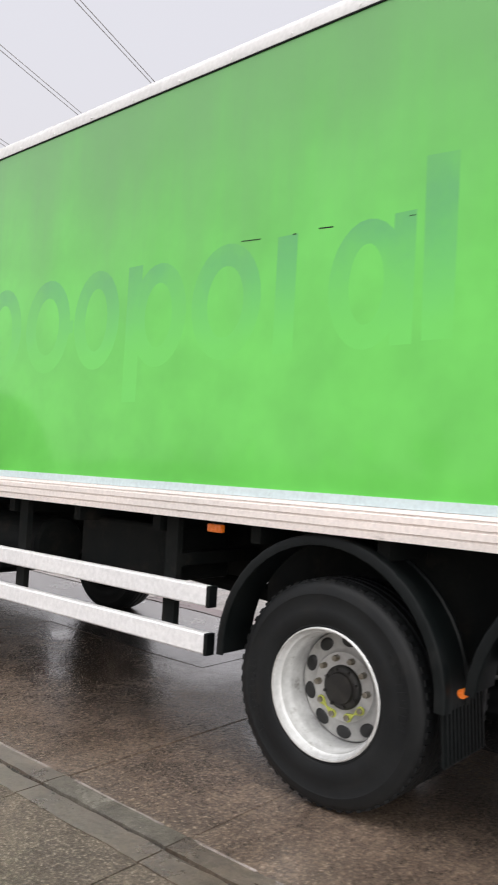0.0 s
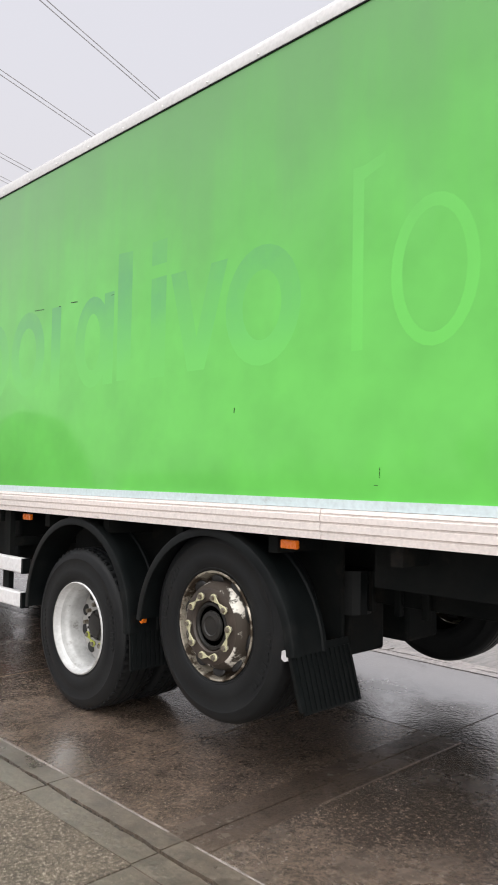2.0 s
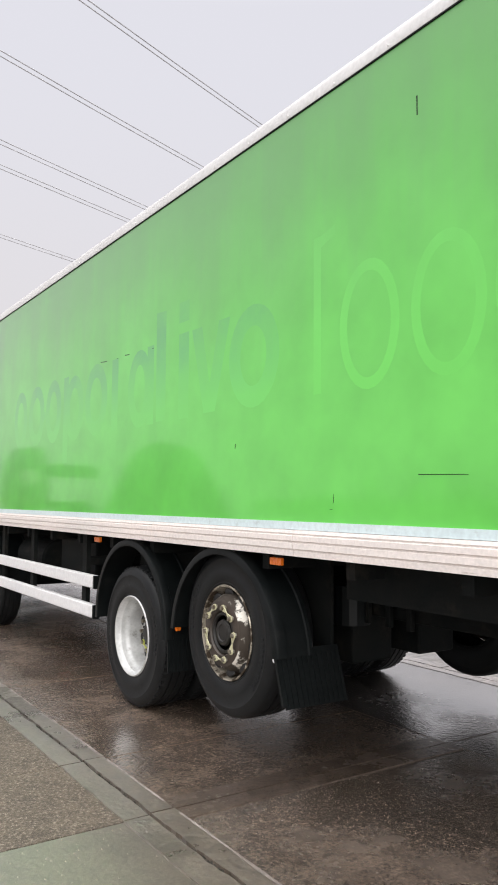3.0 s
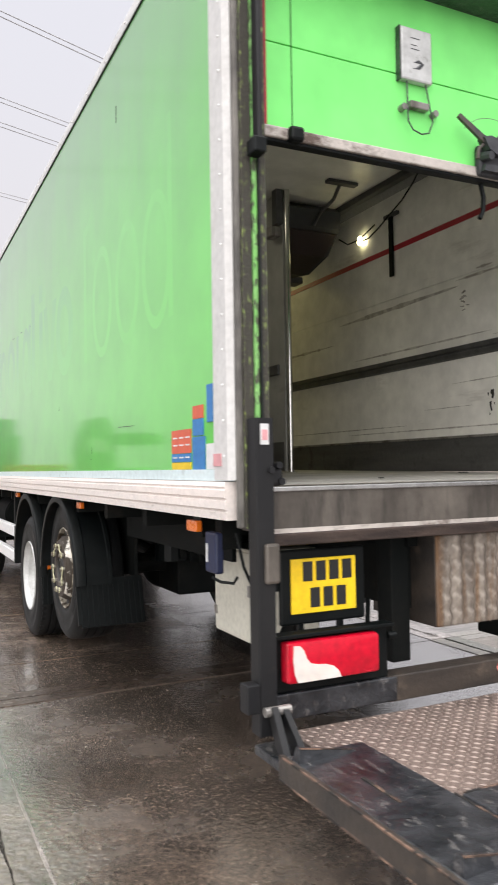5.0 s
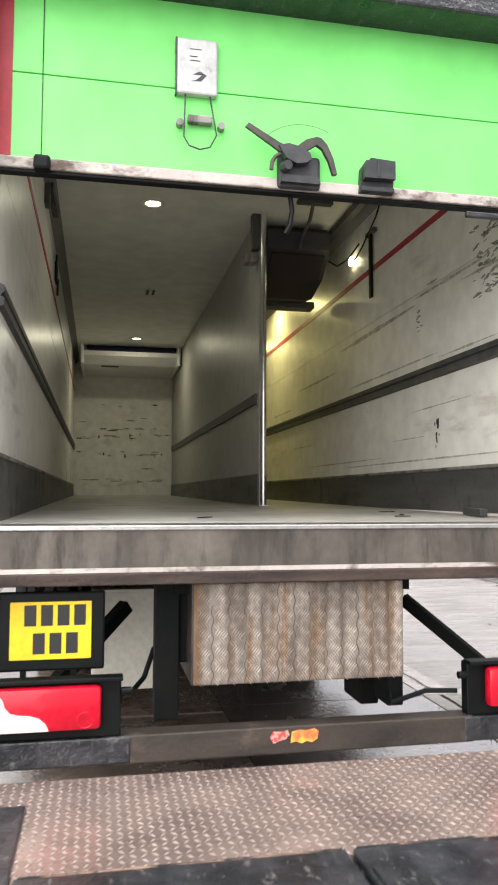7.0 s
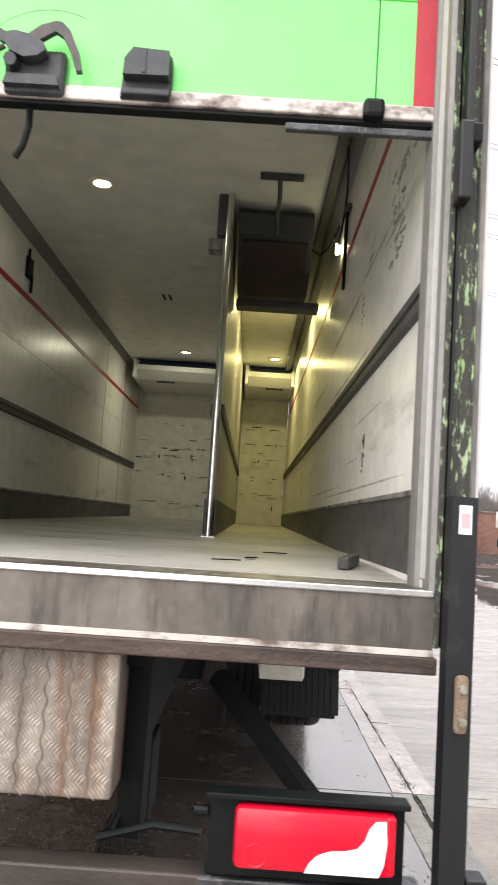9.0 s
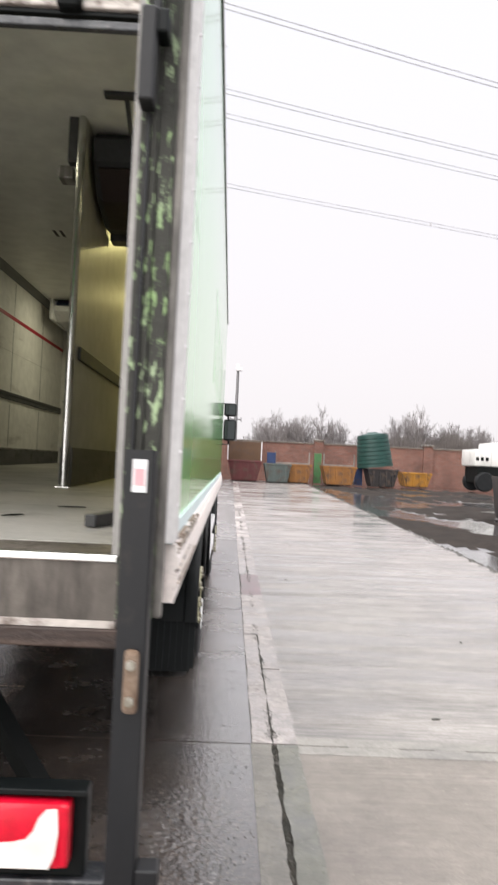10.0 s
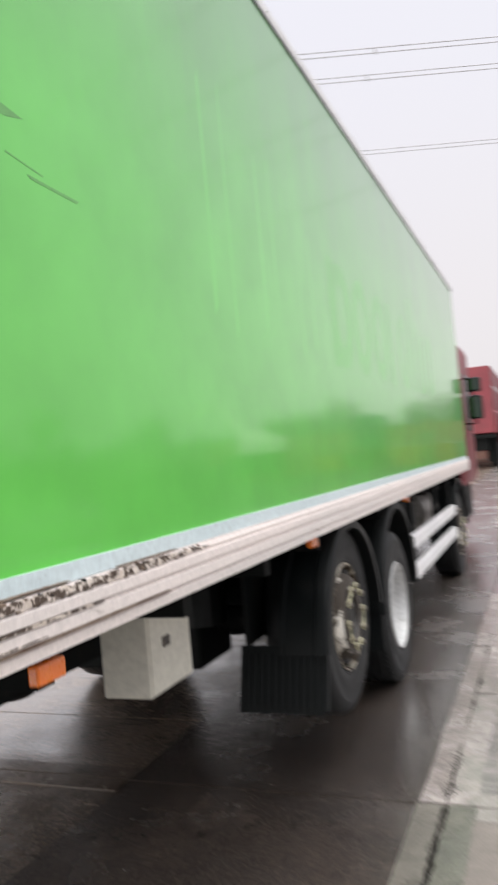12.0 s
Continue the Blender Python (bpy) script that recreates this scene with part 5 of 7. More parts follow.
# cab ahead of the box
cab = part("cab_body", box(-1.2, 1.2, 9.72, 11.75, 0.95, 3.05, 0.12), LORRY_RED, truck, "dark red cab ahead of the box", True)
part("cab_skirt", box(-1.08, 1.08, 9.6, 11.7, 0.42, 0.95, 0.05), CHASSIS, truck)
part("windscreen", box(-1.05, 1.05, 11.74, 11.765, 1.75, 2.65, 0.005), GLASS_DARK, cab)
for s in (-1, 1):
    part("side_window", box(s * 1.195, s * 1.208, 10.7, 11.5, 1.75, 2.6, 0.004), GLASS_DARK, cab)
    part("wheel_arch", guard_arc(s, 8.55, 0.55, 0.60, 0, 180, 0.86, 1.25), BLACK, truck, "", True)
    arm = part("mirror_arm", bent([(s * 1.19, 10.62, 2.5), (s * 1.33, 10.5, 2.5), (s * 1.36, 10.45, 1.84), (s * 1.19, 10.62, 1.84)], 0.018), BLACK, truck)
    for z0, z1, w in ((1.90, 2.24, 0.20), (2.29, 2.50, 0.20)):
        part("mirror_shell", box(s * 1.37 - w / 2, s * 1.37 + w / 2, 10.38, 10.48, z0, z1, 0.035), BLACK, arm, "black wing mirror housing", True)
        part("mirror_glass", box(s * 1.37 - w / 2 + 0.02, s * 1.37 + w / 2 - 0.02, 10.374, 10.381, z0 + 0.025, z1 - 0.025), MIRROR, arm)

# ---- rear frame, shutter and tail lift ----
CHANNEL = mat("dull_grey_channel", (0.30, 0.29, 0.275), (0.20, 0.19, 0.18), 0.4, 0.55, metal=0.3, s1=4, stretch=(4, 4, 0.3), s2=40)
for s in (-1, 1):
    part("rubber_seal", box(s * 1.243, s * 1.264, -0.030, -0.002, 1.20, 3.60, 0.006), SEAL, truck, "weathered black rubber edge")
    part("frame_post", box(s * 1.205, s * 1.2425, -0.040, 0.0, 1.20, 3.58, 0.003), FRAME_DARK if s < 0 else FRAME_CHIPPED, truck, "steel frame with mossy chipped green paint")
    part("frame_post", box(s * 1.188, s * 1.2045, -0.050, 0.0, 1.20, 3.58, 0.002), FRAME_GREEN if s < 0 else FRAME_CHIPPED, truck, "faded green frame edge")
    part("frame_edge", box(s * 1.237, s * 1.2435, -0.044, -0.004, 1.20, 3.57, 0.002), FRAME_MOSS if s < 0 else FRAME_CHIPPED, truck, "thin faded green frame edge")
    part("frame_slot", box(s * 1.179, s * 1.1875, -0.030, 0.0, 1.20, 3.58), CHASSIS, truck)
    part("frame_post", box(s * 1.165, s * 1.1785, -0.052, 0.0, 1.20, 3.58, 0.002), FRAME_MOSS if s < 0 else FRAME_CHIPPED, truck, "steel frame with mossy chipped green paint")
    part("frame_post", box(s * 1.150, s * 1.1645, -0.045, 0.06, 1.335, 3.58), FRAME_MOSS if s < 0 else CHANNEL, truck, "worn door channel")
    part("frame_post", box(s * 1.135, s * 1.16, 0.06, 0.15, 1.335, 3.55), CHANNEL, truck)
    post = part("lift_post", extrude([(s * 1.180, -0.125), (s * 1.240, -0.125), (s * 1.244, -0.12), (s * 1.244, -0.06), (s * 1.180, -0.06)], "z", 0.52, 1.575), POST, truck, "black square lift post")
    part("lift_rail", box(s * 1.186, s * 1.204, -0.10, -0.055, 2.52, 3.55, 0.003), POST, truck, "narrow dark upper guide rail")
    part("lift_rod", box(s * 1.1805, s * 1.1875, -0.064, -0.0535, 1.575, 2.52), POST, truck, "thin dark rod between the post and its guide")
    part("rail_clamp", box(s * 1.178, s * 1.226, -0.115, -0.05, 2.485, 2.54, 0.006), BLACK, truck)
    part("post_sticker", box(s * 1.197, s * 1.228, -0.128, -0.122, 1.485, 1.555), STICK_WHITE, post)
    part("post_sticker", box(s * 1.202, s * 1.223, -0.1295, -0.126, 1.50, 1.535), STICK_PINK, post)
    part("bolt_plate", box(*((-1.222, -1.166) if s < 0 else (1.20, 1.232)), -0.142, -0.12, 1.02, 1.155, 0.010), RUST if s > 0 else SILL, post, "" if s > 0 else "grey steel bracket plate")
    for z in (1.05, 1.125) if s > 0 else ():
        part("bolt", tube((s * 1.216, -0.152, z), (s * 1.216, -0.138, z), 0.011, 6), NUT, post)
    part("post_lug", box(s * 1.244, s * 1.292, -0.130, -0.070, 0.600, 0.695, 0.004), POST, post)
    part("lift_link", beam((s * 1.205, -0.14, 0.61), (s * 1.215, -0.26, 0.45), 0.022, 0.05), POST, truck)
    part("lift_link", beam((s * 1.165, -0.13, 0.60), (s * 1.155, -0.25, 0.47), 0.022, 0.05), POST, truck)
    part("link_pin", tube((s * 1.14, -0.14, 0.605), (s * 1.235, -0.14, 0.605), 0.016, 12), ALU, truck)
part("post_knuckle", box(-1.205, -1.140, -0.120, -0.050, 1.345, 1.405, 0.012), POST, truck, "black knuckle with bolts at the sill")
for x_, z_ in ((-1.16, 1.415), (-1.19, 1.40), (-1.15, 1.36)):
    part("knuckle_bolt", tube((x_, -0.135, z_), (x_, -0.100, z_), 0.013, 6), POST, truck)
part("guide_top", box(1.165, 1.20, -0.125, -0.06, 2.33, 2.54, 0.006), POST, truck)
part("header", box(-1.165, 1.165, -0.09, 0.15, 3.345, 3.62, 0.01), STEEL_BLACK, truck, "dark header above the shutter")
sill = part("rear_sill", extrude([(-0.045, 1.178), (-0.045, 1.322), (-0.02, 1.340), (0.16, 1.340), (0.16, 1.178)], "x", -1.165, 1.165), SILL, truck, "scuffed blotchy metal loading sill")
part("sill_base", box(-1.165, 1.165, -0.050, -0.040, 1.178, 1.194), WORN_WHITE, sill, "pale worn strip")
part("sill_edge", box(-1.165, 1.165, -0.052, -0.030, 1.322, 1.341, 0.004), STAINLESS, sill, "bright worn lip")
part("sill_angle", box(-1.175, 1.175, -0.058, 0.03, 1.135, 1.177, 0.004), ALU_RUST, truck, "rusty lower edge of the sill")

before = set(scene.objects)
door = part("shutter", box(-1.148, 1.148, -0.03, 0.012, 2.957, 3.32, 0.003), GREEN_DOOR, truck, "bright green shutter rolled part way up")
part("shutter_panel", box(-1.148, 1.148, -0.03, 0.012, 2.642, 2.953, 0.003), GREEN_DOOR, door)
for s in (-1, 1):
    part("red_strip", box(s * 1.078, s * 1.147, -0.034, -0.028, 2.645, 3.335), RED, door, "red reflective strip")
    part("lift_cable", tube((s * 0.97, -0.034, 2.65), (s * 0.97, -0.034, 3.33), 0.0016, 6), CHASSIS, door)
    part("roller", box(s * 0.935, s * 0.995, -0.07, -0.02, 2.59, 2.645, 0.012), BLACK, door, "black cable anchor")
part("bottom_rail", box(-1.148, 1.148, -0.042, 0.018, 2.600, 2.642, 0.005), WORN_WHITE, door, "worn whitish bottom rail")
part("seal", box(-1.148, 1.148, -0.03, 0.012, 2.588, 2.600, 0.003), BLACK, door)
part("track_bar", box(0.72, 1.15, -0.035, -0.012, 2.590, 2.612, 0.004), STEEL_BLACK, truck)
part("pull_strap", bent([(-0.03, -0.0, 2.59), (-0.025, -0.01, 2.53), (-0.035, -0.015, 2.47), (-0.055, -0.015, 2.435)], 0.010), BLACK, door)
pad = part("notice_box", box(-0.488, -0.332, -0.062, -0.028, 2.925, 3.138, 0.008), RIM_WHITE, door, "white plastic notice box")
for z, w in ((3.094, 0.045), (3.066, 0.03), (3.050, 0.04)):
    part("print_bar", box(-0.44, -0.44 + w, -0.0632, -0.061, z, z + 0.003), STEEL_BLACK, pad)
part("print_mark", extrude([(-0.435, 2.972), (-0.415, 2.978), (-0.392, 2.998), (-0.428, 2.998), (-0.400, 3.012), (-0.374, 2.998), (-0.396, 2.974)], "y", -0.0632, -0.06), STEEL_BLACK, pad)
part("box_side", box(-0.494, -0.487, -0.060, -0.028, 2.922, 3.140, 0.003), STEEL_BLACK, pad, "dark left edge of the box")
loop = part("grab_loop", bent([(-0.455, -0.05, 2.925), (-0.46, -0.06, 2.76), (-0.44, -0.065, 2.725), (-0.40, -0.068, 2.712), (-0.36, -0.065, 2.725), (-0.335, -0.06, 2.775), (-0.36, -0.05, 2.925)], 0.0032), STEEL_BLACK, door)
part("grab_bar", box(-0.445, -0.35, -0.06, -0.032, 2.818, 2.848, 0.005), ALU, door)
for x in (-0.475, -0.315):
    part("bar_end", tube((x, -0.06, 2.815), (x, -0.03, 2.815), 0.014, 12), ALU, door)
WORN_BLACK = mat("weathered_black_fitting", (0.020, 0.022, 0.026), (0.050, 0.052, 0.058), 0.45, 0.65, s1=14, dirt=(0.10, 0.085, 0.07), dirt_amount=(0.60, 0.78), dirt_scale=22, bump=0.2, bump_scale=60)
LEVER_WORN = mat("rust_worn_lever", (0.030, 0.031, 0.034), (0.10, 0.072, 0.058), 0.5, s1=12, bump=0.2, bump_scale=60)
hb = part("handle_base", box(-0.094, 0.078, -0.062, -0.028, 2.600, 2.728, 0.014), WORN_BLACK, door, "weathered black shutter lock housing")
part("handle_rim", extrude([(-0.086, 2.612), (0.070, 2.612), (0.062, 2.640), (-0.078, 2.640)], "y", -0.086, -0.060), WORN_BLACK, hb)
part("handle_lever", extrude([(-0.228, 2.806), (-0.216, 2.821), (-0.090, 2.754), (-0.050, 2.744), (-0.058, 2.718), (-0.096, 2.724)], "y", -0.094, -0.080), LEVER_WORN, hb, "worn black lever")
part("handle_hub", extrude([(-0.100, 2.742), (-0.060, 2.752), (-0.020, 2.744), (0.024, 2.722), (0.030, 2.700), (0.010, 2.684), (-0.030, 2.678), (-0.070, 2.696)], "y", -0.104, -0.060), WORN_BLACK, hb)
part("handle_arm", extrude([(-0.030, 2.744), (0.010, 2.776), (0.052, 2.790), (0.070, 2.787), (0.094, 2.764), (0.119, 2.711), (0.134, 2.652), (0.118, 2.650), (0.099, 2.703), (0.074, 2.747), (0.052, 2.760), (0.008, 2.732)], "y", -0.096, -0.076), LEVER_WORN, hb, "curved rust-worn lever arm")
part("handle_knob", tube((-0.064, -0.108, 2.668), (-0.070, -0.060, 2.676), 0.018, 8, 0.022), WORN_BLACK, hb)
part("handle_hook", bent([(-0.090, -0.085, 2.716), (-0.112, -0.088, 2.700), (-0.124, -0.09, 2.680), (-0.127, -0.09, 2.650)], 0.008), LEVER_WORN, hb)
arc = [(0.02 + 0.20 * math.cos(radians(a_)), 2.70 + 0.165 * math.sin(radians(a_))) for a_ in range(60, 150, 6)]
part("rub_mark", extrude(arc + [(x_ * 0.997, z_ - 0.0022) for x_, z_ in arc[::-1]], "y", -0.0306, -0.029), SEAL, door)
buf = part("buffer", extrude([(0.238, 2.606), (0.376, 2.606), (0.380, 2.650), (0.378, 2.728), (0.268, 2.736), (0.244, 2.700)], "y", -0.060, -0.034), WORN_BLACK, door, "weathered black rubber stop")
part("buffer_nose", extrude([(0.248, 2.650), (0.374, 2.652), (0.374, 2.722), (0.272, 2.728), (0.250, 2.696)], "y", -0.098, -0.058), WORN_BLACK, buf)
part("buffer_ridge", box(0.300, 0.312, -0.101, -0.096, 2.655, 2.722, 0.002), WORN_BLACK, buf)
part("buffer_lip", box(0.242, 0.378, -0.078, -0.058, 2.606, 2.626, 0.005), WORN_BLACK, buf)

for ob in set(scene.objects) - before:
    if ob.parent == truck or ob.parent == door:
        if ob.parent == truck and ob != door:
            ob.location.y += 0.11
SHIFT = Matrix.Translation((0.0, 0.11, -0.0417)) @ Matrix.Diagonal((1.0, 1.0, 1.03, 1))
door.matrix_basis = SHIFT
for ob in door.children:
    if ob.name.split(".")[0] in ("notice_box", "grab_loop", "grab_bar", "bar_end", "handle_base", "buffer", "pull_strap", "rub_mark"):
        ob.location.x = 0.012

# number plate, lamps, rear beam
holder = part("plate_holder", box(-1.077, -0.714, 0.035, 0.055, 0.835, 1.108, 0.008), BLACK, truck, "black plate holder")
plate = part("number_plate", box(-1.036, -0.760, 0.027, 0.036, 0.876, 1.074, 0.002), PLATE, holder, "yellow number plate")
for z in (0.992, 0.896):
    for k in range(4 if z > 0.95 else 3):
        x = (-0.985 if z > 0.95 else -0.955) + k * 0.056
        part("character_bar", box(x - 0.003, x + 0.037, 0.0245, 0.0275, z, z + 0.071), INK, plate)
part("holder_leg", box(-1.0, -0.98, 0.04, 0.06, 0.80, 0.84), BLACK, holder)
part("holder_leg", box(-0.83, -0.81, 0.04, 0.06, 0.80, 0.84), BLACK, holder)
part("holder_arm", box(-1.17, -1.07, 0.05, 0.07, 0.96, 1.0), BLACK, holder)
for s in (-1, 1):
    sh = -0.018 if s > 0 else 0.0
    hb = part("lamp_housing", box(s * 1.14, s * 0.655, -0.02, 0.03, 0.618, 0.815, 0.006), BLACK, truck, "black lamp housing")
    part("housing_lip", box(s * 1.145, s * 0.65, -0.06, 0.0, 0.812, 0.826, 0.003), BLACK, hb)
    lampp = part("tail_lamp", box(s * 1.107, s * 0.722, -0.07, -0.018, 0.655, 0.802, 0.018), LENS_RED, hb, "large red tail lamp with clear reversing lens", True)
    part("clear_lens", extrude([(s * 1.084, 0.790), (s * 1.060, 0.788), (s * 1.044, 0.770), (s * 1.034, 0.742), (s * 1.018, 0.724), (s * 0.990, 0.717), (s * 0.955, 0.714), (s * 0.925, 0.704), (s * 0.905, 0.686), (s * 0.893, 0.662), (s * 1.070, 0.662), (s * 1.082, 0.690), (s * 1.088, 0.740)], "y", -0.0735, -0.069), LENS_WHITE, lampp, "clear lens")
    part("outer_lens", box(s * 1.11, s * 1.085, -0.068, -0.02, 0.66, 0.80, 0.008), LENS_RED, lampp)
    part("reflector", lathe([(0.030, -0.0015), (0.027, 0.0), (0.024, -0.0015), (0.024, -0.004), (0.0, -0.004)], 24), LENS_RED, lampp).matrix_basis = pose(s * 0.775, -0.0705, 0.692, 0, 0, -90)
    hb.location.x = sh
    part("lamp_plug", tube((s * 0.655, -0.02, 0.77), (s * 0.62, -0.02, 0.77), 0.014, 10), BLACK, hb)
    part("rear_beam_end", box(s * 1.17, s * 0.62, -0.03, 0.06, 0.525, 0.617, 0.006), STEEL_BLACK, truck, "black steel rear beam end")
    part("beam_hanger", box(*((-0.53, -0.44, 0.12, 0.22) if s < 0 else (0.385, 0.452, 0.15, 0.30)), 0.62, 1.13, 0.006), CHASSIS, truck)
    part("diagonal_stay", beam((s * 0.62, 0.55, 0.98), (s * 1.0, 0.25, 0.62), 0.05, 0.05), CHASSIS, truck)
rb = part("rear_beam", box(-0.66, 0.66, -0.028, 0.06, 0.522, 0.620, 0.006), BEAM_RUST, truck, "rusty black steel under-run beam")
TORN_RED, TORN_YELLOW = mat("torn_red_sticker", (0.55, 0.07, 0.06), (0.62, 0.30, 0.26), 0.4, s1=70, lo=0.45, hi=0.55), mat("torn_orange_sticker", (0.80, 0.46, 0.06), (0.75, 0.16, 0.06), 0.4, s1=26, lo=0.45, hi=0.58)
part("beam_sticker", extrude([(-0.130, 0.584), (-0.118, 0.604), (-0.092, 0.602), (-0.064, 0.606), (-0.058, 0.590), (-0.072, 0.576), (-0.098, 0.570), (-0.116, 0.562)], "y", -0.0315, -0.027), TORN_RED, rb)
part("beam_sticker", extrude([(-0.050, 0.600), (-0.020, 0.606), (0.004, 0.602), (0.036, 0.608), (0.050, 0.598), (0.046, 0.572), (0.026, 0.560), (0.006, 0.566), (-0.012, 0.558), (-0.034, 0.566), (-0.054, 0.562)], "y", -0.0315, -0.027), TORN_YELLOW, rb)
part("pump_stand", box(0.36, 0.445, 0.40, 0.62, 0.56, 0.80, 0.01), CHASSIS, truck)
part("hose", bent([(0.42, 0.30, 0.85), (0.41, 0.20, 0.72), (0.38, 0.12, 0.65), (0.36, 0.04, 0.665), (0.5, 0.05, 0.70), (0.62, 0.03, 0.70)], 0.010), BLACK, truck)
part("hose", bent([(-0.52, 0.3, 0.85), (-0.56, 0.25, 0.75), (-0.60, 0.2, 0.72)], 0.010), BLACK, truck)

# checker-plate pack box with raised bars
pack = part("pack_box", box(-0.404, 0.391, -0.005, 0.42, 0.770, 1.130, 0.006), CHECKER, truck, "stained checker-plate power pack box")
part("side_plate", box(-0.4095, -0.4045, 0.0, 0.42, 0.772, 1.128), BEAM_RUST, pack, "dark unpatterned side plate")
bars = bmesh.new()


def bar_mark(bm, x, z, ang, y, ln=0.026, w=0.0055, h=0.003):
    c, s_ = math.cos(ang), math.sin(ang)
    pts = [(-ln / 2, 0), (0, -w / 2), (ln / 2, 0), (0, w / 2)]
    base = [bm.verts.new((x + px * c - pz * s_, y, z + px * s_ + pz * c)) for px, pz in pts]
    tip = bm.verts.new((x, y - h, z))
    for i in range(4):
        bm.faces.new((base[i], base[(i + 1) % 4], tip))


for i in range(13):
    for j in range(11):
        x, z = -0.366 + i * 0.0605, 0.790 + j * 0.0320
        up = 1 if j % 2 else -1
        for k in (-2, -1, 0, 1, 2):
            bar_mark(bars, x + k * 0.0072 + 0.003 * up, z + k * 0.0050 * -up, radians(52 * up), -0.0052, 0.036, 0.0075, 0.0022)
tagged(part("raised_pattern", bars, CHECKER_BAR, pack), kind="stuff")

# dirt that has run down the wavy valleys between the columns of ridges
RUN_DARK = mat("dark_run_stain", (0.060, 0.047, 0.036), (0.13, 0.105, 0.082), 0.6, s1=20)
run_rng = random.Random(5)
for i in range(12):
    xc = -0.366 + (i + 0.5) * 0.0605
    n, z0, z1 = 44, 0.774, 1.126 - (0.0 if i % 3 else run_rng.uniform(0.0, 0.12))
    w0 = run_rng.uniform(0.0035, 0.0080)
    lft, rgt = [], []
    for k in range(n + 1):
        z = z0 + (z1 - z0) * k / n
        wob = (0.0045 + 0.003 * noise.noise((i * 3.1, z * 9, 0))) * math.sin(2 * math.pi * (z - 0.790) / 0.064 + 0.8 * noise.noise((i * 1.7, z * 6, 4)))
        w = w0 * (0.35 + 0.65 * abs(noise.noise((i * 2.3, z * 14, 8)) * 1.6)) * run_rng.uniform(0.7, 1.2)
        lft.append((xc + wob - w / 2, z))
        rgt.append((xc + wob + w / 2, z))
    part("run_stain", extrude(lft + rgt[::-1], "y", -0.0068, -0.004), RUN_DARK, pack)

WORN_EDGE = mat("worn_copper_edge", (0.30, 0.19, 0.135), (0.10, 0.065, 0.05), 0.35, 0.5, metal=0.3, s1=9, stretch=(0.6, 0.6, 1), lo=0.4, hi=0.6, dirt=(0.02, 0.018, 0.017), dirt_amount=(0.48, 0.56), dirt_scale=9)
HINGE_RUST = mat("orange_hinge_rust", (0.46, 0.21, 0.06), (0.20, 0.085, 0.04), 0.5, 0.65, s1=6, stretch=(0.5, 1, 1), lo=0.4, hi=0.6, dirt=(0.03, 0.022, 0.018), dirt_amount=(0.48, 0.58), dirt_scale=7)
HINGE = mat("worn_hinge_bar", (0.006, 0.006, 0.007), (0.018, 0.016, 0.015), 0.3, 0.45, metal=0.0, s1=4, stretch=(0.5, 1, 1), dirt=(0.13, 0.055, 0.018), dirt_amount=(0.58, 0.72), dirt_scale=3, dirt_stretch=(0.6, 3, 3))

# tail lift platform, stopped half a metre off the ground
lift = part("lift_platform", box(-1.235, 1.235, -1.15, -0.06, 0.445, 0.478, 0.004), STEEL_BLACK, truck, "tail-lift platform with checker deck and black flaps")
deck = part("checker_deck", box(-1.10, 1.10, -0.74, -0.05, 0.478, 0.494), DECK, lift, "wet brown checker-plate deck")
bars = bmesh.new()
for i in range(74):
    for j in range(24):
        x, y = -1.085 + i * 0.0297, -0.725 + j * 0.0286
        ang = radians(45 if (i + j) % 2 else -45)
        c, s_ = math.cos(ang), math.sin(ang)
        base = [bars.verts.new((x + px * c - py * s_, y + px * s_ + py * c, 0.4942)) for px, py in ((-0.0145, 0), (0, -0.0045), (0.0145, 0), (0, 0.0045))]
        tip = bars.verts.new((x, y, 0.4988))
        for k in range(4):
            bars.faces.new((base[k], base[(k + 1) % 4], tip))
tagged(part("raised_pattern", bars, DECK_MARK, deck), kind="stuff")
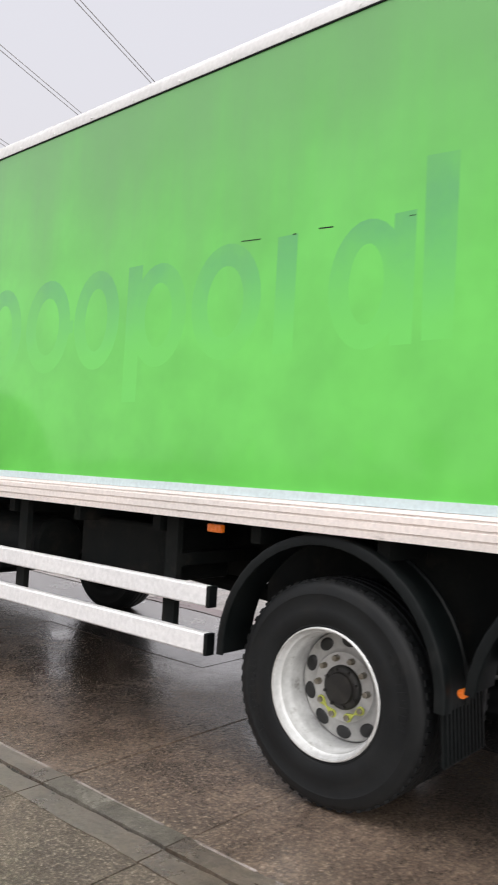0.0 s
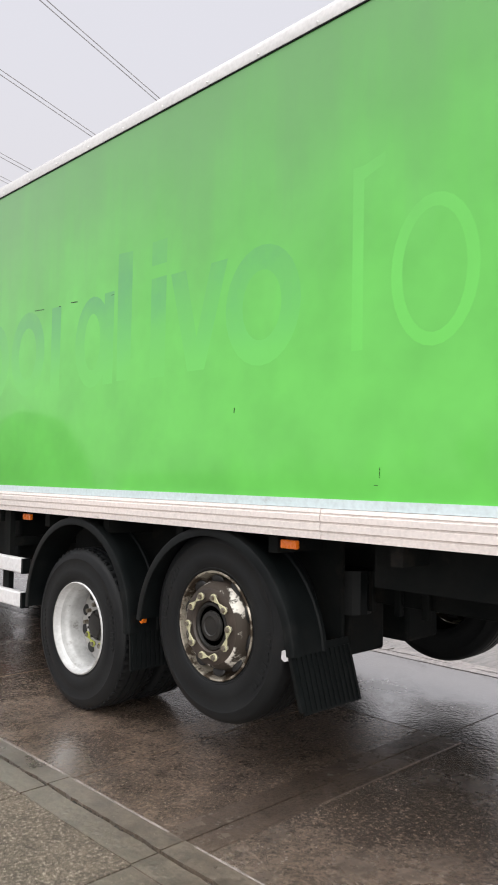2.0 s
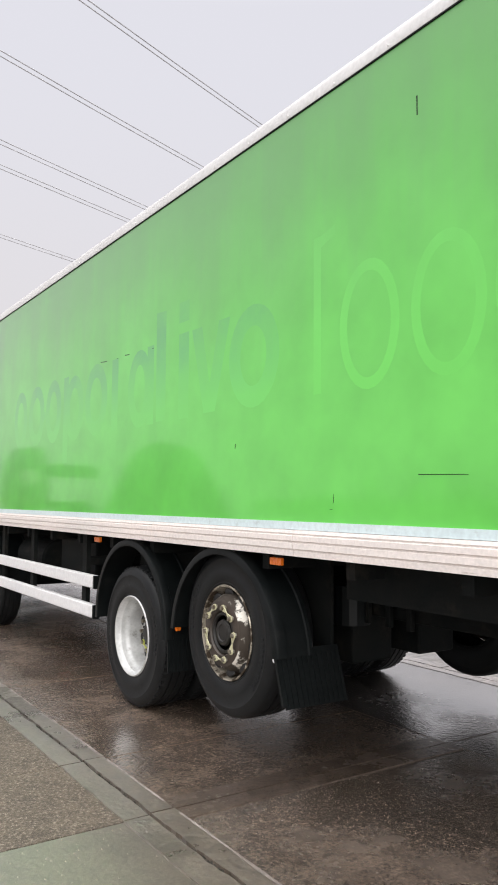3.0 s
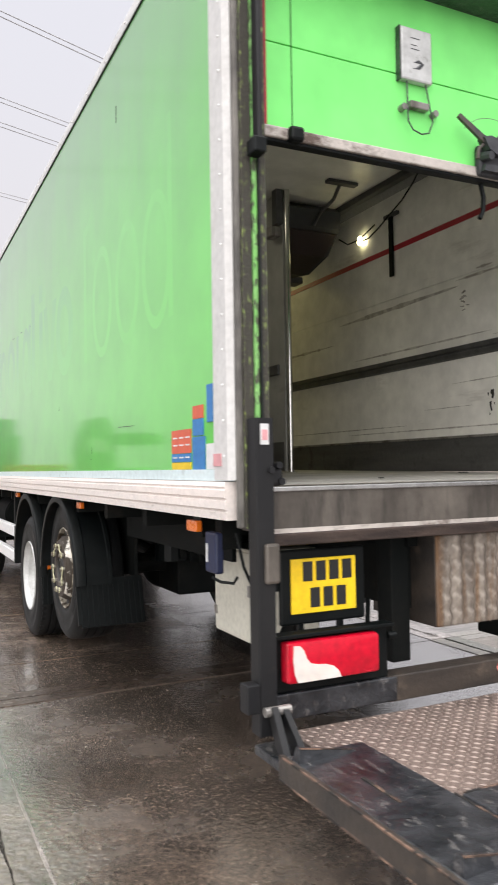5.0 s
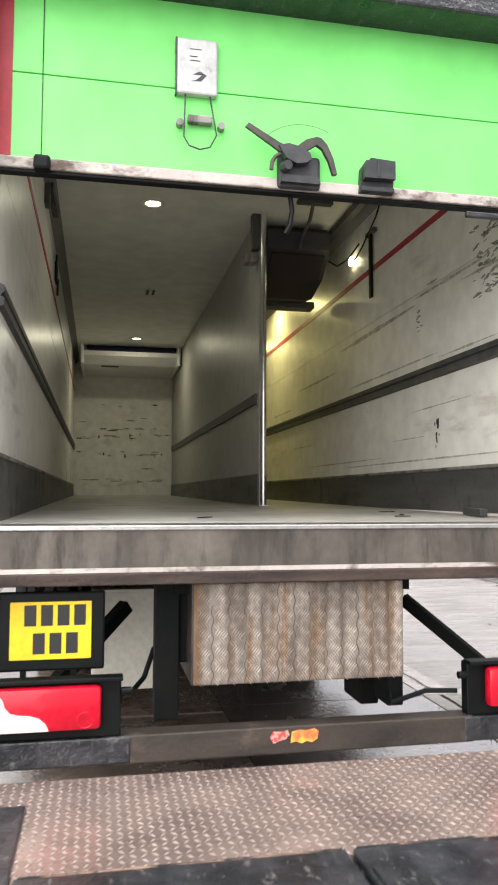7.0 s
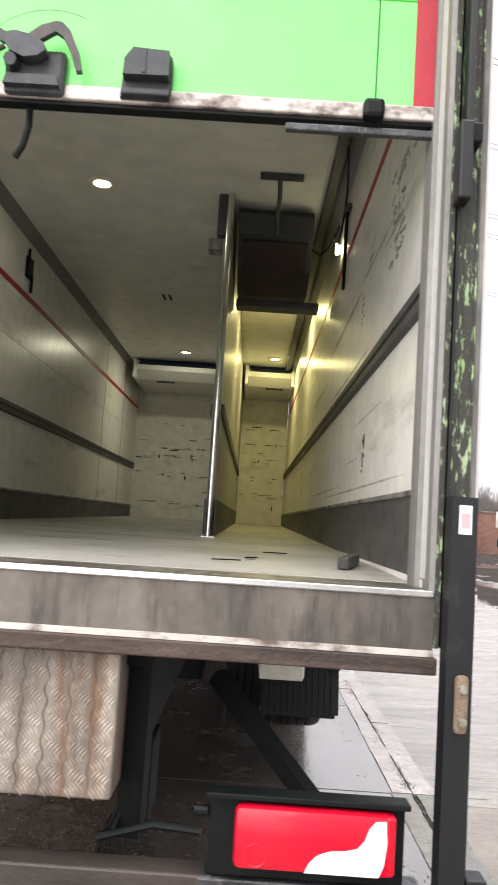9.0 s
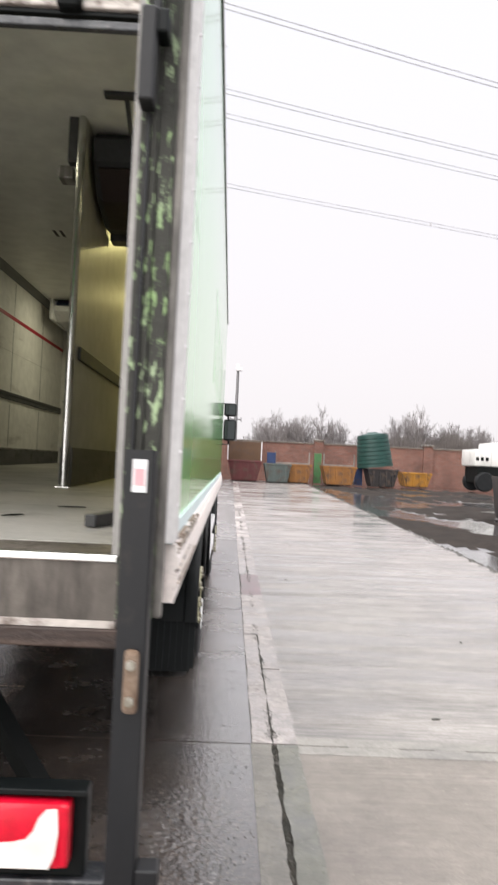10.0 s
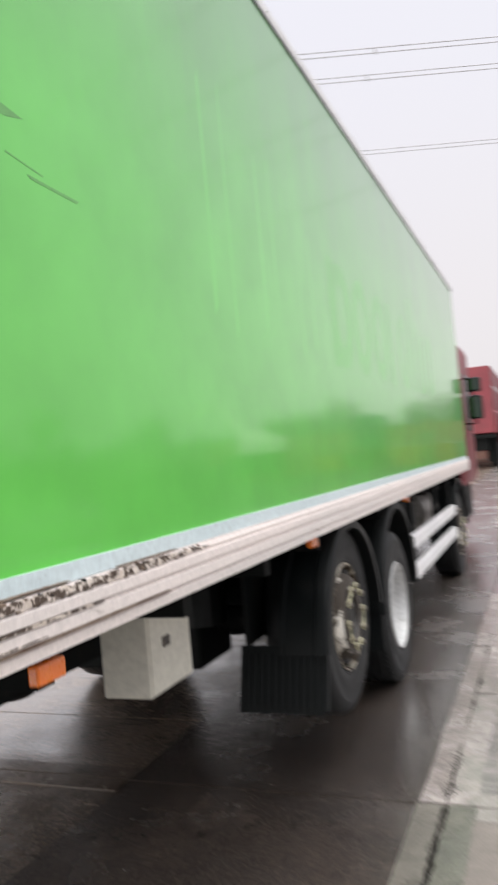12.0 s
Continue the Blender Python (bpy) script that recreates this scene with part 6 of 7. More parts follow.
for s in (-1, 1):
    fl = part("side_flap", box(s * 1.228, s * 0.945, -1.12, -0.27, 0.480, 0.506, 0.006), STEEL_BLACK, lift, "scratched black folding side flap")
    part("edge_bar", box(s * 1.246, s * 1.226, -1.16, -0.25, 0.43, 0.508, 0.005), BEAM_RUST, fl)
    for y in (-0.325, -1.05):
        bm = bmesh.new()
        low = [bm.verts.new((s * px, py, 0.5055)) for px, py in ((1.222, y - 0.022), (1.222, y + 0.022), (1.005, y + 0.006), (1.005, y - 0.006))]
        top = [bm.verts.new((s * px, py, pz)) for px, py, pz in ((1.216, y - 0.012, 0.548), (1.216, y + 0.012, 0.548), (1.02, y + 0.004, 0.511), (1.02, y - 0.004, 0.511))]
        bm.faces.new(top)
        for i in range(4):
            bm.faces.new((low[i], low[(i + 1) % 4], top[(i + 1) % 4], top[i]))
        bmesh.ops.recalc_face_normals(bm, faces=bm.faces)
        part("flap_rib", bm, STEEL_BLACK, fl, "raised wedge rib")
        part("rib_edge", beam((s * 1.214, y - 0.012, 0.549), (s * 1.022, y - 0.004, 0.5125), 0.005, 0.004), WORN_EDGE, fl)
    part("flap_slot", box(s * 1.118, s * 1.108, -0.70, -0.52, 0.5055, 0.5105, 0.002), WORN_EDGE, fl)
    part("worn_edge", box(s * 0.951, s * 0.942, -1.11, -0.72, 0.497, 0.5085, 0.002), WORN_EDGE, fl)
    part("worn_edge", box(s * 1.2465, s * 1.240, -1.155, -0.255, 0.502, 0.5095, 0.002), WORN_EDGE, fl)
    part("worn_edge", box(s * 1.2475, s * 1.241, -1.155, -0.255, 0.430, 0.437, 0.002), WORN_EDGE, fl)
    part("corner_gusset", extrude([(s * 0.955, -1.13), (s * 0.925, -1.13), (s * 0.935, -0.93)], "z", 0.508, 0.535), ALU_RUST, fl, "rusty corner gusset")
    part("hinge_block", box(s * 0.975, s * 0.935, -1.198, -1.12, 0.462, 0.515, 0.012), ALU_RUST, lift, "rusty hinge block")
for x0, x1 in ((-0.935, -0.085), (-0.065, 0.935)):
    fl = part("front_flap", box(x0, x1, -1.125, -0.735, 0.486, 0.510, 0.006), STEEL_BLACK, lift, "scratched black folding front flap")
    part("worn_edge", box(x0 + 0.01, x1 - 0.01, -0.742, -0.733, 0.500, 0.5125, 0.002), WORN_EDGE, fl)
    part("slot_bar", bent([(x0 + 0.36, -0.98, 0.512), (x0 + 0.39, -0.93, 0.516), (x0 + 0.55, -0.93, 0.516), (x0 + 0.58, -0.98, 0.512)], 0.006), STEEL_BLACK, fl)
    part("gusset", extrude([(x0 + 0.01, -0.86), (x0 + 0.025, -0.86), (x0 + 0.075, -1.08), (x0 + 0.01, -1.10)], "z", 0.510, 0.520), STEEL_BLACK, fl)
    part("front_lip", box(x0, x1, -1.14, -1.122, 0.46, 0.525, 0.004), STEEL_BLACK, fl)
part("hinge_block", box(-0.105, -0.045, -1.19, -1.10, 0.462, 0.522, 0.016), RUST, lift, "rusty hinge block")
part("hinge_bar", tube((-0.93, -1.175, 0.480), (1.18, -1.175, 0.480), 0.016, 12), HINGE, lift, "worn shiny hinge bar with rust", True)
part("rust_streak", box(-0.90, -0.12, -1.158, -1.142, 0.486, 0.4935, 0.002), HINGE_RUST, lift, "bright orange rust along the hinge")
part("rust_streak", box(-0.03, 0.92, -1.158, -1.142, 0.486, 0.4935, 0.002), HINGE_RUST, lift)
part("front_edge", box(-1.235, 1.235, -1.19, -1.15, 0.40, 0.46, 0.006), HINGE, lift)
part("edge_light", box(-1.062, -0.992, -1.203, -1.185, 0.432, 0.460, 0.006), STICK_YELLOW, lift, "yellow and white warning light")
part("edge_light", box(-1.042, -0.997, -1.2065, -1.202, 0.435, 0.457), STICK_WHITE, lift)
part("warning_flag", extrude([(-1.195, 0.50), (-1.14, 0.41), (-1.195, 0.33)], "y", -1.208, -1.20), STICK_YELLOW, lift, "yellow warning flag")
part("warning_flag", extrude([(-1.15, 0.45), (-1.12, 0.47), (-1.11, 0.37), (-1.145, 0.36)], "y", -1.207, -1.199), RED, lift)

# ---- inside the box ----
FL0, FL1 = 1.342, 1.43
part("load_floor", extrude([(0.16, 1.30), (0.16, FL0), (LEN - 0.10, FL1), (LEN - 0.10, 1.30)], "x", -1.15, 1.165), FLOOR_IN, truck, "worn grey load floor")
part("inner_ceiling", box(-1.15, 1.18, 0.15, LEN - 0.1, 3.55, 3.60), CEIL_IN, truck, "pale grey ceiling lining")
for x0, x1, sgn in ((-1.176, -1.120, -1), (1.164, 1.176, 1)):
    xi = x1 if sgn < 0 else x0
    wl_ = None
    for z0, z1 in ((1.36, 2.68), (2.684, 3.55)):
        for y0, y1 in ((0.155, 6.9), (6.905, 8.2), (8.205, LEN - 0.1)):
            q = part("wall_lining", box(x0, x1, y0, y1, z0, z1), WALL_IN, truck, "scuffed white lining panel")
    part("kick_plate", box(xi, xi - sgn * 0.012, 0.155, LEN - 0.1, 1.345, 1.60, 0.003), KICK, truck, "scuffed grey kick plate")
    part("kick_lip", box(xi, xi - sgn * 0.020, 0.155, LEN - 0.1, 1.585, 1.602, 0.003), ALU, truck)
    lft = 0.035 if sgn < 0 else 0.018
    rail = part("load_rail", extrude([(xi, 2.105), (xi - sgn * 0.022, 2.112), (xi - sgn * 0.022, 2.142), (xi - sgn * 0.012, 2.145), (xi - sgn * 0.012, 2.156), (xi - sgn * 0.022, 2.16), (xi - sgn * 0.022, 2.188), (xi, 2.195)], "y", 0.16, LEN - 0.1), TRACK, truck, "dark slotted load rail")
    rail.location.z = lft
    part("red_line", box(xi, xi - sgn * 0.004, 0.16, LEN - 0.1, 3.045, 3.085), RED, truck, "thin red warning line")
    part("cornice", extrude([(xi, 3.48), (xi, 3.55), (xi - sgn * 0.07, 3.55)], "y", 0.155, LEN - 0.1), CORNICE, truck, "grey corner fillet")
    part("strap", box(xi - sgn * 0.012, xi - sgn * 0.03, *((2.30, 2.345, 2.85, 3.32) if sgn > 0 else (3.68, 3.71, 3.10, 3.24)), 0.004), BLACK, truck, "hanging black strap")
for y in (6.9, 8.2):
    for z0, z1 in ((1.61, 2.10), (2.24, 3.04), (3.09, 3.47)):
        part("panel_joint", box(-1.1185, -1.122, y - 0.008, y + 0.008, z0, z1), CORNICE, truck)
part("wall_bracket", box(-1.10, -1.122, 3.58, 3.72, 3.20, 3.36, 0.006), BLACK, truck, "small black bracket on the wall")
part("bracket_prong", box(-1.10, -1.115, 3.60, 3.63, 3.36, 3.42, 0.004), BLACK, truck)
part("door_stop", box(-1.085, -1.122, 2.30, 2.42, 3.36, 3.50, 0.006), TRACK, truck, "dark bracket below the ceiling")
part("stop_arm", beam((-1.09, 2.36, 3.50), (-1.06, 2.62, 3.40), 0.04, 0.06), TRACK, truck)
part("strap_hook", box(1.128, 1.160, 2.23, 2.40, 3.308, 3.336, 0.006), TRACK, truck, "dark hook bar holding the strap")
part("cable", bent([(1.13, 2.70, 3.225), (1.13, 2.60, 3.222), (1.13, 2.46, 3.265), (1.13, 2.32, 3.325), (1.12, 2.15, 3.38), (1.10, 1.98, 3.46), (1.08, 1.88, 3.52)], 0.006), BLACK, truck)
def smear(y, z, ln, h, slope=0.0, seed=0, material=None):
    """A thin dirty smear on the off-side lining: ragged, tapering at both ends."""
    r = random.Random(seed)
    n = 14
    up, lo = [], []
    for k in range(n + 1):
        u = k / n
        w = h * math.sin(math.pi * u) ** 0.6 * r.uniform(0.35, 1.0)
        up.append((y + ln * u, z + slope * u + w / 2 + 0.0005))
        lo.append((y + ln * u, z + slope * u - w / 2 - 0.0005))
    return part("scuff", extrude(up + lo[::-1], "x", 1.1634 - 0.0001 * (seed % 5), 1.166), material or SMUDGE, truck)


for k, (y, z, ln, h, sl) in enumerate(((1.6, 2.62, 1.5, 0.045, -0.02), (0.75, 2.66, 0.9, 0.030, 0.0), (0.5, 2.60, 0.5, 0.02, 0.01), (1.3, 2.27, 1.6, 0.02, 0.0), (0.6, 2.24, 0.7, 0.014, 0.0), (0.9, 1.97, 0.8, 0.008, -0.01),
                                       (1.5, 1.80, 0.5, 0.006, 0.0), (0.4, 1.66, 2.6, 0.016, 0.0), (2.2, 1.70, 1.8, 0.012, 0.0), (3.2, 2.45, 1.2, 0.03, 0.0), (4.6, 2.3, 0.9, 0.02, 0.0), (3.9, 1.9, 0.7, 0.01, 0.0),
                                       (0.35, 2.96, 0.22, 0.03, 0.0), (0.42, 2.86, 0.14, 0.03, 0.0), (0.40, 2.76, 0.1, 0.02, 0.02), (1.28, 2.70, 0.16, 0.02, 0.0))):
    smear(y, z, ln, h, sl, k)
# torn black tape marks and a dark peeled patch by the opening
for pts in ([(1.150, 1.888), (1.176, 1.884), (1.181, 1.862), (1.168, 1.852), (1.172, 1.834), (1.158, 1.826), (1.149, 1.850)], [(1.172, 1.812), (1.190, 1.806), (1.186, 1.770), (1.176, 1.746), (1.168, 1.752), (1.176, 1.780)],
            [(1.196, 1.868), (1.206, 1.870), (1.204, 1.850), (1.198, 1.850)], [(1.142, 1.800), (1.150, 1.802), (1.148, 1.786)], [(1.186, 1.735), (1.192, 1.737), (1.190, 1.722)]):
    part("scuff", extrude([(y_ + 0.15, z_) for y_, z_ in pts], "x", 1.1612, 1.166), INK, truck)
PEEL = mat("dark_peeled_patch", (0.19, 0.175, 0.155), (0.38, 0.36, 0.33), 0.5, s1=18, lo=0.44, hi=0.60)
peel_rng = random.Random(33)
for k in range(64):
    ln = peel_rng.uniform(0.02, 0.09)
    y, z = peel_rng.gauss(0.70, 0.075) - ln / 2, peel_rng.uniform(2.46, 2.84)
    smear(y, z, ln, peel_rng.uniform(0.006, 0.026), peel_rng.uniform(-0.02, 0.02), 70 + k, PEEL)
for k in range(9):
    smear(peel_rng.uniform(1.48, 1.56), peel_rng.uniform(2.45, 2.58), peel_rng.uniform(0.02, 0.05), peel_rng.uniform(0.006, 0.02), peel_rng.uniform(-0.02, 0.02), 140 + k, PEEL)
part("inner_front", box(-1.12, 0.40, LEN - 0.112, LEN - 0.092, 1.42, 3.55), WALL_IN, truck, "scuffed front wall")
part("inner_front", box(0.47, 1.158, LEN - 0.112, LEN - 0.092, 1.42, 3.55), WALL_IN, truck, "scuffed front wall")
FRONT_MARK = mat("worn_brown_scrape", (0.16, 0.15, 0.12), (0.42, 0.40, 0.33), 0.5, s1=14, lo=0.42, hi=0.58)
mark_rng = random.Random(21)
for k in range(92):
    x, w = mark_rng.uniform(-1.1, 1.02), mark_rng.uniform(0.04, 0.20)
    z = mark_rng.choice((2.86, 2.62, 2.48, 2.36, 2.36, 2.10, 2.06, 1.86, 1.66)) + mark_rng.gauss(0, 0.018)
    if 0.38 - w < x < 0.49:
        continue
    hgt = mark_rng.uniform(0.008, 0.030)
    tall = k % 7 == 0
    if tall:
        w, hgt = mark_rng.uniform(0.015, 0.03), mark_rng.uniform(0.05, 0.13)
    pts = []
    for i in range(13):
        u = i / 12
        pts.append((x + w * u, z + 0.5 * hgt * math.sin(math.pi * u) ** 0.5 * mark_rng.uniform(0.3, 1.0) + 0.001))
    for i in range(12, -1, -1):
        u = i / 12
        pts.append((x + w * u, z - 0.5 * hgt * math.sin(math.pi * u) ** 0.5 * mark_rng.uniform(0.3, 1.0) - 0.001))
    part("scuff", extrude(pts, "y", LEN - 0.1135 - 0.0001 * (k % 7), LEN - 0.1115), FRONT_MARK if k % 4 else INK, truck)
# lengthwise partition
part("partition", box(0.415, 0.462, 2.72, LEN - 0.115, 1.375, 3.55), PARTITION, truck, "thin lengthwise partition, lining toned down for shade")
part("partition_post", tube((0.441, 2.695, 1.36), (0.441, 2.695, 3.545), 0.022, 16), STAINLESS, truck, "shiny steel partition post", True)
part("post_foot", box(0.40, 0.48, 2.66, 2.73, 1.36, 1.372), STAINLESS, truck)
part("partition_hinge", box(0.36, 0.42, 2.71, 2.79, 3.28, 3.56, 0.006), TRACK, truck)
part("partition_clip", box(0.31, 0.40, 2.71, 2.83, 3.18, 3.26, 0.012), ALU, truck, "metal clip on the partition")
for xa, xb in ((0.395, 0.415), (0.462, 0.482)):
    part("load_rail", box(xa, xb, 2.80, LEN - 0.2, 2.125, 2.205, 0.005), TRACK, truck)
    part("kick_plate", box(xa + 0.008, xb - 0.008, 2.735, LEN - 0.12, 1.38, 1.60), KICK, truck)
# folded bulkhead curtain hung at the ceiling of the narrow aisle
cur = part("bulkhead_curtain", extrude([(2.78, 3.46), (2.86, 3.52), (3.50, 3.49), (3.72, 3.26), (3.66, 3.13), (3.30, 3.08), (2.98, 3.16), (2.80, 3.33)], "x", 0.495, 0.985), QUILT, truck, "dark quilted bulkhead curtain folded up to the ceiling")
part("maroon_face", extrude([(2.795, 3.28), (2.99, 3.15), (3.32, 3.075), (3.34, 3.085), (3.0, 3.165), (2.805, 3.295)], "x", 0.53, 0.95), MAROON, cur)
part("curtain_bar", box(0.48, 1.10, 3.60, 3.75, 3.08, 3.14, 0.01), TRACK, cur)
part("ceiling_bracket", box(0.62, 0.88, 2.36, 2.42, 3.525, 3.55, 0.004), TRACK, truck)
part("hanger_chain", bent([(0.74, 2.40, 3.53), (0.745, 2.50, 3.45), (0.74, 2.70, 3.40), (0.745, 2.80, 3.34)], 0.014), TRACK, truck)
part("ceiling_track", box(1.03, 1.09, 0.3, LEN - 1.4, 3.50, 3.55, 0.006), TRACK, truck, "dark ceiling track")
part("cable", bent([(0.98, 2.8, 3.25), (1.03, 2.75, 3.20), (1.08, 2.65, 3.22), (1.12, 2.5, 3.3)], 0.006), BLACK, truck)
for x, y in ((-0.28, 5.02), (-0.22, 5.02)):
    part("ceiling_slot", box(x, x + 0.025, y, y + 0.18, 3.545, 3.551), INK, truck)
for x0, x1 in ((-0.97, 0.36), (0.53, 1.13)):
    ev = part("evaporator", extrude([(8.05, 3.40), (8.02, 3.46), (8.10, 3.53), (LEN - 0.12, 3.53), (LEN - 0.12, 3.30), (8.25, 3.30)], "x", x0, x1), WHITE, truck, "white slimline evaporator unit under the ceiling")
    part("grille", extrude([(8.00, 3.47), (8.08, 3.545), (8.11, 3.53), (8.03, 3.455)], "x", x0 + 0.05, x1 - 0.03), NAVY, ev)
    part("vent", box(x0 + 0.25, x0 + 0.5, 8.3, 8.42, 3.295, 3.301), INK, ev)
    for x in (x0 - 0.02, x1):
        part("end_cap", box(x - 0.012, x + 0.03, 8.0, LEN - 0.12, 3.28, 3.55, 0.01), WHITE, ev)
for x, y, warm in ((-0.385, 2.66, False), (-0.262, 7.5, False), (0.862, 5.18, True), (0.872, 7.57, True)):
    lampm = part("ceiling_lamp", lathe([(0.0, 0.0), (0.055, 0.0), (0.07, -0.008), (0.085, -0.008), (0.09, 0.0), (0.09, 0.02), (0.0, 0.02)], 28), LAMP_BEZEL, truck, "round ceiling lamp", True)
    lampm.matrix_basis = pose(x, y, 3.545, 0, -90, 0)
    lens = part("lamp_lens", lathe([(0.0, -0.004), (0.04, -0.003), (0.055, 0.0)], 24), LAMP_WARM if warm else LAMP_COOL, lampm)
    ld = bpy.data.lights.new("ceiling_lamp_light", "AREA")
    ld.shape, ld.size, ld.energy, ld.color = "DISK", 0.12, 7.5 if warm else (1.6 if y < 5 else 6.5), (1.0, 0.88, 0.36) if warm else (1.0, 0.95, 0.68)
    lo = new("ceiling_lamp_light", ld)
    lo.location = (x, y, 3.53)
part("wall_lamp", lathe([(0.0, 0.0), (0.028, 0.0), (0.036, 0.012), (0.036, 0.025)], 20), LAMP_WARM, truck, "small lit wall lamp").matrix_basis = pose(1.150, 2.72, 3.235, 0, 0, 180)

# loose things on the load floor
off = single("tube_offcut", box(-0.018, 0.018, 0.0, 0.34, 0.0, 0.036, 0.003), TRACK, "short dark square steel tube lying on the load floor", "steel tube")
part("open_end", box(-0.0155, 0.0155, -0.002, 0.004, 0.0025, 0.0335), INK, off)
off.matrix_basis = pose(1.0, 0.50, 1.349, 0.5, 0, -14)
for x, y, a in ((0.62, 0.55, 20), (0.70, 0.75, 60), (0.80, 1.2, 10), (-0.3, 0.5, 40)):
    bm = extrude([(-0.05, -0.008), (0.01, -0.014), (0.055, 0.0), (0.0, 0.010)], "z", 0.0, 0.004)
    fl = single("debris_scrap", bm, CHASSIS, "small dark scrap lying on the load floor", "scrap", group="scraps on the load floor")
    fl.matrix_basis = pose(x, y, 1.345 + 0.0095 * y, 0, 0, a)
# ---- the yard beyond ----
wallob = thing("wall_far", (0, 46.5, 0), "long red brick yard wall with piers and coping", "wall", kind="structure")
part("brickwork", box(-4.9, 22, 0, 0.25, 0.4, 2.95), BRICK, wallob)
part("coping", box(-4.9, 22, -0.05, 0.30, 2.95, 3.03, 0.01), KERB, wallob)
pier = None
for x in (-4.6, -1.5, 7.0, 14.0, 20.5):
    part("pier", box(x - 0.3, x + 0.3, -0.12, 0.3, 0.4, 3.12), BRICK, wallob)
    part("pier_cap", box(x - 0.38, x + 0.38, -0.18, 0.36, 3.12, 3.24, 0.02), KERB, wallob)


def paint(name, c):
    return mat(name, tuple(v * 0.72 for v in c), tuple(v * 0.5 for v in c), 0.55, s1=1.5, dirt=(0.09, 0.06, 0.045), dirt_amount=(0.5, 0.7), dirt_scale=2.5, bump=0.1, bump_scale=30)


SKIP_ORANGE, SKIP_RED, SKIP_GREY = paint("orange_skip", (0.36, 0.15, 0.03)), paint("maroon_skip", (0.16, 0.035, 0.035)), paint("grey_green_skip", (0.12, 0.15, 0.14))
SKIP_DARK, SKIP_YELLOW, SKIP_GREEN, SKIP_BLUE = paint("dark_skip", (0.026, 0.021, 0.021)), paint("yellow_skip", (0.50, 0.22, 0.015)), paint("green_board", (0.08, 0.24, 0.08)), paint("blue_board", (0.035, 0.07, 0.2))
TIN = paint("rust_brown_board", (0.16, 0.085, 0.04))


def skip(x, y, length, width, height, material, label, back=0.0, rz=0.0, taper=0.72):
    """A steel waste skip: sloped ends, hollow top, rim and side ribs."""
    z = rise(y)
    ob = thing("waste_skip", (x, y, z), label, "skip", group="skips along the wall")
    ob.rotation_euler = (0, 0, rz)
    l2, w2, t = length / 2, width / 2, 0.05
    bm = bmesh.new()
    low = [(-l2 * taper, -w2 * 0.92), (l2 * taper, -w2 * 0.92), (l2 * taper, w2 * 0.92), (-l2 * taper, w2 * 0.92)]
    top = [(-l2, -w2), (l2, -w2), (l2, w2), (-l2, w2)]
    vo = [bm.verts.new((*p, 0.05)) for p in low] + [bm.verts.new((*p, height)) for p in top]
    vi = [bm.verts.new((p[0] * 0.97, p[1] * 0.95, 0.12)) for p in low] + [bm.verts.new((p[0] * 0.97, p[1] * 0.95, height)) for p in top]
    for i in range(4):
        j = (i + 1) % 4
        bm.faces.new((vo[i], vo[j], vo[4 + j], vo[4 + i]))
        bm.faces.new((vi[j], vi[i], vi[4 + i], vi[4 + j]))
        bm.faces.new((vo[4 + i], vo[4 + j], vi[4 + j], vi[4 + i]))
    bm.faces.new(vo[3::-1])
    bm.faces.new(vi[:4])
    bmesh.ops.recalc_face_normals(bm, faces=bm.faces)
    part("skip_body", bm, material, ob)
    for yy in (-w2, w2):
        part("skip_rim", box(-l2, l2, yy - 0.04, yy + 0.04, height - 0.09, height + 0.01, 0.01), material, ob)
    for k in range(4):
        xx = -l2 * 0.6 + k * l2 * 0.4
        part("skip_rib", box(xx - 0.04, xx + 0.04, -w2 - 0.03, -w2 * 0.93, 0.1, height - 0.08), material, ob)
    for s in (-1, 1):
        part("lifting_lug", tube((s * l2 * 0.75, -w2 - 0.10, height * 0.7), (s * l2 * 0.75, -w2 + 0.02, height * 0.7), 0.05, 10), material, ob)
    part("skip_skid", box(-l2 * 0.7, l2 * 0.7, -w2 * 0.8, w2 * 0.8, 0.0, 0.06), SKIP_DARK, ob)
    if back:
        part("raised_back", box(-l2, l2, w2 - 0.05, w2, height, height + back), material if back < 0.9 else TIN, ob)
        for s in (-1, 1):
            part("side_frame", beam((s * l2, w2 - 0.02, height), (s * l2, w2 - 0.02, height + back), 0.07, 0.07), STICK_WHITE if back > 0.9 else material, ob)
        part("top_frame", box(-l2, l2, w2 - 0.055, w2 + 0.005, height + back - 0.05, height + back), KERB, ob)
    return ob


skip(2.2, 40.5, 1.9, 1.6, 1.15, SKIP_RED, "maroon steel skip with a high rusty back board", 1.1)
skip(4.0, 40.2, 1.5, 1.5, 1.05, SKIP_GREY, "grey-green wheeled steel skip", 0.0)
skip(5.2, 41.0, 1.5, 1.6, 1.05, SKIP_ORANGE, "rusty orange steel skip", 0.0)
skip(7.44, 40.6, 1.9, 1.6, 1.05, SKIP_ORANGE, "rusty orange steel skip", 0.0)
skip(9.95, 41.2, 1.75, 1.7, 1.0, SKIP_DARK, "dark rusty skip with a green tank resting on it", 0.0)
skip(12.3, 43.0, 1.8, 1.5, 0.85, SKIP_YELLOW, "small bright yellow-orange steel skip", 0.0)
skip(11.2, 20.08, 4.0, 2.2, 1.28, SKIP_DARK, "large dark rusty skip in the mud", 0.0, radians(-14), 0.93)
